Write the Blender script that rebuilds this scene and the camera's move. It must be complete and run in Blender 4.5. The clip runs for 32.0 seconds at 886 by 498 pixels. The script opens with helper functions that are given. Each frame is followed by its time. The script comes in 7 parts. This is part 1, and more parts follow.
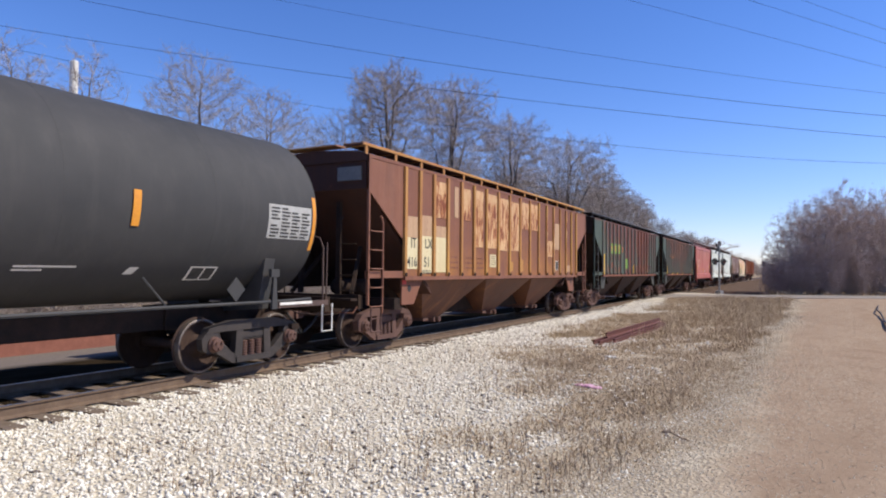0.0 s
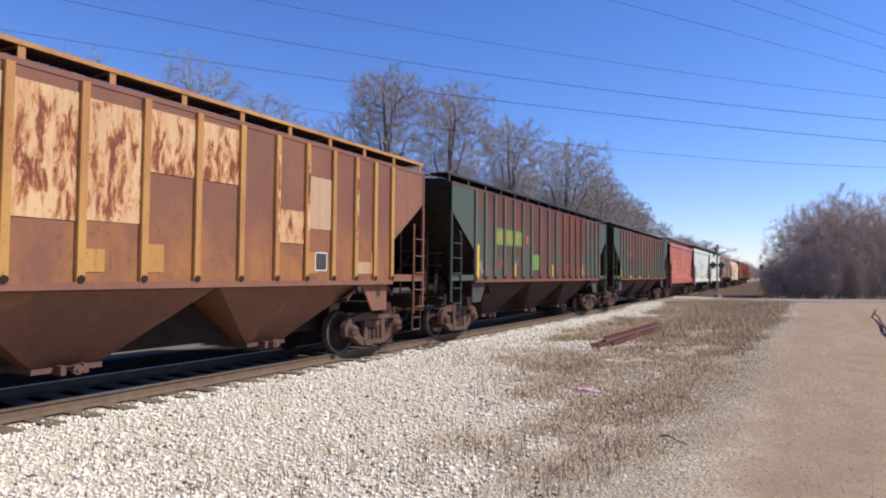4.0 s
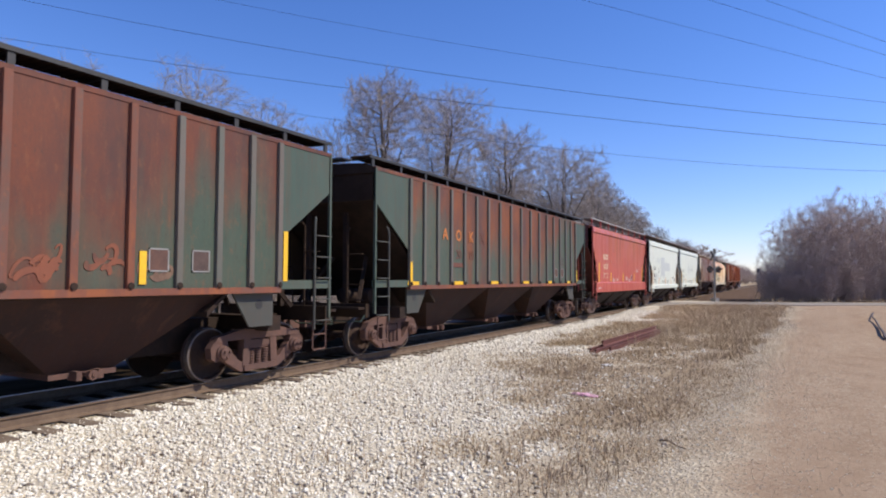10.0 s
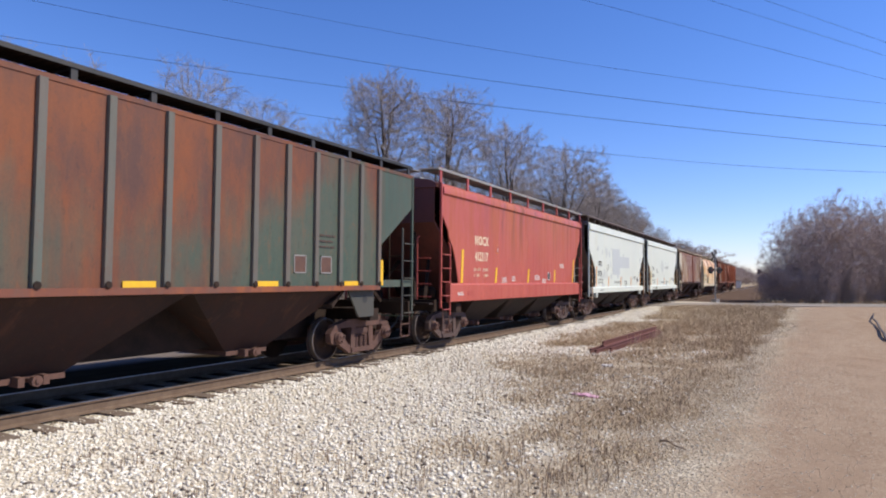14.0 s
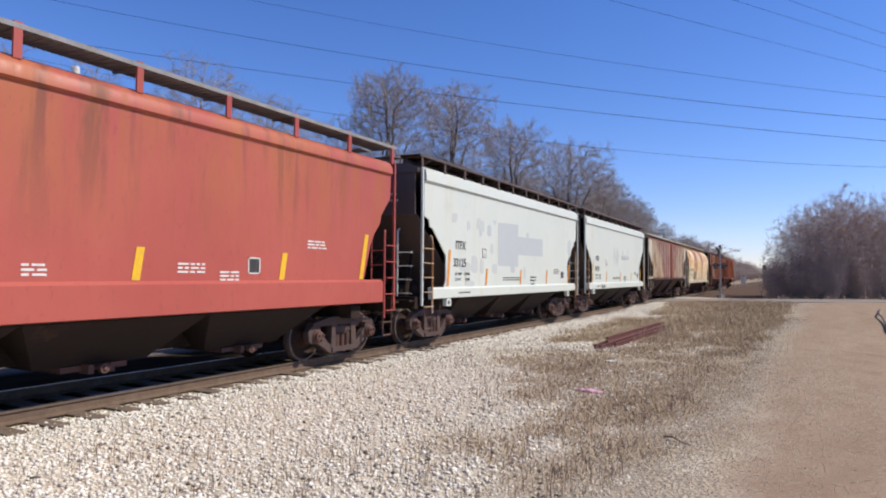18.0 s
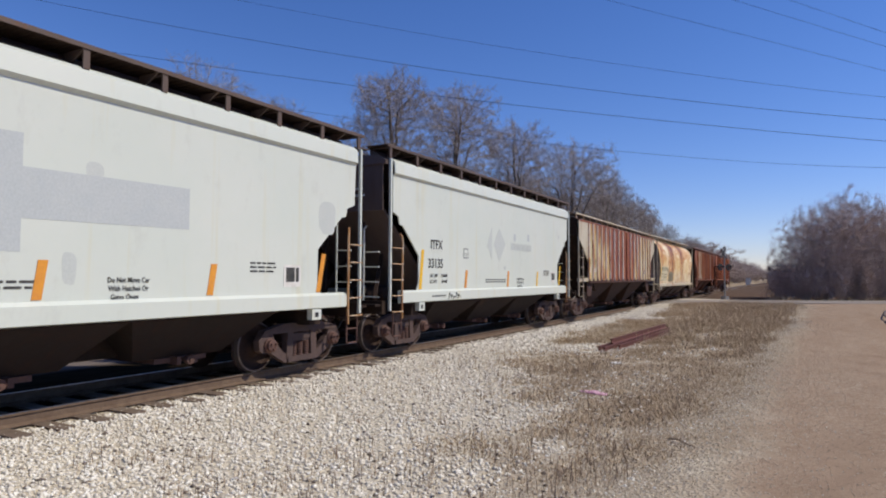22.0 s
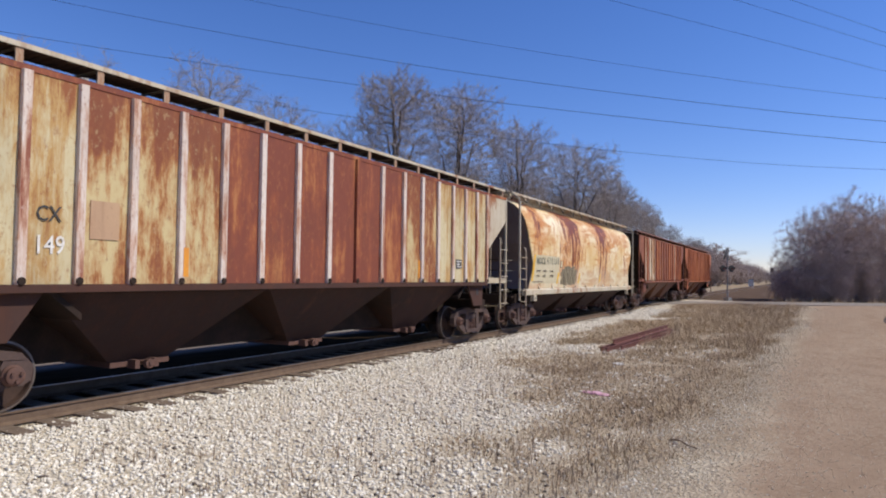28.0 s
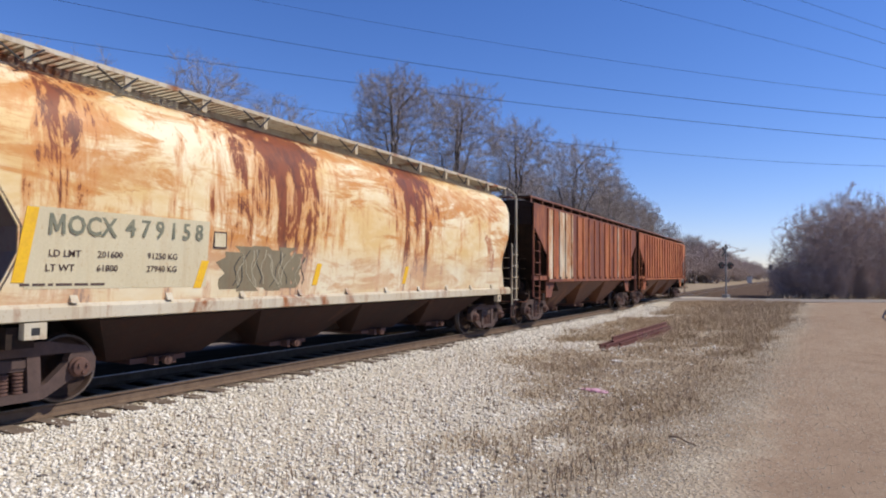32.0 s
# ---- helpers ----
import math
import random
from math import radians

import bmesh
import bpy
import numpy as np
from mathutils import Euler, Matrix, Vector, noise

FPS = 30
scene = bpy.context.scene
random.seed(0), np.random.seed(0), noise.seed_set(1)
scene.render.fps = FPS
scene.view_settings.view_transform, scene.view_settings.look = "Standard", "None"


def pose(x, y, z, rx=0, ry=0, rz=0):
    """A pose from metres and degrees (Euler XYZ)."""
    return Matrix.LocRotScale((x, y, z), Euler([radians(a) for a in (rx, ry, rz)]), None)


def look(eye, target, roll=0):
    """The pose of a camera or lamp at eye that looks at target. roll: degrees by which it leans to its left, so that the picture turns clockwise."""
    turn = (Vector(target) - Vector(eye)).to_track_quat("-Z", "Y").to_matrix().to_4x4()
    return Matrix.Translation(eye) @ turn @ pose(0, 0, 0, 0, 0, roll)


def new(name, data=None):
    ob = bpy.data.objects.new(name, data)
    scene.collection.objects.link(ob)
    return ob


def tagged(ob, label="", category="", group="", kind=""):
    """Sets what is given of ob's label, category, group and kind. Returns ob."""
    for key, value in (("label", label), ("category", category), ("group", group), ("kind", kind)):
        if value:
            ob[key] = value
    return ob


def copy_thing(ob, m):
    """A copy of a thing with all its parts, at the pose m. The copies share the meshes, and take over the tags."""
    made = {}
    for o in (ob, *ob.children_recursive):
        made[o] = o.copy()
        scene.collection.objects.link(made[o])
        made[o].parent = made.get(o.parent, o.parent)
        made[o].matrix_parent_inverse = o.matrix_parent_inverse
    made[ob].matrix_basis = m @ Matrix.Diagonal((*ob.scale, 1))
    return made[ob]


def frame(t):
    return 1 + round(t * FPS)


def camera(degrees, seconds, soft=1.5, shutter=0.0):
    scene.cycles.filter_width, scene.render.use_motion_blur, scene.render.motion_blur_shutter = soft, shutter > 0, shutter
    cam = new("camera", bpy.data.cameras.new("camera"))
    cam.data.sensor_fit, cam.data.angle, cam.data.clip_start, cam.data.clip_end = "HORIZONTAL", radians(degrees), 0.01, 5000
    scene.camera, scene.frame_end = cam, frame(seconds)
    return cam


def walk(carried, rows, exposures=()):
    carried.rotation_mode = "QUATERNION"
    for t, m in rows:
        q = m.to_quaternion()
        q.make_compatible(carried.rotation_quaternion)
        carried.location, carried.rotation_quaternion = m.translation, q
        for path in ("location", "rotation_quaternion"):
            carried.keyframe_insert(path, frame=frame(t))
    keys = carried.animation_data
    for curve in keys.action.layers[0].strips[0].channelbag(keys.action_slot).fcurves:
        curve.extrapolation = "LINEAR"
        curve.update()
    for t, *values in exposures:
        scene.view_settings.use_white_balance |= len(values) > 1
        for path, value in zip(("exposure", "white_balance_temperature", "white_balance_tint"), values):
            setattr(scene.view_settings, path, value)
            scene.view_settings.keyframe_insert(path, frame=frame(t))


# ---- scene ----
cam = camera(69.69, 32.0, soft=2.0)
EYE = (9.521, 0.0, 1.773)
# seconds and the camera's turn in degrees: tilt, lean, heading
TURNS = [
    (0, 91.882, -0.510, 28.589),
    (0.5, 91.915, -0.509, 28.597),
    (1, 91.975, -0.547, 28.600),
    (1.5, 92.040, -0.636, 28.595),
    (2, 92.094, -0.704, 28.580),
    (2.5, 92.129, -0.718, 28.551),
    (3, 92.154, -0.646, 28.517),
    (3.5, 92.172, -0.553, 28.494),
    (5.5, 92.338, -0.657, 28.252),
    (6, 92.376, -0.649, 28.218),
    (6.5, 92.420, -0.642, 28.197),
    (7, 92.462, -0.641, 28.196),
    (7.5, 92.499, -0.571, 28.195),
    (8, 92.530, -0.442, 28.195),
    (8.5, 92.567, -0.369, 28.200),
    (9, 92.605, -0.338, 28.209),
    (9.5, 92.645, -0.280, 28.214),
    (10, 92.697, -0.234, 28.217),
    (10.5, 92.761, -0.218, 28.226),
    (11, 92.821, -0.195, 28.240),
    (11.5, 92.845, -0.185, 28.267),
    (12, 92.846, -0.237, 28.286),
    (12.5, 92.844, -0.315, 28.289),
    (13, 92.811, -0.379, 28.289),
    (13.5, 92.754, -0.413, 28.286),
    (14, 92.683, -0.424, 28.267),
    (14.5, 92.624, -0.447, 28.243),
    (16.5, 92.499, -0.186, 28.449),
    (17, 92.462, -0.241, 28.512),
    (17.5, 92.372, -0.345, 28.593),
    (18, 92.292, -0.409, 28.648),
    (18.5, 92.259, -0.382, 28.704),
    (19, 92.248, -0.350, 28.776),
    (19.5, 92.256, -0.353, 28.849),
    (20, 92.286, -0.291, 28.898),
    (20.5, 92.334, -0.217, 28.932),
    (21, 92.396, -0.268, 28.956),
    (21.5, 92.445, -0.347, 28.965),
    (22, 92.468, -0.295, 28.983),
    (22.5, 92.470, -0.156, 29.015),
    (23, 92.443, -0.060, 29.053),
    (23.5, 92.388, -0.079, 29.104),
    (24, 92.337, -0.154, 29.158),
    (24.5, 92.298, -0.233, 29.211),
    (25, 92.270, -0.356, 29.261),
    (25.5, 92.264, -0.445, 29.288),
    (27.5, 92.463, -0.648, 29.197),
    (28, 92.437, -0.632, 29.194),
    (28.5, 92.370, -0.612, 29.213),
    (29, 92.302, -0.636, 29.257),
    (29.5, 92.263, -0.693, 29.281),
    (30, 92.249, -0.698, 29.258),
    (30.5, 92.259, -0.626, 29.206),
    (31, 92.263, -0.558, 29.159),
    (31.5, 92.249, -0.505, 29.118),
    (32, 92.245, -0.446, 29.091),
]
walk(cam, [(t, pose(*EYE, rx, ry, rz)) for t, rx, ry, rz in TURNS],
     exposures=[(0, 0.08), (12, 0.09), (16, 0.07), (17, 0.04), (19, -0.12), (20, -0.14), (21, -0.32), (23, -0.38), (25, -0.38), (28, -0.20), (30, -0.15), (32, -0.18)])

# seconds and metres that the train has rolled towards the camera
ROLLED = [(0, 0.01), (1, 3.48), (2, 7.01), (3, 10.56), (4, 14.12), (5, 17.69), (6, 21.26), (7, 24.85), (8, 28.46), (9, 32.11), (10, 35.79), (11, 39.52), (12, 43.28), (13, 47.07), (14, 50.90), (15, 54.75), (16, 58.63), (17, 62.52), (18, 66.42), (19, 70.34), (20, 74.27), (21, 78.22), (22, 82.19), (23, 86.18), (24, 90.19), (25, 94.22), (26, 98.26), (27, 102.30), (28, 106.34), (29, 110.38), (30, 114.44), (31, 118.56), (32, 122.84)]


def rolled(t):
    """Metres rolled at t, on a smooth curve through the table."""
    i = min(max(int(t), 0), 31)
    p = [ROLLED[min(max(j, 0), 32)][1] for j in (i - 1, i, i + 1, i + 2)]
    if i == 0:
        p[0] = 2 * p[1] - p[2]
    if i == 31:
        p[3] = 2 * p[2] - p[1]
    u = t - i
    m0, m1 = (p[2] - p[0]) / 2, (p[3] - p[1]) / 2
    return ((2 * u**3 - 3 * u * u + 1) * p[1] + (u**3 - 2 * u * u + u) * m0
            + (3 * u * u - 2 * u**3) * p[2] + (u**3 - u * u) * m1)


# ---- world, sun ----
SUN_EL, SUN_AZ = radians(46), radians(24)      # azimuth from +x towards +y
world = bpy.data.worlds.new("sky")
scene.world = world
world.use_nodes = True
wn = world.node_tree.nodes
sky = wn.new("ShaderNodeTexSky")
sky.sky_type, sky.sun_disc = "NISHITA", False
sky.sun_elevation, sky.sun_rotation = SUN_EL, math.pi / 2 - SUN_AZ
sky.air_density, sky.dust_density, sky.ozone_density = 1.0, 0.0, 3.0
deep = wn.new("ShaderNodeHueSaturation")
deep.inputs["Saturation"].default_value = 1.2
world.node_tree.links.new(sky.outputs[0], deep.inputs["Color"])
tint = wn.new("ShaderNodeMix")
tint.data_type, tint.blend_type = "RGBA", "MULTIPLY"
tint.inputs[0].default_value = 1.0
tint.inputs[7].default_value = (0.99, 0.965, 1.33, 1)
world.node_tree.links.new(deep.outputs[0], tint.inputs[6])
world.node_tree.links.new(tint.outputs[2], wn["Background"].inputs[0])
wn["Background"].inputs[1].default_value = 0.124
lamp = bpy.data.lights.new("sun", "SUN")
lamp.energy, lamp.angle, lamp.color = 5.2, radians(0.53), (1.0, 0.925, 0.80)
sun = new("sun", lamp)
sun_dir = Vector((math.cos(SUN_EL) * math.cos(SUN_AZ), math.cos(SUN_EL) * math.sin(SUN_AZ), math.sin(SUN_EL)))
sun.matrix_world = look(sun_dir * 60, (0, 0, 0))


# ---- materials ----
class Nodes:
    def __init__(self, name, rough=0.7, metal=0.0, spec=0.4):
        self.mat = bpy.data.materials.new(name)
        self.mat.use_nodes = True
        self.t = self.mat.node_tree
        self.b = self.t.nodes["Principled BSDF"]
        self.b.inputs["Roughness"].default_value = rough
        self.b.inputs["Metallic"].default_value = metal
        self.b.inputs["Specular IOR Level"].default_value = spec
        self._co = None

    def n(self, kind, **kw):
        node = self.t.nodes.new("ShaderNode" + kind)
        for k, v in kw.items():
            node.inputs[k].default_value = v
        return node

    def link(self, a, b):
        self.t.links.new(a, b)

    def co(self):
        if self._co is None:
            self._co = self.n("TexCoord").outputs["Object"]
        return self._co

    def mapped(self, scale, offset=(0, 0, 0)):
        m = self.n("Mapping")
        m.inputs["Scale"].default_value = scale
        m.inputs["Location"].default_value = offset
        self.link(self.co(), m.inputs["Vector"])
        return m.outputs[0]

    def noise(self, scale=(1, 1, 1), detail=4, rough=0.6, offset=(0, 0, 0), dist=0.0):
        n = self.n("TexNoise", Detail=detail, Roughness=rough, Scale=1.0, Distortion=dist)
        self.link(self.mapped(scale, offset), n.inputs["Vector"])
        return n.outputs["Fac"]

    def ramp(self, fac, lo, hi):
        r = self.n("MapRange")
        r.inputs["From Min"].default_value, r.inputs["From Max"].default_value = lo, hi
        self.link(fac, r.inputs["Value"])
        return r.outputs[0]

    def mul(self, a, b):
        m = self.n("Math")
        m.operation = "MULTIPLY"
        for s, v in zip(m.inputs, (a, b)):
            if isinstance(v, (int, float)):
                s.default_value = v
            else:
                self.link(v, s)
        return m.outputs[0]

    def mix(self, fac, a, b):
        m = self.n("Mix")
        m.data_type = "RGBA"
        for s, v in ((m.inputs[0], fac), (m.inputs[6], a), (m.inputs[7], b)):
            if isinstance(v, (int, float)):
                s.default_value = v
            elif isinstance(v, tuple):
                s.default_value = (*v, 1)
            else:
                self.link(v, s)
        return m.outputs[2]

    def colour(self, c):
        if isinstance(c, tuple):
            self.b.inputs["Base Color"].default_value = (*c, 1)
        else:
            self.link(c, self.b.inputs["Base Color"])
        return self

    def bump(self, h, strength=0.3, dist=0.01):
        b = self.n("Bump", Strength=strength, Distance=dist)
        self.link(h, b.inputs["Height"])
        self.link(b.outputs[0], self.b.inputs["Normal"])
        return self

    def rough(self, fac, lo, hi):
        r = self.n("MapRange")
        r.inputs["To Min"].default_value, r.inputs["To Max"].default_value = lo, hi
        self.link(fac, r.inputs["Value"])
        self.link(r.outputs[0], self.b.inputs["Roughness"])
        return self


def weathered(name, base, fade, rust=(0.16, 0.05, 0.022), amount=0.3, streak=0.5, seed=0.0, rough=0.62, dark=(0.05, 0.035, 0.03),
              grime=0.35, big=(0.5, 0.5, 0.5), by_piece=0.0):
    """Old paint: faded in patches, rust that runs down in streaks, grime, fine grain."""
    m = Nodes(name, rough, 0.0, 0.35)
    col = m.mix(m.ramp(m.noise(big, 4, 0.6, (seed, 3 * seed, 1)), 0.35, 0.65), base, fade)
    if by_piece:
        r = m.n("ObjectInfo").outputs["Random"]
        col = m.mix(m.mul(m.ramp(r, 0.35, 0.9), by_piece), col, rust)
    run = m.noise((5.0, 5.0, 0.35), 5, 0.65, (seed, seed + 2, seed))
    blot = m.noise((0.8, 0.8, 0.55), 6, 0.7, (seed + 5, seed, 2), 0.6)
    if streak:
        col = m.mix(m.mul(m.ramp(run, 0.50, 0.72), streak), col, rust)
    if amount:
        t = 0.72 - 0.35 * amount
        edge = m.ramp(blot, t, t + 0.09)
        col = m.mix(edge, col, rust)
        inner = m.ramp(m.noise((6, 6, 3), 4, 0.7, (1, seed, 0)), 0.45, 0.75)
        col = m.mix(m.mul(m.mul(edge, inner), 0.5), col, (rust[0] * 2.1, rust[1] * 2.3, rust[2] * 1.8))
    col = m.mix(m.mul(m.ramp(m.noise((2.5, 2.5, 0.6), 5, 0.7, (seed, 7, 3)), 0.48, 0.8), grime), col, dark)
    grain = m.noise((40, 40, 40), 3, 0.7)
    col = m.mix(m.mul(m.ramp(grain, 0.3, 0.8), 0.14), col, dark)
    speck = m.noise((17, 17, 10), 5, 0.75, (seed, 1, 6))
    col = m.mix(m.mul(m.ramp(speck, 0.58, 0.66), 0.45), col, rust)
    m.colour(col)
    m.bump(blot, 0.25, 0.01)
    m.rough(run, rough - 0.12, rough + 0.18)
    return m.mat


def plain(name, base, other, scale=3.0, rough=0.7, metal=0.0, spec=0.4, bump=0.2, fine=30.0):
    m = Nodes(name, rough, metal, spec)
    a = m.noise((scale, scale, scale), 5, 0.65)
    b = m.noise((fine, fine, fine), 3, 0.7)
    col = m.mix(m.ramp(a, 0.35, 0.68), base, other)
    col = m.mix(m.mul(m.ramp(b, 0.35, 0.75), 0.3), col, tuple(c * 0.55 for c in base))
    m.colour(col).bump(b, bump, 0.01).rough(a, max(rough - 0.12, 0.05), min(rough + 0.12, 1))
    return m.mat


def streaky(name, pale, mid, dark, seed=0.0, cover=0.5, deep=0.5, rough=0.65, run=5.0, stain=(0.07, 0.04, 0.03), top=0.0):
    """Paint that rust has eaten in vertical runs: pale paint, orange-brown runs, dark rust where they are thickest."""
    m = Nodes(name, rough, 0.0, 0.3)
    fine = m.noise((run * 2.2, run * 2.2, 2.4), 6, 0.72, (seed, seed * 2, 1), 0.4)
    wide = m.noise((run * 0.28, run * 0.28, 0.5), 5, 0.62, (seed + 3, 1, seed), 0.3)
    runs = m.noise((run, run, 0.42), 6, 0.7, (seed, 4, seed + 1), 0.25)
    both = m.n("Math")
    both.operation = "ADD"
    m.link(m.mul(runs, 0.5), both.inputs[0])
    m.link(m.mul(wide, 0.5), both.inputs[1])
    lo = 0.62 - 0.24 * cover
    mixf = m.n("Math")
    mixf.operation = "ADD"
    m.link(both.outputs[0], mixf.inputs[0])
    m.link(m.mul(m.ramp(fine, 0.3, 0.7), 0.10), mixf.inputs[1])
    if top:
        p = m.n("SeparateXYZ")
        m.link(m.co(), p.inputs[0])
        over = m.n("Math")
        over.operation = "MULTIPLY_ADD"
        m.link(m.ramp(p.outputs[2], 3.0, 4.2), over.inputs[0])
        over.inputs[1].default_value = top
        m.link(mixf.outputs[0], over.inputs[2])
        mixf = over
    col = m.mix(m.ramp(mixf.outputs[0], lo, lo + 0.09), pale, mid)
    lo2 = lo + 0.16 - 0.14 * deep
    col = m.mix(m.ramp(mixf.outputs[0], lo2, lo2 + 0.08), col, dark)
    col = m.mix(m.mul(m.ramp(m.noise((9, 9, 4), 5, 0.75, (2, seed, 5)), 0.52, 0.72), 0.5), col, mid)
    col = m.mix(m.mul(m.ramp(m.noise((1.5, 1.5, 0.5), 5, 0.7, (seed, 9, 2)), 0.5, 0.8), 0.35), col, stain)
    speck = m.noise((13, 13, 8), 6, 0.78, (seed, 1, 6))
    col = m.mix(m.mul(m.ramp(speck, 0.56, 0.63), 0.5), col, dark)
    col = m.mix(m.mul(m.ramp(speck, 0.44, 0.38), 0.35), col, pale)
    m.colour(col).bump(fine, 0.25, 0.008)
    m.rough(runs, rough - 0.1, rough + 0.2)
    return m.mat


RUST = (0.13, 0.045, 0.022)
M = {}
M["truck"] = plain("truck_steel", (0.078, 0.053, 0.047), (0.112, 0.074, 0.064), 5, 0.8, spec=0.2)
M["truck_red"] = plain("truck_rust", (0.10, 0.058, 0.048), (0.14, 0.074, 0.057), 5, 0.8, spec=0.2)
M["truck_black"] = plain("truck_black_steel", (0.040, 0.034, 0.032), (0.062, 0.050, 0.046), 5, 0.7, spec=0.25)
M["wheel"] = plain("wheel_steel", (0.044, 0.029, 0.024), (0.07, 0.043, 0.034), 4, 0.8, spec=0.12)
M["tread"] = plain("wheel_tread", (0.20, 0.165, 0.145), (0.13, 0.105, 0.09), 6, 0.5, 0.5)
M["under"] = plain("under_grime", (0.028, 0.021, 0.018), (0.05, 0.032, 0.025), 3, 0.9, spec=0.08)
M["rail"] = plain("rail_rust", (0.17, 0.118, 0.082), (0.12, 0.080, 0.056), 6, 0.85, spec=0.15)
M["rail_head"] = plain("rail_head", (0.35, 0.33, 0.31), (0.22, 0.19, 0.17), 3, 0.3, 0.9)
M["tie"] = plain("tie_wood", (0.13, 0.092, 0.066), (0.20, 0.15, 0.11), 5, 0.9)
# dark for soot and for the shade that lies between cars
M["soot_and_shade"] = plain("sooty_shaded_steel", (0.034, 0.022, 0.016), (0.050, 0.033, 0.024), 2, 0.9, spec=0.08)
M["steel"] = plain("grey_steel", (0.28, 0.27, 0.26), (0.20, 0.19, 0.18), 4, 0.7)
M["black"] = plain("black_paint", (0.022, 0.022, 0.024), (0.04, 0.037, 0.036), 3, 0.6)
M["yellow"] = plain("reflector_yellow", (0.80, 0.48, 0.02), (0.72, 0.40, 0.03), 9, 0.45, bump=0.05)
M["orange"] = plain("reflector_orange", (0.72, 0.30, 0.03), (0.62, 0.24, 0.04), 9, 0.5, bump=0.05)
M["cream_ink"] = plain("stencil_cream", (0.74, 0.62, 0.44), (0.62, 0.46, 0.32), 9, 0.6, bump=0.05)
M["white"] = plain("stencil_white", (0.75, 0.73, 0.68), (0.62, 0.58, 0.52), 9, 0.6, bump=0.05)
M["stencil"] = plain("stencil_black", (0.03, 0.03, 0.03), (0.07, 0.065, 0.06), 9, 0.7, bump=0.05)


# ---- mesh helpers ----
class G:
    """Collects faces for one mesh."""

    def __init__(self):
        self.v, self.f = [], []

    def add(self, vs, fs):
        k = len(self.v)
        self.v += [tuple(p) for p in vs]
        self.f += [tuple(i + k for i in q) for q in fs]
        return self

    def box(self, x0, x1, y0, y1, z0, z1):
        return self.add([(x0, y0, z0), (x1, y0, z0), (x1, y1, z0), (x0, y1, z0), (x0, y0, z1), (x1, y0, z1), (x1, y1, z1), (x0, y1, z1)],
                        [(3, 2, 1, 0), (4, 5, 6, 7), (0, 1, 5, 4), (1, 2, 6, 5), (2, 3, 7, 6), (3, 0, 4, 7)])

    def prism(self, poly, a0, a1, axis="x"):
        """Extrudes a polygon of (y, z), (x, z) or (x, y) along the axis."""
        put = {"x": lambda a, p: (a, p[0], p[1]), "y": lambda a, p: (p[0], a, p[1]), "z": lambda a, p: (p[0], p[1], a)}[axis]
        n = len(poly)
        return self.add([put(a0, p) for p in poly] + [put(a1, p) for p in poly],
                        [tuple(range(n - 1, -1, -1)), tuple(range(n, 2 * n))] + [(i, (i + 1) % n, n + (i + 1) % n, n + i) for i in range(n)])

    def beam(self, p, q, w, h=None):
        h = h or w
        p, q = Vector(p), Vector(q)
        d = (q - p).normalized()
        s = d.cross(Vector((0, 0, 1)))
        s = s.normalized() if s.length > 1e-4 else Vector((1, 0, 0))
        u = s.cross(d)
        c = [s * w / 2 + u * h / 2, -s * w / 2 + u * h / 2, -s * w / 2 - u * h / 2, s * w / 2 - u * h / 2]
        return self.add([p + k for k in c] + [q + k for k in c], [(0, 1, 2, 3), (7, 6, 5, 4)] + [(i, i + 4, (i + 1) % 4 + 4, (i + 1) % 4) for i in range(4)])

    def tube(self, pts, r, n=6, r1=None):
        pts = [Vector(p) for p in pts]
        k, m = len(self.v), len(pts)
        for i, p in enumerate(pts):
            d = (pts[min(i + 1, m - 1)] - pts[max(i - 1, 0)]).normalized()
            s = d.cross(Vector((0, 0, 1)) if abs(d.z) < 0.9 else Vector((1, 0, 0))).normalized()
            u = s.cross(d)
            rr = r if r1 is None else r + (r1 - r) * i / max(m - 1, 1)
            self.v += [tuple(p + (s * math.cos(a) + u * math.sin(a)) * rr) for a in [2 * math.pi * j / n for j in range(n)]]
        for i in range(m - 1):
            self.f += [(k + i * n + j, k + i * n + (j + 1) % n, k + (i + 1) * n + (j + 1) % n, k + (i + 1) * n + j) for j in range(n)]
        self.f += [tuple(k + j for j in range(n - 1, -1, -1)), tuple(k + (m - 1) * n + j for j in range(n))]
        return self

    def lathe(self, prof, n=24, centre=(0, 0, 0), caps=True):
        """A body of revolution round the x axis: (x, radius) pairs."""
        k, m = len(self.v), len(prof)
        for x, r in prof:
            self.v += [(centre[0] + x, centre[1] + r * math.cos(2 * math.pi * j / n), centre[2] + r * math.sin(2 * math.pi * j / n)) for j in range(n)]
        for i in range(m - 1):
            self.f += [(k + i * n + j, k + i * n + (j + 1) % n, k + (i + 1) * n + (j + 1) % n, k + (i + 1) * n + j) for j in range(n)]
        if caps:
            self.f += [tuple(k + j for j in range(n - 1, -1, -1)), tuple(k + (m - 1) * n + j for j in range(n))]
        return self

    def sheet(self, rows, thick=(-0.03, 0, 0)):
        """A grid of points made solid by a second, shifted grid."""
        k, a, b = len(self.v), len(rows), len(rows[0])
        for s in ((0, 0, 0), thick):
            self.v += [tuple(c + e for c, e in zip(p, s)) for r in rows for p in r]
        o = a * b
        for i in range(a - 1):
            for j in range(b - 1):
                q = [k + i * b + j, k + i * b + j + 1, k + (i + 1) * b + j + 1, k + (i + 1) * b + j]
                self.f += [tuple(q), tuple(x + o for x in reversed(q))]
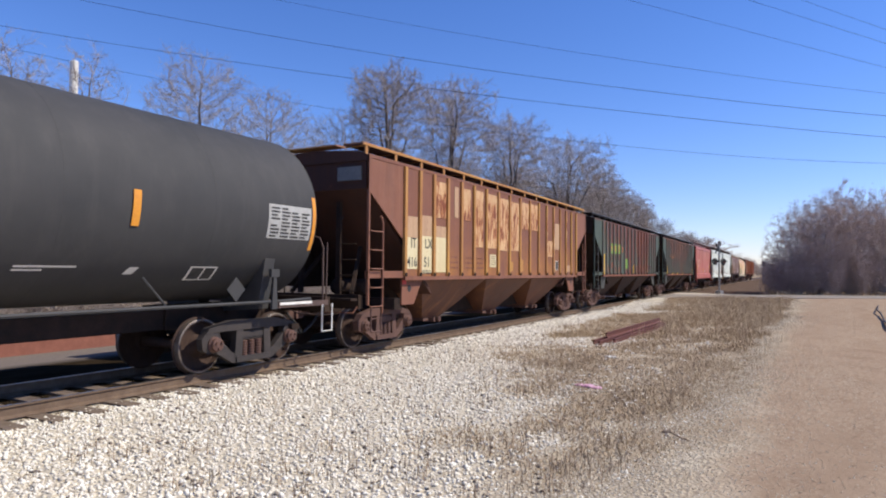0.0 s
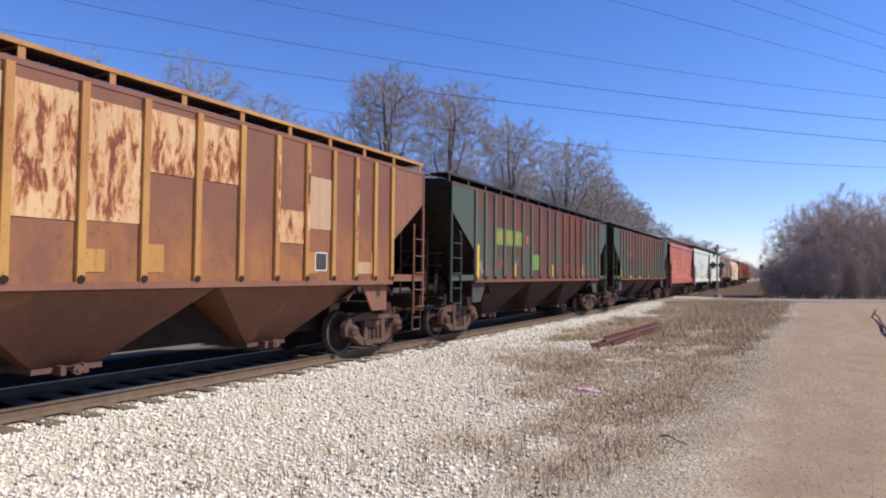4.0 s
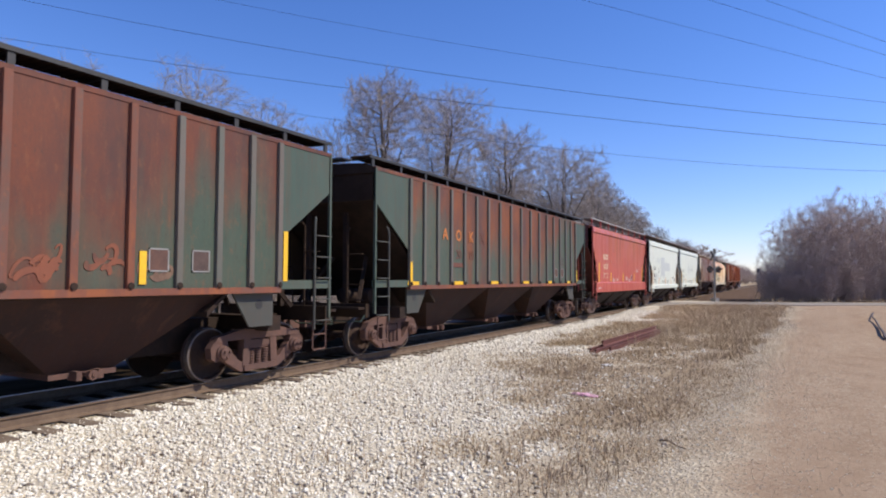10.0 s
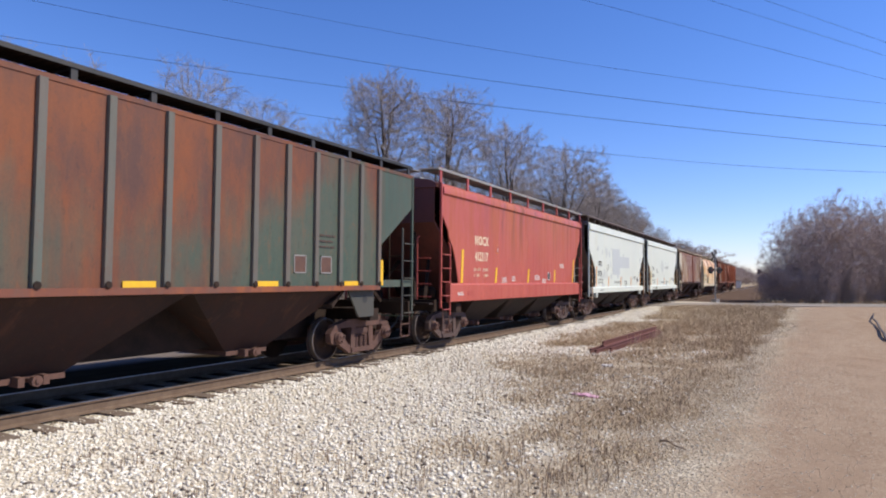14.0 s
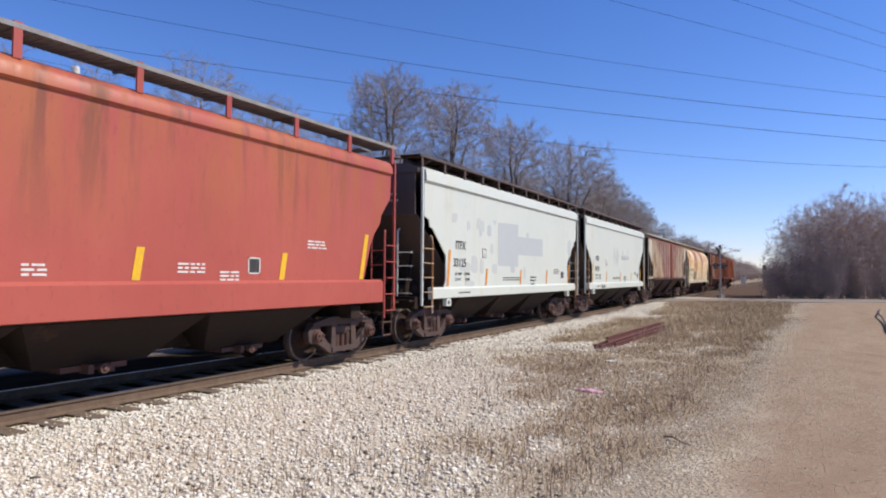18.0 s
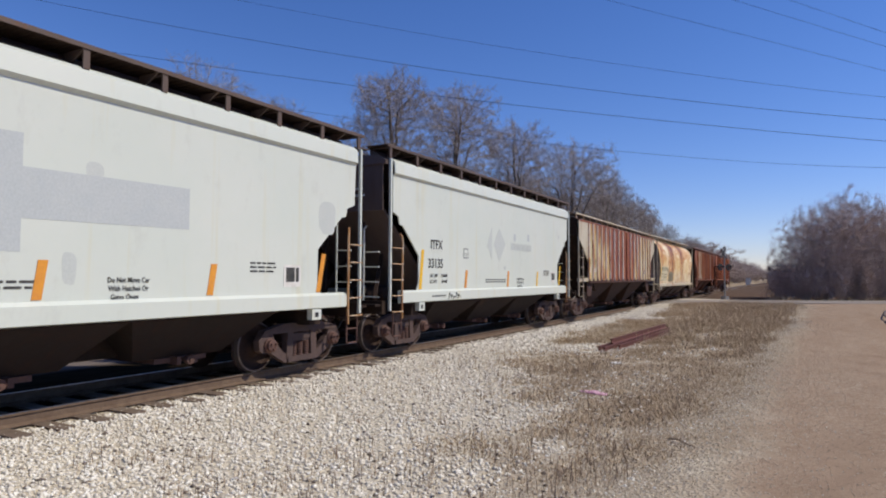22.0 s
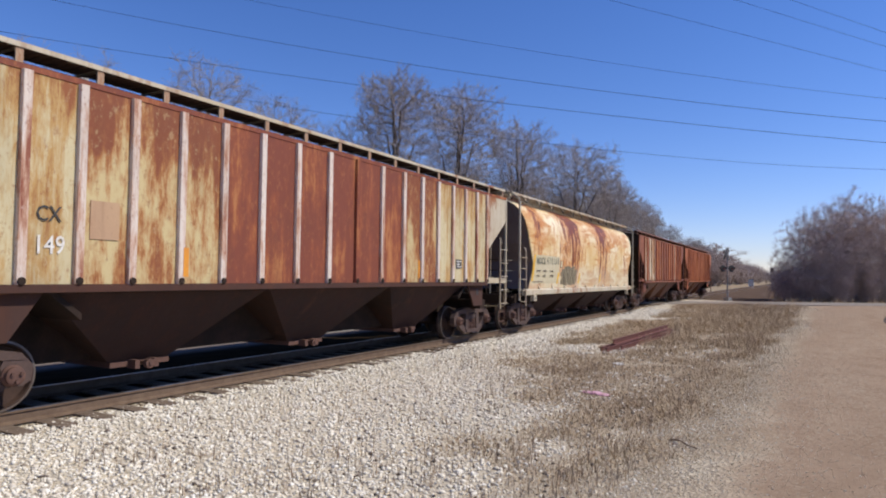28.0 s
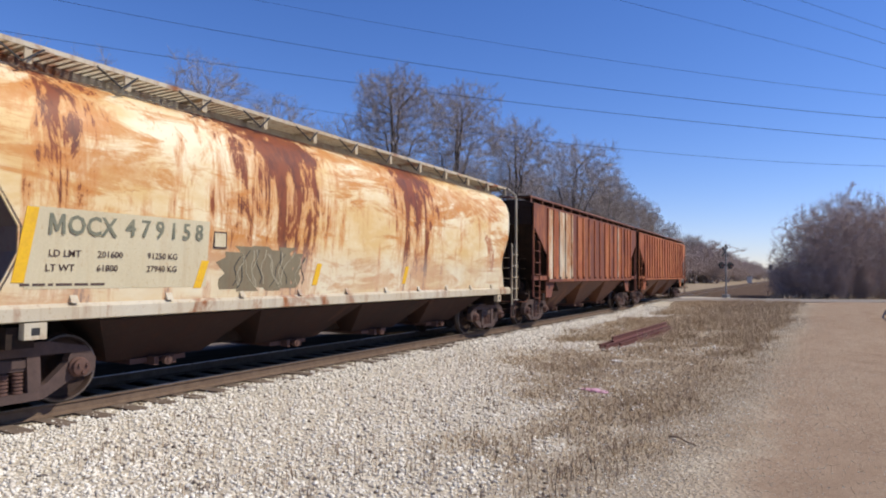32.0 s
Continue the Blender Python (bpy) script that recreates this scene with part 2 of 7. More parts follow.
        rim = [i * b for i in range(a)] + [(a - 1) * b + j for j in range(1, b)] + [i * b + b - 1 for i in range(a - 2, -1, -1)] + list(range(b - 2, 0, -1))
        for i, e in enumerate(rim):
            n = rim[(i + 1) % len(rim)]
            self.f.append((k + e, k + n, k + n + o, k + e + o))
        return self


def mesh_of(name, g, mat, smooth=False):
    me = bpy.data.meshes.new(name)
    me.from_pydata(g.v, [], g.f)
    me.materials.append(mat)
    b = bmesh.new()
    b.from_mesh(me)
    bmesh.ops.recalc_face_normals(b, faces=b.faces)
    b.to_mesh(me)
    b.free()
    if smooth:
        for p in me.polygons:
            p.use_smooth = True
        me.set_sharp_from_angle(angle=radians(38))
    return me


def part(name, g, mat, parent, label="", smooth=False, at=None):
    me = g if isinstance(g, bpy.types.Mesh) else mesh_of(name, g, mat, smooth)
    ob = new(name, me)
    ob.parent = parent
    if at is not None:
        ob.matrix_basis = at if isinstance(at, Matrix) else Matrix.Translation(at)
    if label:
        tagged(ob, label)
    return ob


def thing(name, label, category, group="", kind="", at=(0, 0, 0)):
    ob = new(name)
    ob.empty_display_size = 0.3
    ob.location = at
    return tagged(ob, label, category, group, kind)


def lettering(text, size, squeeze=1.0, bold=0.007):
    """Flat letters in the y-z plane that read from +x, 3 mm thick, centred on the origin."""
    cu = bpy.data.curves.new("letters", "FONT")
    cu.body, cu.size, cu.extrude, cu.align_x, cu.align_y = text, size, 0.0015, "CENTER", "CENTER"
    cu.resolution_u, cu.offset = 2, bold * size
    tmp = new("letters", cu)
    me = bpy.data.meshes.new_from_object(tmp.evaluated_get(bpy.context.evaluated_depsgraph_get()))
    bpy.data.objects.remove(tmp)
    me.transform(Matrix(((0, 0, 1, 0), (squeeze, 0, 0, 0), (0, 1, 0, 0), (0, 0, 0, 1))))
    return me


def letters(name, text, size, mat, parent, x, y, z, squeeze=1.0, label="", bold=0.007):
    """Writes text on a car's side; each large character is a part of its own."""
    if text[0] == "M" and len(text) > 1 and size >= 0.2:
        # the bold M is drawn by hand, the rest keeps its place
        whole, rest = ([v.co.y for v in lettering(q, size, squeeze, bold).vertices] for q in (text, text[1:]))
        tall = [v.co.z for v in lettering(text, size, squeeze, bold).vertices]
        w = max(whole) - min(whole) - (max(rest) - min(rest)) - 0.07 * size
        shape = [(0, 0), (0, 1), (0.24, 1), (0.5, 0.42), (0.76, 1), (1, 1), (1, 0), (0.80, 0), (0.80, 0.62), (0.59, 0.16), (0.41, 0.16), (0.20, 0.62), (0.20, 0)]
        g = G().prism([(y + min(whole) + p * w, z + min(tall) + q * (max(tall) - min(tall))) for p, q in shape], x - 0.0015, x + 0.0015)
        part("character", g, mat, parent, label)
        return letters(name, text[1:], size, mat, parent, x, y + max(whole) - (max(rest) - min(rest)) / 2, z, squeeze, label, bold)
    me = lettering(text, size, squeeze, bold)
    me.materials.clear()
    me.materials.append(mat)
    if size < 0.2:
        return tagged(part(name, me, mat, parent, label, at=(x, y, z)), kind="stuff")
    b = bmesh.new()
    b.from_mesh(me)
    left = set(b.verts)
    while left:
        todo, group = [left.pop()], []
        while todo:
            v = todo.pop()
            group.append(v)
            for e in v.link_edges:
                o = e.other_vert(v)
                if o in left:
                    left.discard(o)
                    todo.append(o)
        ids = {v: i for i, v in enumerate(group)}
        faces = {f for v in group for f in v.link_faces}
        one = bpy.data.meshes.new("character")
        one.from_pydata([v.co[:] for v in group], [], [[ids[v] for v in f.verts] for f in faces])
        one.materials.append(mat)
        part("character", one, mat, parent, label, at=(x, y, z))
    b.free()


# ---- running gear, shared by all cars ----
WHEEL_R = 0.457


def frame_mesh(mat):
    g = G()
    g.prism([(-1.06, 0.68), (-1.0, 0.77), (-0.5, 0.87), (0.5, 0.87), (1.0, 0.77), (1.06, 0.68), (0.7, 0.70), (-0.7, 0.70)], 0.97, 1.13)
    for s in (-1, 1):
        g.prism([(s * 1.12, 0.42), (s * 1.14, 0.60), (s * 1.05, 0.71), (s * 0.80, 0.71), (s * 0.76, 0.62), (s * 0.78, 0.42), (s * 0.84, 0.36), (s * 1.02, 0.36)], 0.98, 1.12)
        g.prism([(s * 0.92, 0.54), (s * 0.78, 0.60), (s * 0.50, 0.34), (s * 0.36, 0.28), (s * 0.34, 0.15), (s * 0.46, 0.14), (s * 0.92, 0.40)], 0.99, 1.11)
        g.prism([(s * 0.43, 0.24), (s * 0.40, 0.74), (s * 0.24, 0.74), (s * 0.27, 0.20), (s * 0.40, 0.18)], 0.98, 1.12)
    g.box(0.96, 1.14, -0.40, 0.40, 0.145, 0.245)
    g.box(0.99, 1.10, -0.26, 0.26, 0.56, 0.66)
    return mesh_of("side_frame", g, mat)


def spring_mesh(mat):
    prof = []
    for i in range(6):
        z = 0.242 + i * 0.046
        prof += [(z, 0.052), (z + 0.008, 0.068), (z + 0.026, 0.068), (z + 0.034, 0.052)]
    g = G()
    g.lathe(prof, 10)
    g.v = [(y, z, x) for x, y, z in g.v]
    return mesh_of("spring", g, mat, True)


def cap_mesh(mat):
    g = G().lathe([(1.06, 0.135), (1.15, 0.135), (1.17, 0.115), (1.22, 0.112), (1.235, 0.09), (1.235, 0.02)], 16)
    for k in range(3):
        a = 2 * math.pi * k / 3 + 0.5
        g.lathe([(1.23, 0.022), (1.265, 0.022)], 6, (0, 0.062 * math.cos(a), 0.062 * math.sin(a)))
    return mesh_of("bearing_cap", g, mat, True)


def wheel_meshes():
    body = G().lathe([(0.62, 0.10), (0.62, 0.13), (0.66, 0.17), (0.67, 0.36), (0.66, 0.395), (0.665, 0.45), (0.664, 0.47), (0.675, 0.484), (0.69, 0.478),
                      (0.698, 0.462), (0.715, 0.456), (0.80, 0.450), (0.803, 0.44), (0.803, 0.405), (0.735, 0.385), (0.705, 0.30), (0.715, 0.20), (0.78, 0.14), (0.82, 0.13), (0.82, 0.085)], 36)
    rim = G().lathe([(0.700, 0.4575), (0.715, 0.4590), (0.80, 0.4535), (0.8055, 0.445), (0.8055, 0.425)], 36, caps=False)
    axle = G().lathe([(-1.2, 0.07), (-0.84, 0.08), (-0.6, 0.095), (0.0, 0.083), (0.6, 0.095), (0.84, 0.08), (1.2, 0.07)], 12)
    return mesh_of("wheel", body, M["wheel"], True), mesh_of("tread", rim, M["tread"], True), mesh_of("axle", axle, M["wheel"], True)


FRAMES = {k: frame_mesh(M[k]) for k in ("truck", "truck_red", "truck_black")}
SPRING, CAP = spring_mesh(M["truck_red"]), cap_mesh(M["truck_red"])
WHEEL, TREAD, AXLE = wheel_meshes()
TURN = pose(0, 0, 0, 0, 0, 180)
WHEELSETS = []


def truck(car, y, steel):
    """Two side frames with springs and bearings, a bolster and two wheelsets."""
    for turn in (Matrix(), TURN):
        fr = part("side_frame", FRAMES[steel], None, car, at=Matrix.Translation((0, y, 0)) @ turn)
        for dy in (-0.17, 0.0, 0.17):
            part("spring", SPRING, None, fr, at=(1.05, dy, 0))
        for dy in (-0.89, 0.89):
            part("bearing_cap", CAP, None, fr, at=(0, dy, 0.50))
    b = G().box(-1.08, 1.08, y - 0.24, y + 0.24, 0.52, 0.68).box(-0.75, 0.75, y - 0.16, y + 0.16, 0.36, 0.70)
    for s in (-1, 1):
        b.box(-0.9, 0.9, y + s * 0.34, y + s * 0.42, 0.40, 0.50)
        b.beam((0.62, y + s * 0.36, 0.45), (0.66, y + s * 0.52, 0.62), 0.14, 0.05)
    part("bolster", b, M[steel], car)
    for dy in (-0.89, 0.89):
        ws = part("wheelset", AXLE, None, car, at=(0, y + dy, WHEEL_R))
        WHEELSETS.append((ws, y + dy))
        for turn in (Matrix(), TURN):
            part("wheel", WHEEL, None, ws, at=turn)
            part("wheel_tread", TREAD, None, ws, "worn shiny wheel tread", at=turn)


def underframe(car, h, mat, reach=0.72):
    """Centre sill, end sills, couplers, hoses."""
    part("centre_sill", G().box(-0.24, 0.24, -h - 0.15, h + 0.15, 0.72, 1.05), M["under"], car)
    for s in (-1, 1):
        e = s * h
        part("end_sill", G().box(-1.45, 1.45, min(e, e + s * 0.16), max(e, e + s * 0.16), 0.92, 1.22), M["soot_and_shade"], car)
        c = G().box(-0.12, 0.12, min(e + s * 0.1, e + s * (reach - 0.2)), max(e + s * 0.1, e + s * (reach - 0.2)), 0.74, 0.92)
        c.prism([(-0.14, e + s * (reach - 0.3)), (0.17, e + s * (reach - 0.3)), (0.20, e + s * (reach - 0.04)), (0.06, e + s * (reach + 0.02)), (-0.16, e + s * (reach - 0.1))], 0.70, 0.98, "z")
        part("coupler", c, M["truck_red"], car, "rusty cast coupler")
        part("air_hose", G().tube([(0.36, e + s * 0.1, 0.86), (0.40, e + s * 0.35, 0.62), (0.34, e + s * 0.6, 0.42), (0.22, e + s * 0.70, 0.40)], 0.028, 6), M["black"], car, "black rubber air hose", True)
        part("uncoupling_rod", G().tube([(1.45, e + s * 0.2, 0.98), (1.40, e + s * 0.28, 0.84), (0.5, e + s * 0.3, 0.84), (0.14, e + s * 0.42, 0.94)], 0.016, 5), mat, car)


def side_ladder(car, x, y_post, y_in, tall, mat):
    """Rungs from the corner post to a thin inner stile, and a hanging step below the sill."""
    bend = 0.06 if y_in > y_post else -0.06
    lad = part("ladder", G().tube([(x, y_in, 0.80), (x, y_in, tall - 0.16), (x - 0.01, y_in - bend * 0.4, tall - 0.04), (x - 0.04, y_in - bend, tall)], 0.024, 6), mat, car, smooth=True)
    rung = mesh_of("rung", G().tube([(0, 0, 0), (0.045, (y_in - y_post) * 0.06, -0.012), (0.045, (y_in - y_post) * 0.94, -0.012), (0, y_in - y_post, 0)], 0.014, 5), mat, True)
    for k in range(5):
        part("rung", rung, mat, lad, at=(x, y_post, 0.98 + k * (tall - 1.20) / 4.3))
    a, b = y_post * 0.8 + y_in * 0.2, y_in
    step = part("stirrup_step", G().tube([(x - 0.03, a, 0.98), (x - 0.03, a, 0.44), (x - 0.03, a + (b - a) * 0.05, 0.415), (x - 0.03, b - (b - a) * 0.05, 0.415), (x - 0.03, b, 0.44), (x - 0.03, b, 0.98)], 0.018, 5), M["truck_red"], car, smooth=True)
    part("rung", G().tube([(x - 0.03, a, 0.70), (x - 0.03, b, 0.70)], 0.014, 5), M["truck_red"], step)


def end_fittings(car, h, mat, eave, side_x, post=True, tall=2.95, wide=0.5, slope_top=3.55, end_mat=None, ladder_mat=None):
    """Corner posts, side ladders, end ladders, steps, end platform, brake gear."""
    end_mat = end_mat or mat
    for s in (-1, 1):
        e = s * h
        for sx in (-1, 1):
            x = sx * side_x
            part("corner_post", G().box(min(x, x - sx * 0.055), max(x, x - sx * 0.055), min(e, e - s * 0.055), max(e, e - s * 0.055), 1.0, eave), mat, car)
        side_ladder(car, side_x + 0.02, e - s * 0.04, e - s * (wide + 0.02), tall, ladder_mat or mat)
        # ladder on the end, with the handrails
        g = G().tube([(0.86, e + s * 0.05, 1.12), (0.86, e + s * 0.05, 2.85), (0.86, e - s * 0.04, 2.92)], 0.022, 6)
        lad = part("end_ladder", g, end_mat, car, smooth=True)
        for i in range(4):
            part("rung", G().tube([(0.86, e + s * 0.05, 1.3 + 0.34 * i), (1.26, e + s * 0.05, 1.3 + 0.34 * i), (1.26, e, 1.3 + 0.34 * i)], 0.014, 5), end_mat, lad)
        part("end_platform", G().box(-1.42, 1.42, min(e + s * 0.16, e + s * 0.38), max(e + s * 0.16, e + s * 0.38), 1.10, 1.15), M["under"], car)
        hr = G().tube([(-1.3, e + s * 0.3, 1.15), (-1.3, e + s * 0.34, 2.0), (-0.5, e + s * 0.34, 2.05), (-0.5, e + s * 0.3, 1.15)], 0.017, 5)
        part("handrail", hr, end_mat, car, smooth=True)
    # brake gear at the trailing end
    e = h
    b = G().lathe([(-0.02, 0.30), (0.02, 0.30), (0.02, 0.27), (-0.02, 0.27), (-0.02, 0.30)], 20, caps=False)
    for k in range(4):
        a = math.pi * k / 4
        b.beam((0, 0.28 * math.cos(a), 0.28 * math.sin(a)), (0, -0.28 * math.cos(a), -0.28 * math.sin(a)), 0.03)
    part("brake_wheel", b, M["soot_and_shade"], car, at=pose(-0.75, e + 0.36, 2.2, 0, 0, 90))
    part("brake_housing", G().box(-0.9, -0.6, e + 0.08, e + 0.3, 2.0, 2.4), M["soot_and_shade"], car)
    part("air_reservoir", G().lathe([(-0.5, 0.05), (-0.47, 0.17), (-0.4, 0.2), (0.4, 0.2), (0.47, 0.17), (0.5, 0.05)], 14), M["under"], car, smooth=True, at=(0.2, -h + 1.2, 1.35))
    part("brake_cylinder", G().lathe([(-0.3, 0.04), (-0.28, 0.14), (0.3, 0.14), (0.34, 0.05)], 12), M["under"], car, smooth=True, at=pose(0.4, -h + 0.75, 1.38, 0, 0, 90))


def bays(car, y0, y1, count, mat, z_top, half=1.46, gate=M["truck_red"], foot=0.5):
    w = (y1 - y0) / count
    # added dark plate that stands in for the shade between the bays
    part("gap_shade_plate", G().box(-0.36, 0.36, y0 - 0.1, y1 + 0.1, 0.50, z_top - 0.02), M["under"], car)
    for i in range(count):
        a, b = y0 + i * w, y0 + (i + 1) * w
        c = (a + b) / 2
        g = G().add([(-half, a, z_top), (half, a, z_top), (half, b, z_top), (-half, b, z_top), (-0.55, c - foot, 0.44), (0.62, c - foot, 0.44), (0.62, c + foot, 0.44), (-0.55, c + foot, 0.44)],
                    [(0, 1, 2, 3), (7, 6, 5, 4), (0, 4, 5, 1), (1, 5, 6, 2), (2, 6, 7, 3), (3, 7, 4, 0)])
        bay = part("hopper_bay", g, mat, car)
        o = G().box(-0.66, 0.66, c - 0.5, c + 0.5, 0.36, 0.44).box(0.60, 0.82, c - 0.2, c - 0.12, 0.33, 0.46).box(0.60, 0.82, c + 0.12, c + 0.2, 0.33, 0.46)
        o.lathe([(0.5, 0.03), (0.92, 0.03)], 8, (0, c, 0.40)).lathe([(0.82, 0.075), (0.90, 0.075)], 8, (0, c, 0.40))
        part("outlet_gate", o, gate, bay, "rusty discharge gate")


SLOPED = []  # end paints that go on down the slope sheets


def shell(car, h, eave, side_x, face, slope_top, slope_in, roof_mat, roof_top=4.45, ends=True):
    """Roof, end sheets, slope sheets and the side away from the camera."""
    part("roof", G().prism([(-side_x, eave - 0.1), (-side_x, eave), (-side_x + 0.25, eave + 0.12), (0, roof_top), (side_x - 0.25, eave + 0.12), (side_x, eave), (side_x, eave - 0.1)], -h, h, "y"), roof_mat, car)
    for s in (-1, 1):
        e, i = s * h, s * (h - slope_in)
        if not ends:
            continue
        part("end_sheet", G().box(-side_x + 0.08, side_x - 0.08, min(e - s * 0.05, e - s * 0.09), max(e - s * 0.05, e - s * 0.09), slope_top - 0.02, eave - 0.1), face, car)
        part("slope_sheet", G().prism([(e - s * 0.07, slope_top), (e - s * 0.12, slope_top + 0.04), (i, 1.24), (i, 1.15)], -side_x + 0.09, side_x - 0.09), face if face in SLOPED else M["under"], car)
        for x in (-0.55, 0.55):
            part("end_post", G().box(x - 0.05, x + 0.05, min(e - s * 0.25, e - s * 0.35), max(e - s * 0.25, e - s * 0.35), 1.22, slope_top - 0.25), M["under"], car)
            part("end_brace", G().beam((x * 1.6, e - s * 0.35, 1.22), (x * 0.9, e - s * 1.2, 2.3), 0.08), M["under"], car)


def running_boards(car, h, z0, z1, x0, x1, count, mat, thick=0.03, grate=False, under=None, mesh=22):
    """Walkways along both sides of the roof on brackets, and the hatch between them."""
    for sx in (-1, 1):
        a, b = sorted((sx * x0, sx * x1))
        g = G()
        if grate:
            for k in range(mesh):
                x = a + (b - a) * k / (mesh - 1)
                g.box(x - 0.0045, x + 0.0045, -h - 0.1, h + 0.1, z1 - 0.045, z1)
            n = int(h * 2 / 0.12)
            for k in range(n):
                y = -h + 2 * h * k / n
                g.box(a, b, y - 0.012, y + 0.012, z1 - 0.049, z1 - 0.004)
            part("board_edge", G().box(b + 0.001 if sx > 0 else a - 0.013, b + 0.013 if sx > 0 else a - 0.001, -h - 0.1, h + 0.1, z1 - 0.06, z1 + 0.004), mat, car)
        else:
            g.box(a, b, -h - 0.1, h + 0.1, z1 - thick, z1)
        # most bar paints are darker than the edge, for the shade underneath
        part("running_board", g, (under or mat) if grate else mat, car)
    br = G().box(x1 - 0.035, x1 - 0.005, -0.045, 0.045, z0, z1 - thick)
    br.beam((x1 - 0.04, 0, z1 - thick - 0.02), (x0 - 0.05, 0, z1 - thick - 0.02), 0.05, 0.03)
    me = mesh_of("bracket", br, mat)
    for k in range(count):
        part("board_bracket", me, mat, car, at=(0, -h + 0.06 + (2 * h - 0.12) * k / (count - 1), 0))
    part("hatch_cover", G().prism([(-0.4, z1 - 0.12), (-0.36, z1 - 0.04), (0.36, z1 - 0.04), (0.4, z1 - 0.12)], -h + 0.9, h - 0.9, "y"), mat, car)
    for s in (-1, 1):
        part("end_walk", G().box(-0.75, 0.75, min(s * (h - 0.25), s * (h + 0.12)), max(s * (h - 0.25), s * (h + 0.12)), z1 - 0.03, z1), mat, car)


RIBS = [-6.83, -6.15, -5.45, -4.7, -3.9, -3.1, -2.26, -1.37, -0.455, 0.455, 1.37, 2.26, 3.1, 3.9, 4.7, 5.45, 6.15, 6.83]


def ribbed_hopper(label, y0, length, paint, rib_paint, end_paint, bay_paint, board_paint, eave=4.24, steel="truck", board=(4.24, 4.52, 0.95, 1.47, 15), sill=1.60, count=3, face=None, open_far=False, sill_paint=None, grate_paint=None, ladder_paint=None, web_paint=None):
    """A covered hopper car with outside posts. y0: where its near corner stands at the start."""
    h = length / 2
    car = thing("covered_hopper", label, "railway car", "cars of the train", at=(0, y0 + h, 0))
    X = 1.58
    cut, z_hi, z_lo = 1.50, 3.50, 2.42
    k = (length - 0.16) / 16.46
    posts = [o * k for o in RIBS]
    for i, y in enumerate(posts):
        rp = rib_paint(i) if callable(rib_paint) else rib_paint
        part("side_rib", G().prism([(X - 0.03, y - 0.062), (X + 0.032, y - 0.056), (X + 0.038, y - 0.05), (X + 0.038, y + 0.05), (X - 0.03, y + 0.064)], sill + 0.02, eave - 0.04, "z"), rp, car)
        part("rib_foot", G().lathe([(X + 0.01, 0.05), (X + 0.055, 0.05), (X + 0.06, 0.03)], 8, (0, y, sill + 0.06)), M["under"], car)
        if i < len(posts) - 1:
            a, b = y, posts[i + 1]
            ys = [a + (b - a) * j / 4 for j in range(5)]
            zs = [sill + (eave - 0.02 - sill) * j / 6 for j in range(7)]
            random.seed(int(y0 * 10) + i)
            bow = [[random.uniform(-0.006, 0.006) * (0 < p < 6) * (0 < q < 4) for q in range(5)] for p in range(7)]
            g = G().sheet([[(X - 0.02 + bow[p][q], yy, zz) for q, yy in enumerate(ys)] for p, zz in enumerate(zs)])
            part("side_panel", g, paint(i) if callable(paint) else paint, car, smooth=True)
    for s in (-1, 1):
        e = s * h
        part("end_panel", G().prism([(e, eave - 0.02), (e, z_hi), (e - s * cut, z_lo), (e - s * cut, eave - 0.02)], X - 0.05, X - 0.02), end_paint, car)
        part("sill_end", G().box(X - 0.09, X - 0.01, min(e, e - s * cut), max(e, e - s * cut), sill - 0.02, sill + 0.14), end_paint, car)
        t = e - s * 1.42
        o = e - s * (cut + 0.01)
        web = part("bolster_plate", G().prism([(o, sill - 0.07), (o - s * 0.95, sill - 0.07), (o - s * 0.55, 0.94), (o, 0.94)], 1.44, 1.48), web_paint or end_paint, car)
        # black disc on the plate, painted dark like the inside of a hole
        part("plate_hole", G().lathe([(1.478, 0.085), (1.483, 0.085), (1.483, 0.01)], 14, (0, o - s * 0.34, sill - 0.28)), M["black"], web)
        part("bolster_beam", G().box(-1.44, 1.44, t - 0.16, t + 0.16, 0.84, 1.10), M["under"], car)
    part("side_sill", G().box(X - 0.08, X + 0.035, -h + cut - 0.05, h - cut + 0.05, sill - 0.08, sill + 0.02), sill_paint or end_paint, car)
    part("top_chord", G().box(X - 0.06, X - 0.008, -h, h, eave - 0.045, eave + 0.03), paint(8) if callable(paint) else paint, car)
    # far side closed low at the ends so the openings look shaded
    low = z_lo if open_far else sill - 0.3
    part("far_side", G().prism([(-h, eave - 0.02), (-h, low + 0.1), (-h + cut, low), (-h + cut, sill - 0.3), (h - cut, sill - 0.3), (h - cut, low), (h, low + 0.1), (h, eave - 0.02)], -X, -X + 0.05), M["soot_and_shade"], car)
    part("floor_sheet", G().box(-1.45, 1.45, -h + 2.9, h - 2.9, sill - 0.1, sill - 0.06), M["under"], car)
    shell(car, h, eave, X - 0.035, face or M["soot_and_shade"], 3.55, 2.95, face or M["soot_and_shade"])
    running_boards(car, h, *board, board_paint, grate=True, under=grate_paint or M["soot_and_shade"])
    bays(car, -h + 2.5, h - 2.5, count, bay_paint, sill - 0.06)
    underframe(car, h, end_paint)
    end_fittings(car, h, end_paint, eave, X, end_mat=M["soot_and_shade"], ladder_mat=ladder_paint)
    for s in (-1, 1):
        truck(car, s * (h - 1.42), steel)
    return car


def side_rows(h, levels):
    """Grid rows of a curved or notched side; levels: (height, half width, set-back at both ends)."""
    n = 15
    return [[(x, -h + s + (2 * h - 2 * s) * j / n, z) for j in range(n + 1)] for z, x, s in levels]


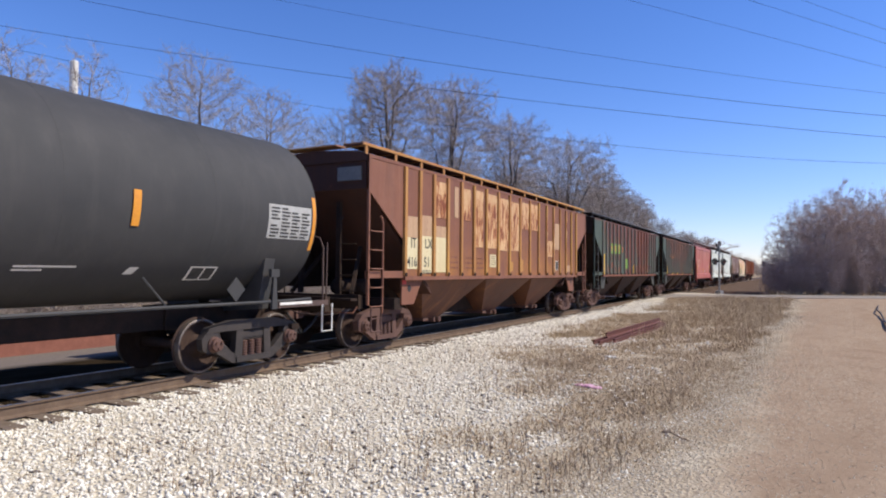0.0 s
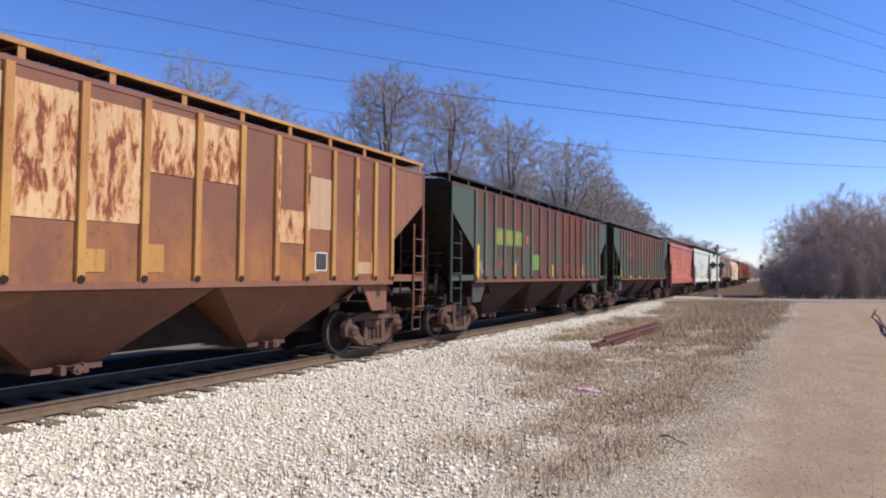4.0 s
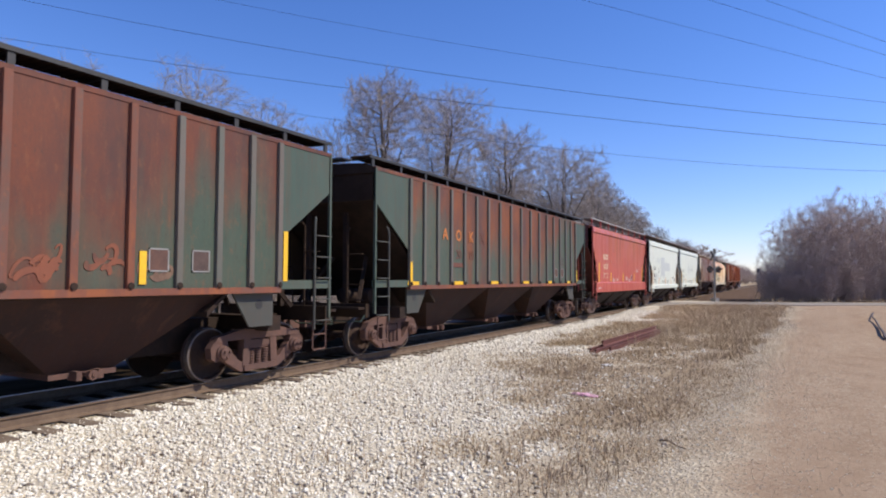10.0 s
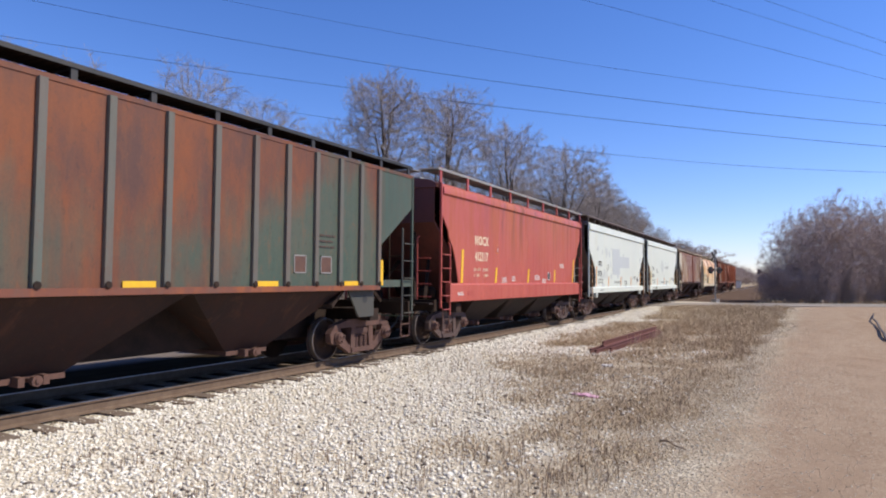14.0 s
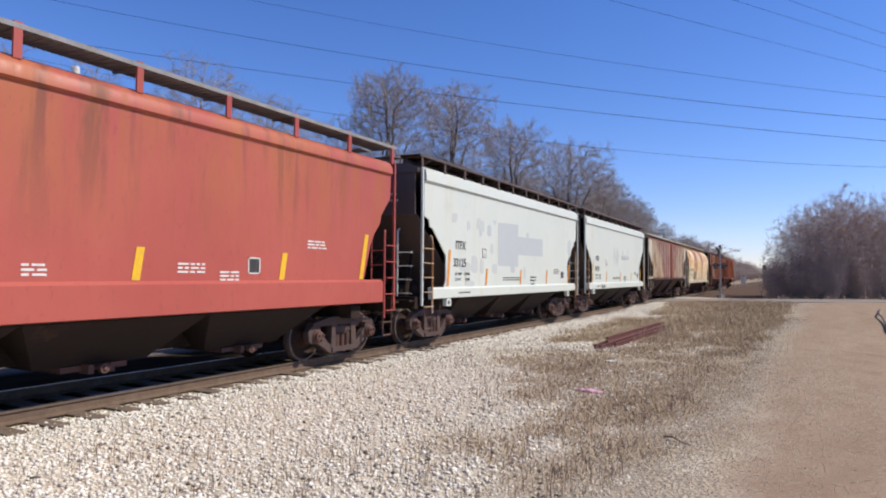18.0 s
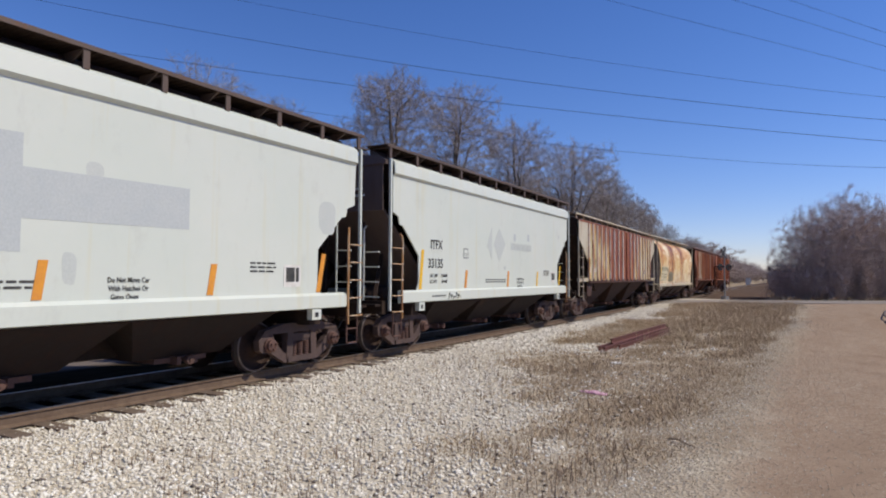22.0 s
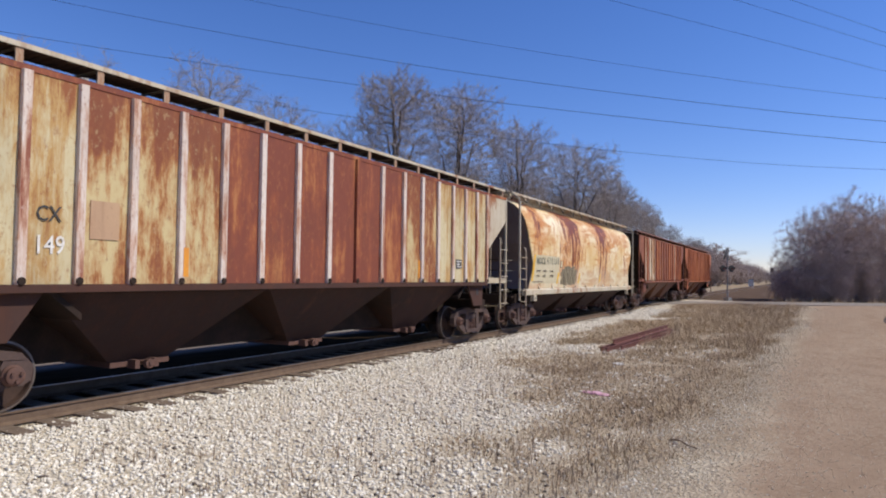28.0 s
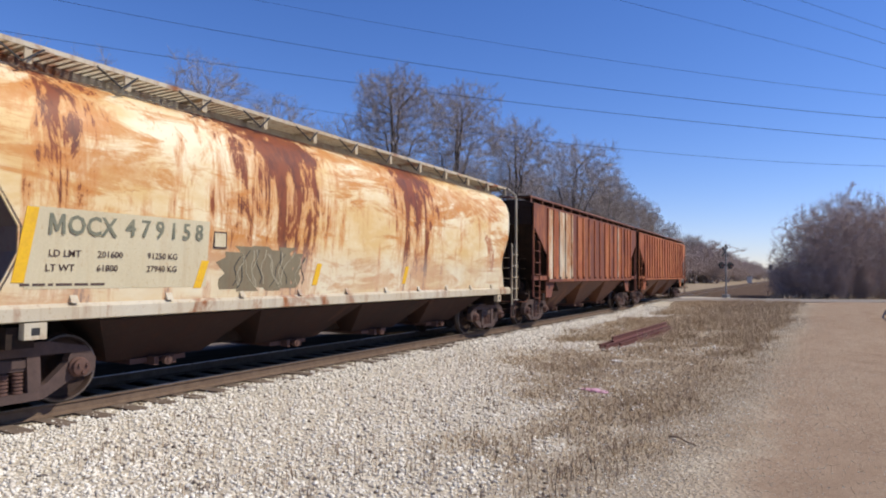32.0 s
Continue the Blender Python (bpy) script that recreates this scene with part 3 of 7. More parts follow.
def plate(car, name, y0, y1, z0, z1, mat, x=1.5715, lean=0.0, label=""):
    """A thin marking or plate on a car's side; lean: how far its top stands along the car from its foot."""
    g = G().prism([(y0, z0), (y1, z0), (y1 + lean, z1), (y0 + lean, z1)], x - 0.006, x + 0.003)
    return part(name, g, mat, car, label)


def bars(car, name, y0, y1, z, rows, mat, x=1.5715, high=0.028, step=0.06, seed=1):
    """Small writing that cannot be read: rows of plain bars."""
    random.seed(seed)
    g = G()
    for r in range(rows):
        y = y0
        while y < y1 - 0.05:
            w = min(random.uniform(0.06, 0.2), y1 - y)
            g.box(x - 0.004, x + 0.003, y, y + w, z - r * step - high, z - r * step)
            y += w + 0.035
    return tagged(part(name, g, mat, car), kind="stuff")


def data_box(car, y, z, size, mat, inner, x=1.5715):
    """A stencilled square frame with bars in it."""
    t = 0.022
    g = G()
    for a, b, c, d in ((0, size, 0, t), (0, size, size - t, size), (0, t, 0, size), (size - t, size, 0, size)):
        g.box(x - 0.004, x + 0.003, y + a, y + b, z + c, z + d)
    part("stencil_box", g, mat, car)
    part("stencil_field", G().box(x - 0.005, x + 0.0015, y + t, y + size - t, z + t, z + size - t), inner, car)


def smooth_hopper(label, y0, length, paint, end_paint, bay_paint, board_paint, levels, sill, eave=4.3, steel="truck", board=(4.4, 4.72, 0.9, 1.5, 8), grate=True, sill_x=1.57, count=3,
                  post_paint=None, grate_paint=None, sill_paint=None, ladder_paint=None, flat_ends=True, pads=True):
    """A covered hopper car with a smooth side over a deep sill."""
    h = length / 2
    car = thing("covered_hopper", label, "railway car", "cars of the train", at=(0, y0 + h, 0))
    part("side_sheet", G().sheet(side_rows(h, levels)), paint, car, smooth=True)
    # far side drawn without notches, a dark backing for the shaded end openings
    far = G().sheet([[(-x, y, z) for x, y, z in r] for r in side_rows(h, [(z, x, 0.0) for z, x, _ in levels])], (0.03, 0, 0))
    part("far_side", far, M["soot_and_shade"], car, smooth=True)
    part("side_sill", G().prism([(sill_x - 0.12, sill[0]), (sill_x, sill[0] + 0.02), (sill_x, sill[1] - 0.05), (sill_x - 0.06, sill[1]), (sill_x - 0.14, sill[1])], -h + 0.5, h - 0.5, "y"), sill_paint or paint, car)
    if board[0] > 4.4:
        part("roof_coaming", G().prism([(1.30, 4.47), (0.90, 4.48), (0.90, board[1] - 0.05), (0.96, board[1] - 0.05)], -h + 0.1, h - 0.1, "y"), board_paint, car)
    elif board[3] < 1.3:
        part("roof_coaming", G().prism([(0.74, 4.36), (0.56, 4.36), (0.56, board[1] - 0.05), (0.62, board[1] - 0.05)], -h + 0.1, h - 0.1, "y"), board_paint, car)
    part("far_sill", G().box(-sill_x, -sill_x + 0.12, -h + 0.4, h - 0.4, *sill), paint, car)
    top = levels[0][1]
    part("floor_sheet", G().box(-1.42, 1.42, -h + 2.3, h - 2.3, sill[0] - 0.03, sill[0] + 0.01), M["under"], car)
    shell(car, h, eave, min(top + 0.02, 1.55), end_paint, 3.3, 2.6, end_paint, board[1] - 0.14, flat_ends)
    running_boards(car, h, *board, board_paint, grate=grate, under=grate_paint or M["soot_and_shade"], mesh=12 if board[3] < 1.3 else 22)
    bays(car, -h + 2.3, h - 2.3, count, bay_paint, sill[0] - 0.01, 1.40, foot=0.85)
    underframe(car, h, M["under"], 0.62)
    end_fittings(car, h, post_paint or paint, eave, 1.56, tall=2.75, wide=0.45, ladder_mat=ladder_paint)
    for s in (-1, 1):
        t = s * (h - 1.3)
        part("bolster_beam", G().box(-1.42, 1.42, t - 0.16, t + 0.16, 0.84, 1.10), M["under"], car)
        if pads:
            y = t - s * 0.1
            pad = part("jacking_pad", G().box(1.44, 1.56, y - 0.13, y + 0.13, sill[0] - 0.2, sill[0]), post_paint or paint, car)
            # black block on the pad stands in for the dark of its hole
            part("pad_hole", G().box(1.55, 1.563, y - 0.05, y + 0.05, sill[0] - 0.15, sill[0] - 0.06), M["black"], pad)
        truck(car, t, steel)
    return car


# ---- the train ----
CARS = []

# rust-brown car with cream patches
def old_brown(name, low_to, seed):
    """Mauve-brown paint that wears to ochre towards the sill."""
    m = Nodes(name, 0.62, 0, 0.3)
    p = m.n("SeparateXYZ")
    m.link(m.co(), p.inputs[0])
    col = m.mix(m.ramp(m.noise((0.7, 0.7, 0.5), 5, 0.65, (seed, 1, 2)), 0.35, 0.65), (0.172, 0.072, 0.050), (0.215, 0.092, 0.055))
    worn = m.mul(m.ramp(p.outputs[2], low_to, 1.7), m.ramp(m.noise((1.4, 1.4, 0.7), 6, 0.7, (seed, 5, 2), 0.5), 0.36, 0.60))
    col = m.mix(worn, col, (0.33, 0.14, 0.042))
    runs = m.noise((6, 6, 0.5), 6, 0.7, (seed, 4, 1))
    col = m.mix(m.mul(m.ramp(runs, 0.54, 0.70), 0.4), col, (0.24, 0.095, 0.04))
    speck = m.noise((15, 15, 9), 6, 0.78, (3, seed, 6))
    col = m.mix(m.mul(m.ramp(speck, 0.57, 0.65), 0.5), col, (0.085, 0.035, 0.025))
    m.colour(col).bump(runs, 0.2, 0.01)
    m.rough(runs, 0.5, 0.8)
    return m.mat


def peeling(name, pale, seed):
    """Pale patch paint with crisp dark red rust that breaks through it and runs down."""
    m = Nodes(name, 0.6, 0, 0.3)
    p = m.n("SeparateXYZ")
    m.link(m.co(), p.inputs[0])
    col = m.mix(m.ramp(m.noise((1.2, 1.2, 0.6), 5, 0.65, (seed, 1, 2)), 0.35, 0.65), pale, tuple(c * 0.82 for c in pale))
    runs = m.noise((9, 9, 0.6), 6, 0.7, (seed, 4, 1), 0.3)
    col = m.mix(m.mul(m.ramp(runs, 0.50, 0.66), 0.65), col, (0.42, 0.19, 0.075))
    worst = m.mul(m.ramp(p.outputs[2], 4.05, 3.55), m.ramp(p.outputs[2], 2.3, 2.9))
    blot = m.noise((7.5, 7.5, 2.1), 8, 0.74, (seed, 7, 3), 0.4)
    both = m.n("Math")
    both.operation = "MULTIPLY_ADD"
    m.link(worst, both.inputs[0])
    both.inputs[1].default_value = 0.085
    m.link(blot, both.inputs[2])
    col = m.mix(m.ramp(both.outputs[0], 0.53, 0.60), col, (0.36, 0.14, 0.05))
    col = m.mix(m.ramp(both.outputs[0], 0.60, 0.64), col, (0.165, 0.045, 0.022))
    m.colour(col).bump(blot, 0.25, 0.008)
    return m.mat


brown, brown_ochre = old_brown("brown_paint", 2.5, 1.0), old_brown("brown_ochre_paint", 3.0, 1.7)
brown_end = weathered("brown_end_paint", (0.20, 0.081, 0.048), (0.25, 0.108, 0.066), RUST, 0.15, 0.3, 2.0)
ochre_rib = weathered("ochre_rib", (0.50, 0.265, 0.065), (0.38, 0.17, 0.06), RUST, 0.2, 0.4, 3.0, grime=0.15)
brown_bay = weathered("brown_bay", (0.165, 0.066, 0.038), (0.115, 0.05, 0.033), (0.24, 0.10, 0.045), 0.35, 0.5, 5.0)
tan_patch = weathered("tan_patch", (0.50, 0.33, 0.19), (0.44, 0.28, 0.17), (0.20, 0.075, 0.04), 0.1, 0.4, 6.0, grime=0.1)
peel_patch = peeling("peeling_patch", (0.60, 0.385, 0.20), 7.0)
cream_patch = weathered("cream_patch", (0.66, 0.58, 0.36), (0.62, 0.52, 0.30), (0.4, 0.24, 0.1), 0.1, 0.25, 8.0, grime=0.06)
# brown darkened by dirt and by the shade of the car ends
brown_face = weathered("dirty_shaded_brown_paint", (0.070, 0.028, 0.019), (0.048, 0.022, 0.017), (0.10, 0.038, 0.02), 0.3, 0.4, 9.0, rough=0.85)
SLOPED.append(brown_face)
car_a = ribbed_hopper("rust-brown ribbed covered hopper with peeling cream paint patches", 11.23, 16.55, lambda i: brown if i < 6 else brown_ochre, ochre_rib, brown_end, brown_bay, ochre_rib,
                      steel="truck_red", face=brown_face, grate_paint=M["truck_red"])
CARS.append(car_a)


def between(i, margin=0.062):
    return RIBS[i] + margin, RIBS[i + 1] - margin


SIDE = 1.568
for i, z0, z1, m in ((0, 2.54, 3.05, tan_patch), (1, 2.61, 3.12, tan_patch), (2, 2.61, 2.90, tan_patch), (0, 1.79, 2.54, cream_patch), (1, 1.68, 2.61, cream_patch), (2, 1.71, 2.61, cream_patch),
                     (2, 3.12, 4.05, peel_patch), (4, 3.16, 4.04, peel_patch), (5, 2.44, 4.08, peel_patch), (6, 2.44, 4.07, peel_patch), (7, 2.40, 4.04, peel_patch), (8, 2.42, 4.01, peel_patch),
                     (9, 3.18, 4.08, peel_patch), (10, 3.19, 4.1, peel_patch), (13, 2.6, 3.6, tan_patch), (12, 2.3, 2.9, peel_patch), (15, 1.75, 2.0, tan_patch)):
    a, b = between(i)
    plate(car_a, "paint_patch", a, b - (0.12 if i in (4, 5) else 0), z0, z1, m, SIDE)
plate(car_a, "paint_patch", -4.28, -4.05, 3.20, 4.03, tan_patch, SIDE)
plate(car_a, "reflector", -3.92, -3.80, 1.80, 2.25, ochre_rib, SIDE + 0.004)
plate(car_a, "data_plate", -1.95, -1.50, 1.87, 2.25, cream_patch, SIDE + 0.003, label="white data placard")
bars(car_a, "placard_text", -1.90, -1.55, 2.20, 5, M["truck_red"], SIDE + 0.0065, 0.022, 0.062, 3)
letters("letters", "IT", 0.34, M["stencil"], car_a, SIDE + 0.007, -6.40, 2.41, 0.9)
letters("letters", "LX", 0.34, M["stencil"], car_a, SIDE + 0.007, -5.68, 2.41, 0.9)
letters("numbers", "416", 0.34, M["stencil"], car_a, SIDE + 0.007, -6.46, 1.95, 0.9)
letters("numbers", "51", 0.34, M["stencil"], car_a, SIDE + 0.007, -5.76, 1.95, 0.9)
bars(car_a, "stencil_text", -6.05, -5.5, 1.76, 2, M["stencil"], SIDE + 0.0065, 0.025, 0.05, 4)
for i, (y, w) in enumerate(((-4.55, 0.5), (-3.6, 0.5), (-2.85, 0.45))):
    bars(car_a, "stencil_text", y, y + w, 2.14, 3, brown_end, SIDE - 0.0005, 0.045, 0.14, 80 + i)
for i in (12, 13, 15):
    y = RIBS[i]
    plate(car_a, "paint_strip", y - 0.04, y + 0.03, 2.45 + 0.1 * (i % 3), 3.85, peel_patch, 1.6205)
for i in (8, 9, 13):
    a, b = between(i)
    plate(car_a, "paint_patch", a, a + 0.28, 1.75, 2.05 + 0.1 * (i % 2), ochre_rib, SIDE)
data_box(car_a, 4.15, 1.80, 0.36, M["white"], M["stencil"], SIDE + 0.003)
plate(car_a, "reflector", 6.0, 6.1, 1.75, 2.2, ochre_rib, SIDE + 0.004)
# white placard given a grey that matches the shaded end
part("end_placard", G().box(0.72, 1.35, -8.275 - 0.004, -8.205, 3.72, 4.02), plain("dimmed_placard", (0.14, 0.15, 0.15), (0.20, 0.20, 0.19), 6, 0.8), car_a, "white end placard, coloured grey for the shaded end")
part("bolster_reflector", G().box(1.481, 1.486, -6.75, -6.58, 1.42, 1.52), plain("reflector_red", (0.6, 0.05, 0.04), (0.5, 0.06, 0.05), 9, 0.4), car_a)

# green cars
rust_panel = streaky("rust_panel_paint", (0.13, 0.072, 0.055), (0.17, 0.062, 0.04), (0.245, 0.08, 0.034), 14.0, 0.75, 0.3, run=2.4)
green_rib = weathered("green_rib", (0.105, 0.118, 0.098), (0.135, 0.112, 0.095), (0.15, 0.065, 0.04), 0.2, 0.4, 16.0)
green_end = weathered("green_end_paint", (0.050, 0.082, 0.064), (0.068, 0.088, 0.068), (0.13, 0.060, 0.036), 0.12, 0.35, 12.0)
dark_green = weathered("dark_green_steel", (0.050, 0.058, 0.050), (0.068, 0.064, 0.055), (0.10, 0.055, 0.038), 0.15, 0.4, 17.0)
# bay paint darkened for the deep shade under the side sill
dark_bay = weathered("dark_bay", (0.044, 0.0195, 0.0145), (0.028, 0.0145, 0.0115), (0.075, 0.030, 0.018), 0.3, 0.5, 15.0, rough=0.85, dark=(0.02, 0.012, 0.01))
lime = weathered("lime_patch", (0.17, 0.30, 0.045), (0.135, 0.23, 0.05), (0.14, 0.09, 0.04), 0.12, 0.45, 19.0, grime=0.3)
faded = plain("faded_orange", (0.62, 0.20, 0.05), (0.50, 0.17, 0.05), 6, 0.7, bump=0.05)
ghost = plain("ghost_letters", (0.15, 0.055, 0.036), (0.12, 0.05, 0.036), 6, 0.7, bump=0.05)


def blended(name, green_a, green_b, brown_a, brown_b, seed, start, rise, lift, fall=0.0, base=-1.68):
    """Green paint that turns softly to rust along the car and towards the top, with faint runs."""
    m = Nodes(name, 0.6, 0, 0.3)
    p = m.n("SeparateXYZ")
    m.link(m.co(), p.inputs[0])
    cloud = m.noise((0.55, 0.55, 0.42), 5, 0.62, (seed, 2, seed), 0.4)
    bands = m.noise((1.0, 1.35, 0.12), 3, 0.5, (seed + 4, 1, 0))
    runs = m.noise((7, 7, 0.5), 5, 0.65, (seed, 4, 2))
    g = m.mix(m.ramp(m.noise((1.2, 1.2, 0.5), 4, 0.6, (3, seed, 1)), 0.35, 0.65), green_a, green_b)
    b = m.mix(m.ramp(m.noise((1.6, 1.6, 0.7), 5, 0.65, (6, seed, 1)), 0.35, 0.65), brown_a, brown_b)
    total = None
    for v, k in ((cloud, 1.2), (bands, 1.9), (runs, 0.35), (m.ramp(p.outputs[1], *start), rise), (m.ramp(p.outputs[1], 2.6, 4.6), -fall), (m.ramp(p.outputs[2], 2.2, 4.2), lift)):
        n = m.n("Math")
        n.operation = "MULTIPLY_ADD"
        m.link(v, n.inputs[0])
        n.inputs[1].default_value = k
        if total is not None:
            m.link(total, n.inputs[2])
        else:
            n.inputs[2].default_value = base
        total = n.outputs[0]
    col = m.mix(m.ramp(total, 0.05, 0.55), g, b)
    col = m.mix(m.mul(m.ramp(runs, 0.55, 0.75), 0.25), col, (0.24, 0.10, 0.05))
    grain = m.noise((30, 30, 22), 4, 0.7)
    col = m.mix(m.mul(m.ramp(grain, 0.4, 0.75), 0.22), col, (0.04, 0.032, 0.028))
    speck = m.noise((9, 9, 4), 7, 0.78, (seed, 1, 6))
    col = m.mix(m.mul(m.ramp(speck, 0.55, 0.64), 0.35), col, (0.20, 0.075, 0.035))
    col = m.mix(m.mul(m.ramp(speck, 0.44, 0.36), 0.4), col, (0.05, 0.035, 0.03))
    m.colour(col).bump(cloud, 0.2, 0.01)
    m.rough(runs, 0.5, 0.75)
    return m.mat


b_paint = blended("green_to_rust_paint", (0.052, 0.078, 0.055), (0.075, 0.085, 0.06), (0.085, 0.036, 0.028), (0.150, 0.044, 0.022), 13.0, (-6.4, -2.5), 0.55, 0.60, 0.45, -1.86)
c_paint = blended("dark_green_to_rust_paint", (0.055, 0.085, 0.064), (0.078, 0.09, 0.066), (0.098, 0.046, 0.036), (0.205, 0.064, 0.024), 18.0, (-5.6, -3.2), 0.42, 1.0, 0.75, -2.0)
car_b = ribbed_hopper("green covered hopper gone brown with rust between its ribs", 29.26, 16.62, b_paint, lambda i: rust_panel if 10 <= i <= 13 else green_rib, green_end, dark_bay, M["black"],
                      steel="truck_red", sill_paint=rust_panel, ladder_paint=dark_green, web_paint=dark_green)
CARS.append(car_b)
for i, ch in ((2, "A"), (3, "O"), (4, "K")):
    a, b = between(i)
    plate(car_b, "paint_patch", a, b, 2.67 + 0.01 * i, 3.20, lime, SIDE, label="lime-green overpaint")
    letters("letters", ch, 0.42, faded, car_b, SIDE + 0.006, (a + b) / 2, 2.95)
letters("letters", "X", 0.42, faded, car_b, SIDE + 0.006, -2.66, 2.93)
a, b = between(6)
plate(car_b, "paint_patch", a, b, 1.93, 2.47, lime, SIDE, label="lime-green overpaint")
plate(car_b, "reflector", -6.78, -6.66, 1.64, 2.62, M["yellow"], SIDE + 0.054)
for y in (-3.80, 0.02, 4.05):
    plate(car_b, "reflector", y, y + 0.11, 1.68, 2.15, M["yellow"], SIDE + 0.01)
plate(car_b, "reflector", 6.95, 7.06, 1.72, 2.62, M["yellow"], SIDE + 0.008)
for i, n in ((2, "8"), (3, "15"), (4, "19")):
    a, b = between(i)
    letters("numbers", n, 0.36, ghost, car_b, SIDE + 0.004, (a + b) / 2, 2.46)
data_box(car_b, 4.95, 1.86, 0.34, M["steel"], M["truck"], SIDE + 0.003)
data_box(car_b, 4.2, 1.86, 0.34, M["steel"], M["truck_red"], SIDE + 0.003)
scrawl_a = weathered("scrawl_pale", (0.30, 0.235, 0.19), (0.20, 0.14, 0.11), (0.11, 0.05, 0.036), 0.6, 0.8, 21.0)
scrawl_b = weathered("scrawl_rust", (0.25, 0.072, 0.033), (0.18, 0.062, 0.034), (0.11, 0.045, 0.03), 0.6, 0.8, 22.0)
scrawl_c = weathered("scrawl_tan", (0.20, 0.12, 0.075), (0.15, 0.09, 0.062), (0.10, 0.05, 0.036), 0.6, 0.8, 23.0)


def sprayed(car, pts, wide, mat, x):
    """A flat sprayed stroke on a car's side, tapering at both ends."""
    rows = []
    for k, (y, z) in enumerate(pts):
        a, b = pts[max(k - 1, 0)], pts[min(k + 1, len(pts) - 1)]
        d = math.hypot(b[0] - a[0], b[1] - a[1]) + 1e-6
        w = wide * (0.35 + 0.65 * math.sin(math.pi * (k + 0.5) / len(pts)))
        ny, nz = -(b[1] - a[1]) / d * w, (b[0] - a[0]) / d * w
        rows.append([(x, y - ny, z - nz), (x, y + ny, z + nz)])
    return part("graffiti_stroke", G().sheet(rows, (-0.008, 0, 0)), mat, car)


rs = random.Random(77)
for i, (mat, count) in {0: (scrawl_a, 5), 1: (scrawl_c, 6), 2: (scrawl_b, 6), 3: (scrawl_c, 4), 4: (scrawl_b, 2), 7: (scrawl_b, 3), 8: (scrawl_c, 1), 9: (scrawl_b, 5), 10: (scrawl_b, 6), 11: (scrawl_b, 5), 12: (scrawl_b, 3), 13: (scrawl_c, 2)}.items():
    lo, hi = between(i, 0.09)
    for j in range(count + 3):
        cy, cz, ry, rz, ph = rs.uniform(lo + 0.1, hi - 0.1), rs.uniform(1.78, 2.12), rs.uniform(0.06, 0.2), rs.uniform(0.05, 0.14), rs.uniform(0, 6.28)
        turns = rs.uniform(2.2, 4.6)
        pts = [(min(max(cy + ry * math.cos(ph + turns * k / 11), lo), hi), cz + rz * math.sin(ph + 1.3 * turns * k / 11)) for k in range(12)]
        sprayed(car_b, pts, rs.uniform(0.016, 0.045), mat, SIDE + 0.0003 * j)

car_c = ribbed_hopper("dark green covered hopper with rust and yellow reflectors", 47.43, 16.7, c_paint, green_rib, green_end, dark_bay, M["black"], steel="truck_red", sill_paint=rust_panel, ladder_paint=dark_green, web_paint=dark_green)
CARS.append(car_c)
for y, ch, m in ((-5.05, "A", faded), (-4.26, "O", faded), (-3.46, "K", faded), (-2.68, "X", ghost)):
    letters("letters", ch, 0.44, m, car_c, SIDE + 0.005, y, 2.96)
for y, ch in ((-4.25, "20"), (-3.45, "15")):
    letters("numbers", ch, 0.36, ghost, car_c, SIDE + 0.004, y, 2.44)
plate(car_c, "paint_patch", -4.58, -4.0, 2.10, 2.22, ghost, SIDE)
for y in (-6.70, -4.25, -1.77, 0.95, 3.45, 5.9):
    plate(car_c, "reflector", y - 0.26, y + 0.26, 1.62, 1.71, M["yellow"], SIDE + 0.01)
for y in (-6.86, 6.94):
    plate(car_c, "reflector", y - 0.05, y + 0.05, 1.62, 2.18, M["yellow"], SIDE + 0.052)
for y in (4.12, 4.88):
    data_box(car_c, y, 1.86, 0.34, M["steel"], M["truck_red"], SIDE + 0.003)
bars(car_c, "stencil_text", 4.85, 5.3, 2.62, 3, M["truck"], SIDE + 0.005, 0.03, 0.11, 5)

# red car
# a darker bay paint again, with the shade below deep sills in it
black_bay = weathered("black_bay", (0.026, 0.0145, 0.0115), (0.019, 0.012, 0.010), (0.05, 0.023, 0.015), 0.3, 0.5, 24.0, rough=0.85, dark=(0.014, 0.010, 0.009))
red = weathered("salmon_red_paint", (0.37, 0.068, 0.055), (0.41, 0.083, 0.063), (0.30, 0.085, 0.04), 0.12, 0.4, 31.0, 0.45, grime=0.2)
redm = Nodes("red_side_paint", 0.45, 0, 0.4)
rp = redm.n("SeparateXYZ")
redm.link(redm.co(), rp.inputs[0])
rc = redm.mix(redm.ramp(redm.noise((0.5, 0.5, 0.4), 4), 0.35, 0.65), (0.375, 0.076, 0.056), (0.42, 0.094, 0.066))
high = redm.ramp(rp.outputs[2], 2.0, 4.1)
def along(a, b, c, d):
    """One between b and c along the car, falling to zero at a and d."""
    return redm.mul(redm.ramp(rp.outputs[1], a, b), redm.ramp(rp.outputs[1], d, c))


run = redm.ramp(redm.noise((2.6, 2.6, 0.22), 7, 0.68, (3, 5, 1), 0.3), 0.46, 0.60)
rc = redm.mix(redm.mul(redm.mul(run, high), 0.8), rc, (0.36, 0.105, 0.040))
warm = redm.mul(redm.mul(along(-3.0, -1.2, 3.0, 6.0), high), redm.ramp(redm.noise((0.8, 0.8, 0.5), 5, 0.6, (2, 2, 7)), 0.35, 0.6))
rc = redm.mix(redm.mul(warm, 0.75), rc, (0.41, 0.125, 0.045))
# on the red side this masks only dark sooty runs
soot_and_shade = redm.ramp(redm.noise((2.4, 2.4, 0.25), 7, 0.7, (8, 1, 2), 0.3), 0.50, 0.62)
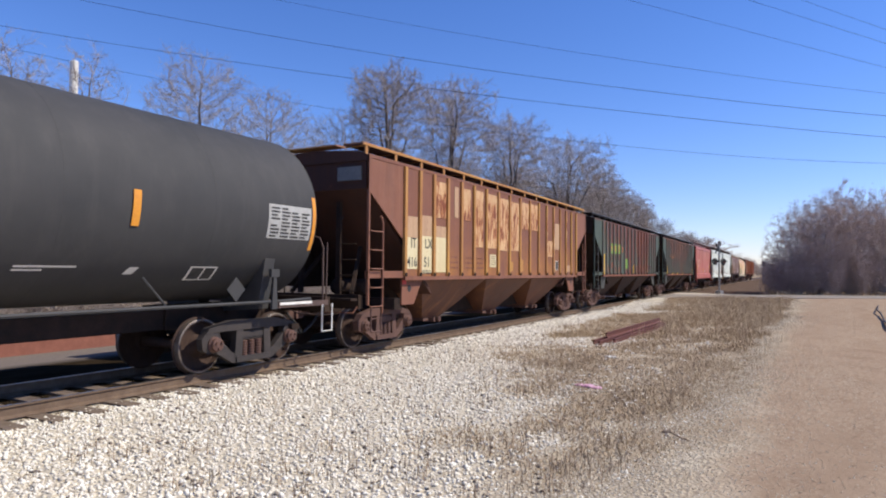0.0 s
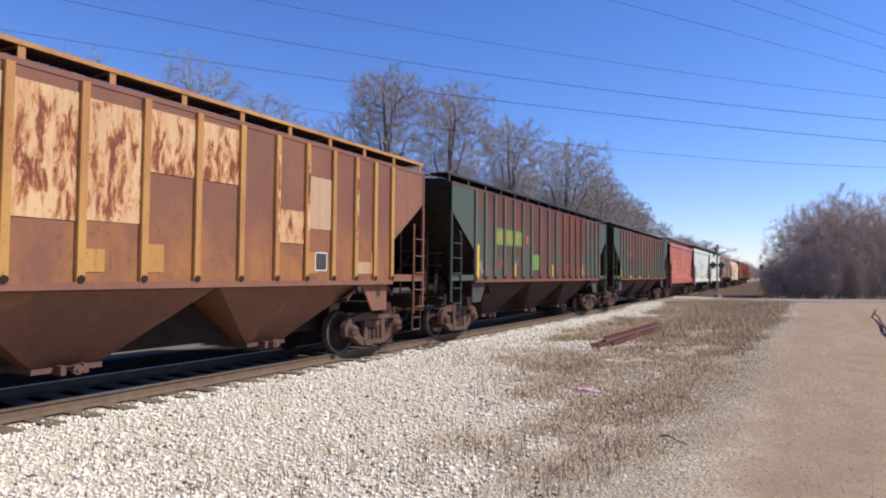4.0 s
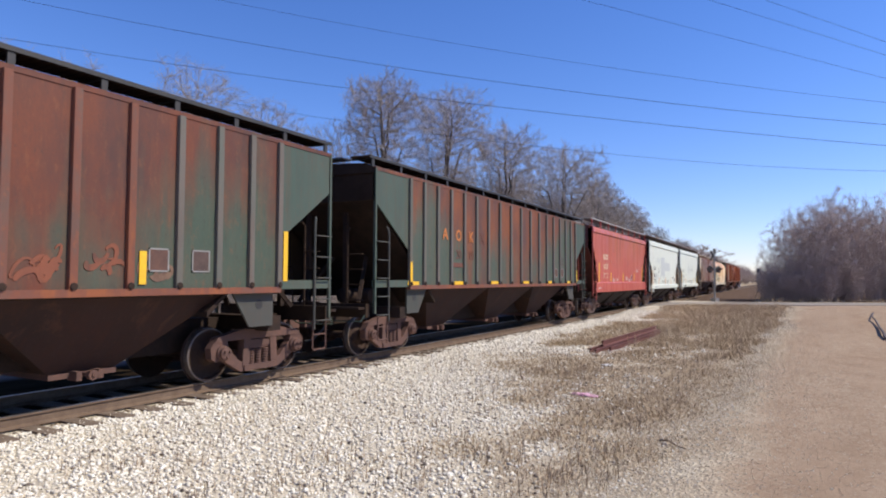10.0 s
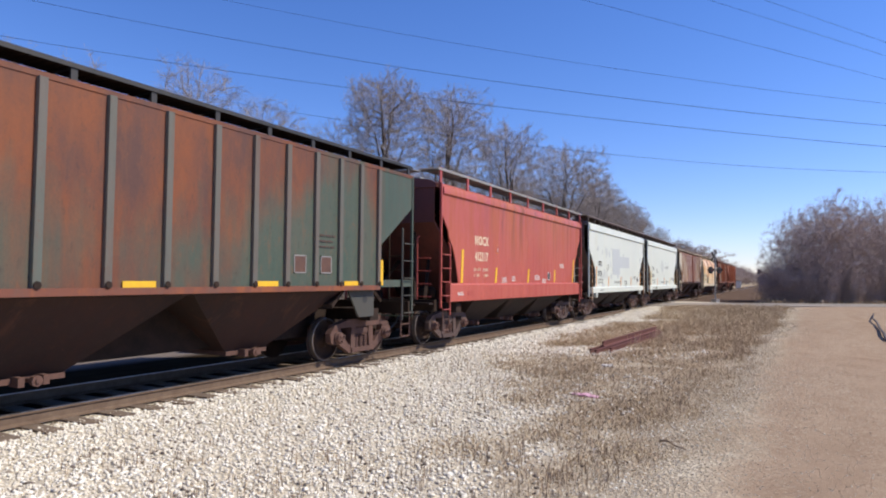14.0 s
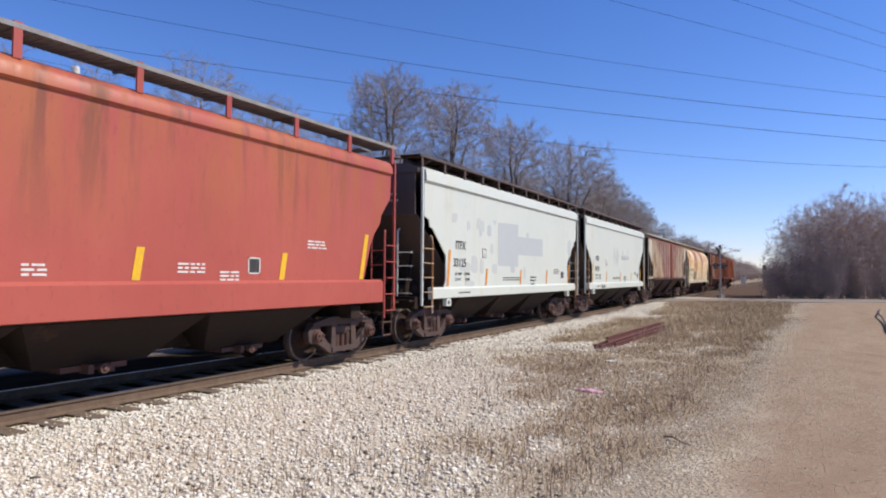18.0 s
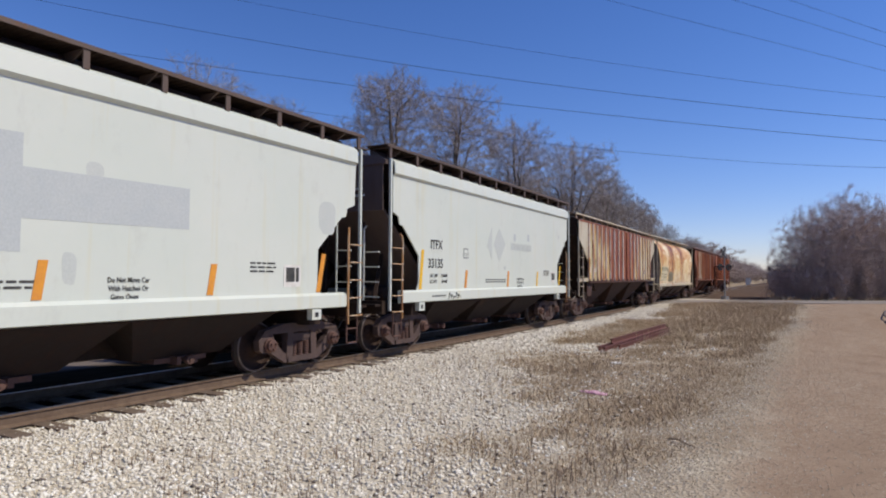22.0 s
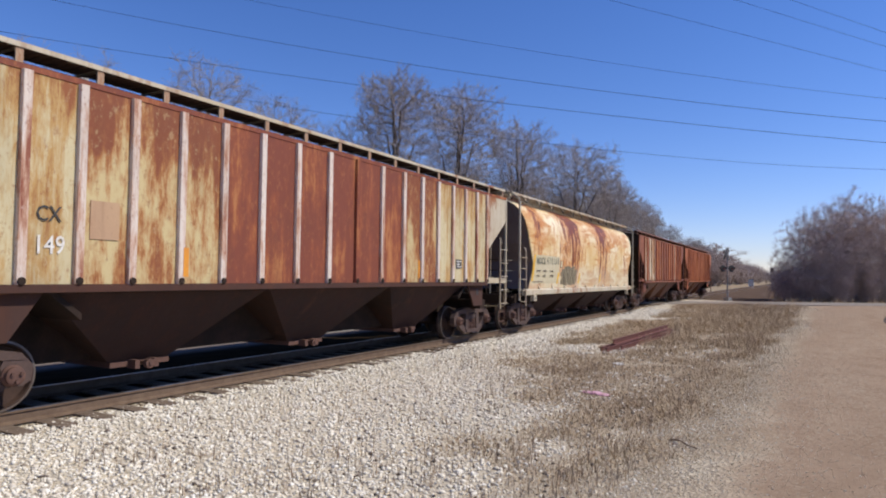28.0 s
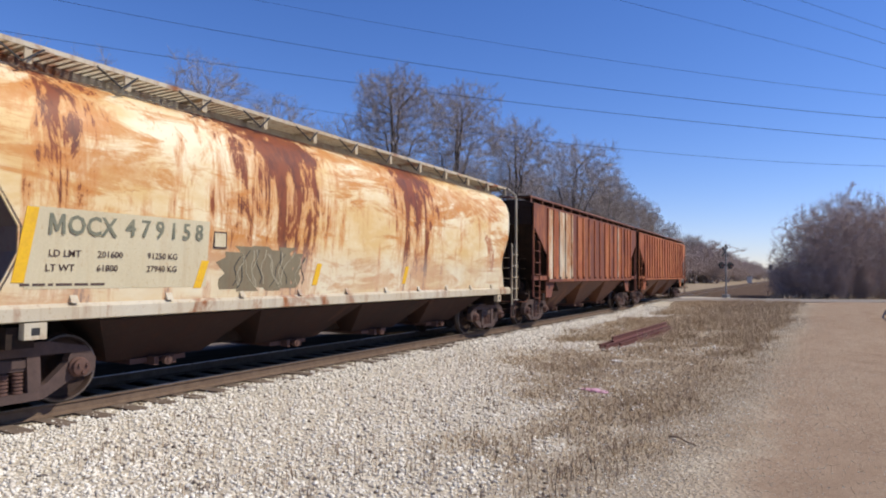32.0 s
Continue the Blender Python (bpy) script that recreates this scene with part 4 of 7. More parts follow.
rc = redm.mix(redm.mul(redm.mul(soot_and_shade, redm.mul(high, along(-4.2, -2.2, 3.5, 6.4))), 0.62), rc, (0.11, 0.045, 0.03))
scuff = redm.noise((12, 12, 5), 6, 0.75, (5, 5, 1))
rc = redm.mix(redm.mul(redm.ramp(scuff, 0.57, 0.66), 0.35), rc, (0.20, 0.05, 0.04))
redm.colour(rc).bump(redm.noise((0.9, 0.9, 0.9), 3), 0.25, 0.03)
redm.rough(run, 0.4, 0.6)
# end paint: dirty red with the shade of the ends mixed in
red_dirty_shaded = weathered("dirty_shaded_red_paint", (0.16, 0.05, 0.04), (0.11, 0.042, 0.036), (0.07, 0.04, 0.035), 0.4, 0.5, 33.0)
SLOPED.append(red_dirty_shaded)
D_LEVELS = [(4.36, 1.36, 0.14), (4.30, 1.49, 0.14), (4.20, 1.555, 0.14), (4.06, 1.565, 0.14), (4.02, 1.51, 0.14), (3.5, 1.50, 0.14), (3.08, 1.50, 0.5), (2.90, 1.50, 0.54), (2.68, 1.50, 0.74), (2.4, 1.50, 0.90), (1.62, 1.50, 1.14)]
car_d = smooth_hopper("salmon-red smooth-sided covered hopper with yellow reflector strips", 65.6, 13.1, redm.mat, red_dirty_shaded, black_bay, M["steel"], D_LEVELS, (1.14, 1.65), 4.32, post_paint=red, board=(4.34, 4.72, 0.95, 1.5, 9), grate_paint=M["steel"], pads=False)
CARS.append(car_d)
XS = 1.504
for k in range(9):
    y = -6.49 + 12.98 * k / 8
    part("rail_post", G().box(1.47, 1.51, y - 0.05, y + 0.05, 4.30, 4.745), red, car_d)
letters("letters", "MOCX", 0.36, M["cream_ink"], car_d, XS, -3.90, 2.90, 0.88, bold=0.034)
letters("numbers", "412117", 0.36, M["cream_ink"], car_d, XS, -3.90, 2.43, 0.86, bold=0.034)
letters("letters", "LD LMT", 0.13, M["cream_ink"], car_d, XS, -4.20, 2.05)
letters("letters", "LT WT", 0.13, M["cream_ink"], car_d, XS, -4.22, 1.88)
letters("numbers", "226400", 0.13, M["cream_ink"], car_d, XS, -3.62, 2.05)
letters("numbers", "59600", 0.13, M["cream_ink"], car_d, XS, -3.60, 1.88)
for y, z1, ln in ((-5.30, 2.61, 0.07), (-2.92, 2.14, 0.08), (-0.06, 2.13, 0.07), (2.84, 2.14, 0.08), (5.24, 2.62, 0.20)):
    plate(car_d, "reflector", y, y + 0.13, 1.66, z1, M["yellow"], XS + 0.002, ln)
data_box(car_d, -2.83, 2.58, 0.26, faded, red, XS)
letters("letters", "C", 0.12, M["white"], car_d, XS + 0.004, -2.70, 2.68)
data_box(car_d, 2.1, 1.76, 0.28, M["white"], M["stencil"], XS)
for k, (y, z, w) in enumerate(((-2.35, 1.82, 0.4), (-1.5, 1.87, 0.3), (0.7, 1.92, 0.5), (1.5, 1.8, 0.4), (3.6, 2.4, 0.55))):
    bars(car_d, "stencil_text", y, y + w, z, 3, M["white"], XS, 0.03, 0.06, 20 + k)
plate(car_d, "data_plate", -4.98, -4.62, 1.30, 1.44, red, 1.572)
bars(car_d, "stencil_text", -5.6, -5.2, 1.40, 2, M["white"], 1.572, 0.03, 0.05, 31)

# pale grey cars
pale_m = Nodes("pale_side_paint", 0.42, 0, 0.4)
pc = pale_m.mix(pale_m.ramp(pale_m.noise((0.4, 0.4, 0.5), 5), 0.35, 0.65), (0.56, 0.593, 0.522), (0.60, 0.617, 0.547))
pc = pale_m.mix(pale_m.mul(pale_m.ramp(pale_m.noise((3.5, 3.5, 0.15), 4, 0.6, (2, 0, 0)), 0.57, 0.70), 0.55), pc, (0.58, 0.54, 0.36))
pc = pale_m.mix(pale_m.mul(pale_m.ramp(pale_m.noise((2, 2, 1), 6, 0.75, (7, 3, 0)), 0.55, 0.8), 0.35), pc, (0.38, 0.36, 0.31))
pale_m.colour(pc).bump(pale_m.noise((0.9, 0.9, 0.9), 3), 0.2, 0.03)
pale = pale_m.mat
patch_grey = plain("grey_overpaint", (0.46, 0.485, 0.475), (0.49, 0.51, 0.495), 3, 0.5, bump=0.05)
patch_faint = plain("faint_overpaint", (0.505, 0.53, 0.49), (0.535, 0.55, 0.51), 3, 0.5, bump=0.05)
dark_brown = weathered("dark_brown_steel", (0.11, 0.075, 0.06), (0.085, 0.06, 0.05), (0.14, 0.06, 0.03), 0.2, 0.4, 43.0)
# grey end paint, its dark tone partly dirt, partly the ends' shade
slate = weathered("dirty_shaded_end_paint", (0.105, 0.078, 0.072), (0.13, 0.098, 0.09), (0.12, 0.08, 0.06), 0.1, 0.3, 44.0)
SLOPED.append(slate)
rusty_white = streaky("rusty_white_paint", (0.58, 0.52, 0.42), (0.46, 0.24, 0.09), (0.24, 0.09, 0.04), 46.0, 0.6, 0.5, run=7.0)
E_LEVELS = [(4.50, 1.36, 0.16), (4.46, 1.47, 0.16), (4.38, 1.555, 0.16), (4.13, 1.575, 0.16), (4.08, 1.51, 0.16), (3.24, 1.50, 0.18), (3.15, 1.50, 0.42), (2.98, 1.50, 0.46), (2.95, 1.50, 0.60), (2.28, 1.50, 1.32), (1.62, 1.50, 1.33), (1.42, 1.50, 1.22)]
for y0, length, lab, num in ((79.93, 13.1, "pale grey covered hopper with a grey painted-over block", "33125"), (94.12, 12.95, "pale grey covered hopper with grey diamond patches", "33135")):
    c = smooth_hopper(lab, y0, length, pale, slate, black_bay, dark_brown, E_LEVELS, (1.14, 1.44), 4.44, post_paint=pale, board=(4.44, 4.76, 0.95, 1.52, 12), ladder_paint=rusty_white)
    CARS.append(c)
    for k in range(12):
        y = -length / 2 + 0.5 + (length - 1) * k / 11
        part("board_gusset", G().prism([(1.10, 4.46), (1.52, 4.70), (1.10, 4.70)], y - 0.012, y + 0.012, "y"), dark_brown, c)
    sx = 0.0 if num == "33125" else 0.10
    letters("letters", "ITFX", 0.33, M["stencil"], c, XS + 0.004, -4.38 + sx, 2.57, 0.92, bold=0.016)
    letters("numbers", num, 0.33, M["stencil"], c, XS + 0.004, -4.42 + sx, 2.09, 0.94, bold=0.016)
    letters("letters", "LD LMT", 0.12, M["stencil"], c, XS + 0.004, -4.5 + sx, 1.79)
    letters("letters", "LT WT", 0.12, M["stencil"], c, XS + 0.004, -4.53 + sx, 1.64)
    letters("numbers", "229400" if num == "33125" else "228600", 0.12, M["stencil"], c, XS + 0.004, -3.98 + sx, 1.79)
    letters("numbers", "57600" if num == "33125" else "57400", 0.12, M["stencil"], c, XS + 0.004, -3.96 + sx, 1.64)
    tone = M["orange"] if num == "33125" else M["yellow"]
    for y, z1, ln, m in ((-5.19, 2.43, 0.12, tone), (-2.76, 1.95, 0.08, M["orange"]), (0.0 + 2 * sx, 1.95, 0.07, M["orange"]), (2.6 + 2 * sx, 1.95, 0.08, tone), (5.18, 2.2, 0.16, tone)):
        plate(c, "reflector", y + sx * 0.5, y + sx * 0.5 + 0.12, 1.46, z1, m, XS + 0.002, ln)
    data_box(c, -2.95 + 2 * sx, 2.28, 0.27, M["stencil"], pale, XS)
    letters("letters", "C", 0.12, M["stencil"], c, XS + 0.004, -2.815 + 2 * sx, 2.37)
    for k, (y, z, w, r) in enumerate(((-1.42, 1.70, 1.5, 2), (3.5, 2.0, 0.6, 3), (4.9, 4.0, 0.7, 2))):
        bars(c, "stencil_text", y + sx, y + w + sx, z, r, M["stencil"], XS, 0.03, 0.07, 40 + k)
    for k, line in enumerate(("Do Not Move Car", "With Hatches Or", "Gates Open")):
        letters("letters", line, 0.105, M["stencil"], c, XS + 0.004, 1.28 + sx - 0.06 * (k == 2), 1.70 - 0.115 * k, 0.8)
    plate(c, "data_plate", 4.30 + sx, 4.74 + sx, 1.57, 1.97, M["white"], XS, label="white data plate")
    plate(c, "data_field", 4.36 + sx, 4.58 + sx, 1.66, 1.92, M["stencil"], XS + 0.004)
    plate(c, "data_field", 4.61 + sx, 4.69 + sx, 1.66, 1.92, M["stencil"], XS + 0.004)
    bars(c, "sill_text", -4.6, -3.9, 1.30, 1, M["stencil"], 1.572, 0.04, 0.06, 47)
    part("end_stencil", G().box(0.35, 0.75, -length / 2 - 0.002, -length / 2 + 0.05, 3.78, 3.83).box(0.3, 0.8, -length / 2 - 0.002, -length / 2 + 0.05, 3.62, 3.67), patch_grey, c)
    for y, z, w, hgt in (((-3.88, 3.16, 0.10, 0.12), (-3.2, 3.28, 0.16, 0.18), (-2.95, 3.2, 0.13, 0.16), (-3.08, 3.05, 0.08, 0.14), (-2.06, 3.47, 0.12, 0.14), (-2.46, 3.11, 0.14, 0.16), (-3.49, 2.07, 0.22, 0.24),
                          (-2.99, 2.03, 0.13, 0.22), (-2.06, 1.96, 0.2, 0.14), (-2.26, 2.56, 0.11, 0.16), (-3.80, 1.52, 0.3, 0.08), (-4.1, 2.0, 0.35, 0.14), (-4.75, 3.4, 0.16, 0.2), (0.45, 1.85, 0.09, 0.2), (0.75, 3.1, 0.12, 0.14),
                          (5.5, 2.9, 0.25, 0.3), (-0.6, 1.95, 0.18, 0.1)) if num == "33125" else ((-1.12, 3.5, 0.1, 0.1), (0.9, 3.05, 0.09, 0.12), (2.1, 3.1, 0.09, 0.12), (5.3, 3.3, 0.06, 0.06), (0.1, 2.05, 0.08, 0.06))):
        ring = [k * math.pi / 12 for k in range(24)]
        soft = [(math.copysign(abs(math.cos(a))**0.55, math.cos(a)) * (1 + 0.07 * math.sin(3 * a + y)), math.copysign(abs(math.sin(a))**0.55, math.sin(a)) * (1 + 0.08 * math.cos(2 * a + z))) for a in ring]
        part("paint_patch", G().prism([(y + w * p, z + hgt * q) for p, q in soft], XS - 0.006, 1.5012 + 0.0002 * (z * 10 % 7)), patch_faint if int(abs(y) * 10) % 3 else patch_grey, c)
    if num == "33125":
        part("paint_block", G().prism([(-1.80, 2.06), (-0.14, 2.04), (-0.14, 2.44), (2.25, 2.46), (2.25, 3.08), (-0.14, 3.06), (-0.14, 3.46), (-1.80, 3.41)], XS - 0.006, 1.5027), patch_grey, c, "grey overpainted block")
    else:
        part("paint_diamond", G().prism([(-0.76, 2.75), (-0.33, 2.24), (0.14, 2.80), (-0.34, 3.27)], XS - 0.006, 1.5027), patch_faint, c, "faint grey diamond")
        part("paint_triangle", G().prism([(-1.22, 2.72), (-0.88, 2.28), (-0.88, 3.3)], XS - 0.006, 1.5027), patch_faint, c, "faint grey triangle")
        bars(c, "faded_lettering", 0.6, 2.4, 2.86, 1, patch_faint, XS, 0.22, 0.3, 52)
        for k in range(5):
            y = -3.75 + 0.13 * k
            part("graffiti_stroke", G().tube([(1.573, y, 1.17 + 0.03 * (k % 2)), (1.573, y + 0.05, 1.36 - 0.05 * (k % 3)), (1.573, y + 0.14, 1.22)], 0.012, 4), M["stencil"], c)

# rust-streaked white car
ws = (0.45, 0.39, 0.28)
streaked = streaky("rust_streaked_cream_paint", (0.54, 0.47, 0.29), (0.44, 0.27, 0.10), (0.26, 0.09, 0.035), 51.0, 0.40, 0.5, top=0.10)
burnt = streaky("burnt_rust_paint", (0.40, 0.165, 0.06), (0.27, 0.078, 0.032), (0.185, 0.052, 0.031), 52.0, 0.86, 0.66, run=3.4)
half = streaky("half_rust_paint", (0.52, 0.42, 0.22), (0.37, 0.165, 0.055), (0.21, 0.065, 0.030), 55.0, 0.58, 0.72, run=3.2, top=0.12)
cream_rib = streaky("cream_rib", (0.64, 0.56, 0.49), (0.46, 0.27, 0.18), (0.24, 0.075, 0.045), 53.0, 0.42, 0.6, run=7.0)
cream_end = weathered("cream_end_paint", (0.54, 0.49, 0.38), (0.48, 0.40, 0.27), (0.24, 0.085, 0.03), 0.45, 0.6, 54.0, grime=0.1)
g_kinds = {"c": streaked, "b": burnt, "h": half}
car_g = ribbed_hopper("dirty white ribbed covered hopper streaked with rust", 108.3, 16.3, lambda i: g_kinds["cchhhbbbbbbhhcccc"[i]], lambda i: burnt if i == 9 else cream_rib, cream_end, dark_bay, cream_end, eave=4.2, open_far=True, sill_paint=brown_face,
                      board=(4.2, 4.5, 0.95, 1.47, 17), grate_paint=M["rail"], web_paint=brown_face)
CARS.append(car_g)
k = 16.14 / 16.46
for y, ch, sz, m in ((-6.42, "PL", 0.27, M["stencil"]), (-5.72, "CX", 0.27, M["stencil"]), (-6.42, "18", 0.32, M["white"]), (-5.70, "149", 0.32, M["white"])):
    letters("letters", ch, sz, m, car_g, SIDE + 0.004, y, 2.47 if sz < 0.3 else 2.09, 0.8)
plate(car_g, "reflector", -6.745, -6.655, 1.66, 2.64, M["orange"], SIDE + 0.052)
plate(car_g, "reflector", -3.8, -3.71, 1.72, 2.15, M["orange"], SIDE + 0.052)
plate(car_g, "reflector", 2.9, 2.99, 1.72, 2.15, M["orange"], SIDE + 0.004)
plate(car_g, "data_plate", 4.82, 5.14, 1.98, 2.22, M["stencil"], SIDE + 0.002)
bars(car_g, "stencil_text", 4.86, 5.1, 2.18, 3, M["white"], SIDE + 0.0065, 0.03, 0.07, 61)
plate(car_g, "paint_patch", -5.2, -4.8, 2.2, 2.7, tan_patch, SIDE)

# cream round-sided car: rust runs down from the roof in two broad places and lies along the side in bands
hm = Nodes("cream_rust_paint", 0.5, 0, 0.35)
hp = hm.n("SeparateXYZ")
hm.link(hm.co(), hp.inputs[0])
hc = hm.mix(hm.ramp(hm.noise((0.45, 0.45, 0.9), 5, 0.65), 0.38, 0.60), (0.78, 0.69, 0.47), (0.66, 0.46, 0.20))
band = hm.ramp(hm.noise((0.42, 0.42, 1.7), 7, 0.72, (4, 1, 2), 0.7), 0.49, 0.57)
hc = hm.mix(hm.mul(band, hm.ramp(hm.noise((1.4, 1.4, 2.2), 5, 0.7, (2, 8, 1)), 0.2, 0.55)), hc, (0.52, 0.235, 0.06))


def around(y, wide):
    d = madd_(hm, hp.outputs[1], -y, "ADD")
    d = madd_(hm, d, 0.0, "ABSOLUTE")
    return hm.ramp(d, wide, wide * 0.25)


def madd_(m, a, b, op):
    n = m.n("Math")
    n.operation = op
    for s, v in zip(n.inputs, (a, b)):
        if isinstance(v, (int, float)):
            s.default_value = v
        else:
            m.link(v, s)
    return n.outputs[0]


place = madd_(hm, madd_(hm, around(-2.7, 1.9), around(1.9, 1.5), "MAXIMUM"), hm.mul(around(-6.4, 0.9), 0.6), "MAXIMUM")
drip = madd_(hm, hm.mul(hm.noise((4.4, 4.4, 0.40), 7, 0.68, (1, 6, 3), 0.5), 0.55), hm.mul(hm.noise((1.5, 1.5, 0.75), 7, 0.74, (5, 2, 8), 1.1), 0.55), "ADD")
high = hm.ramp(hp.outputs[2], 1.5, 4.3)
near = madd_(hm, drip, hm.mul(madd_(hm, hm.mul(place, 0.5), hm.mul(hm.mul(place, high), 0.8), "ADD"), 0.17), "ADD")
heavy = hm.ramp(near, 0.675, 0.705)
fringe = hm.ramp(near, 0.58, 0.67)
hc = hm.mix(hm.mul(fringe, 0.8), hc, (0.52, 0.20, 0.045))
hc = hm.mix(hm.mul(heavy, 0.95), hc, (0.20, 0.048, 0.015))
hc = hm.mix(hm.mul(hm.mul(heavy, hm.ramp(hm.noise((4, 4, 1.4), 6, 0.75, (1, 1, 1)), 0.47, 0.60)), 0.7), hc, (0.10, 0.032, 0.018))
rare = hm.ramp(hm.noise((0.9, 0.9, 0.8), 7, 0.75, (11, 3, 4), 0.8), 0.61, 0.65)
hc = hm.mix(hm.mul(rare, 0.9), hc, (0.36, 0.11, 0.03))
spot = hm.ramp(hm.noise((5, 5, 4), 5, 0.75, (3, 2, 9)), 0.66, 0.72)
hc = hm.mix(hm.mul(spot, 0.8), hc, (0.34, 0.11, 0.035))
low = hm.ramp(hp.outputs[2], 2.35, 1.9)
hc = hm.mix(hm.mul(low, 0.35), hc, (0.56, 0.52, 0.42))
fold = hm.noise((1.3, 1.3, 0.06), 2, 0.5, (7, 2, 1))
hm.colour(hc).bump(fold, 0.5, 0.10)
hm.rough(drip, 0.38, 0.6)
blotched = hm.mat
H_LEVELS = [(4.47, 0.60, 0.34), (4.38, 0.88, 0.36), (4.22, 1.16, 0.42), (4.0, 1.38, 0.48), (3.7, 1.51, 0.56), (3.3, 1.575, 0.68), (2.92, 1.59, 0.79), (2.6, 1.585, 0.98), (2.3, 1.565, 1.16), (2.0, 1.545, 1.17), (1.7, 1.52, 1.05), (1.36, 1.49, 0.9)]
# end colour holds the shade of the side turned from the sun
charcoal = weathered("charcoal_shaded_end_paint", (0.15, 0.115, 0.11), (0.18, 0.14, 0.13), RUST, 0.15, 0.3, 63.0)
car_h = smooth_hopper("cream round-sided covered hopper blotched with rust", 125.75, 16.35, blotched, charcoal, dark_bay, cream_end, H_LEVELS, (1.15, 1.37), 4.28, board=(4.36, 4.62, 0.55, 1.18, 13), count=4, sill_x=1.55,
                      post_paint=cream_end, grate_paint=cream_end, sill_paint=cream_end, flat_ends=False)
CARS.append(car_h)
for side in (-1, 1):
    head = [[(x * f, side * (8.175 - back - 0.02), z) for f in (-1, -0.6, -0.2, 0.2, 0.6, 1)] for z, x, back in H_LEVELS]
    part("head_sheet", G().sheet(head, (0, -side * 0.03, 0)), charcoal, car_h)
    for x in (-0.5, 0.5):
        part("end_pipe", G().tube([(x, side * 8.2, 1.12), (x, side * 8.2, 4.56)], 0.024, 6), cream_end, car_h, smooth=True)
    for x in (-1.53, 1.53):
        part("post_top", G().tube([(x, side * 8.15, 4.2), (x * 0.985, side * 8.15, 4.36), (x * 0.80, side * 8.15, 4.585)], 0.03, 6), cream_end, car_h, smooth=True)
    part("end_roof_edge", G().box(-1.24, 1.24, min(side * 8.12, side * 8.24), max(side * 8.12, side * 8.24), 4.56, 4.60), charcoal, car_h)


def wrap(car, name, y0, y1, z0, z1, mat, lean=0.0, out=0.004, levels=H_LEVELS):
    """A thin marking that follows the curve of a round side."""
    zz, xx = [l[0] for l in levels][::-1], [l[1] for l in levels][::-1]
    rows = []
    for k in range(6):
        z = z0 + (z1 - z0) * k / 5
        x = float(np.interp(z, zz, xx)) + out
        rows.append([(x, y0 + lean * k / 5, z), (x, y1 + lean * k / 5, z)])
    return part(name, G().sheet(rows, (-0.01, 0, 0)), mat, car)


grey_band = weathered("faded_grey_band", (0.60, 0.54, 0.37), (0.58, 0.49, 0.31), (0.4, 0.25, 0.12), 0.15, 0.3, 66.0, grime=0.1)
green_ink = plain("stencil_dark_green", (0.13, 0.14, 0.10), (0.22, 0.21, 0.14), 6, 0.7, bump=0.05)
wrap(car_h, "paint_band", -6.9, -4.25, 1.55, 2.55, grey_band)
H_X = 1.580
letters("letters", "MOCX", 0.34, green_ink, car_h, H_X, -6.24, 2.34, 0.86, bold=0.022)
letters("numbers", "4 7 9 1 5 8", 0.34, green_ink, car_h, H_X, -5.01, 2.36, 0.86, bold=0.024)
for y, z, tx in ((-6.45, 1.99, "LD LMT"), (-6.5, 1.81, "LT WT"), (-5.85, 1.99, "201600"), (-5.88, 1.81, "61800"), (-5.05, 1.99, "91250 KG"), (-5.05, 1.81, "27940 KG")):
    letters("letters", tx, 0.12, M["truck"], car_h, (1.555 if z > 1.9 else 1.541), y, z)
bars(car_h, "stencil_text", -6.95, -5.9, 1.62, 1, M["truck"], 1.517, 0.03, 0.06, 71)
for y, z0, z1, ln in ((-7.05, 1.63, 2.54, 0.12), (-4.48, 1.53, 1.95, 0.12), (-1.78, 1.54, 1.95, 0.11), (1.36, 1.54, 1.94, 0.1)):
    wrap(car_h, "reflector", y, y + 0.14, z0, z1, M["yellow"], ln, 0.007)
data_box(car_h, -4.16, 2.15, 0.26, M["truck"], grey_band, 1.571)
scrawl = weathered("scrawl_olive", (0.185, 0.155, 0.095), (0.235, 0.195, 0.12), (0.16, 0.09, 0.045), 0.3, 0.5, 67.0)
scrawl_pale = weathered("scrawl_pale_olive", (0.40, 0.36, 0.25), (0.33, 0.29, 0.19), (0.2, 0.12, 0.06), 0.2, 0.4, 68.0)


def side_x(z):
    return float(np.interp(z, [l[0] for l in H_LEVELS][::-1], [l[1] for l in H_LEVELS][::-1]))


rs = random.Random(5)
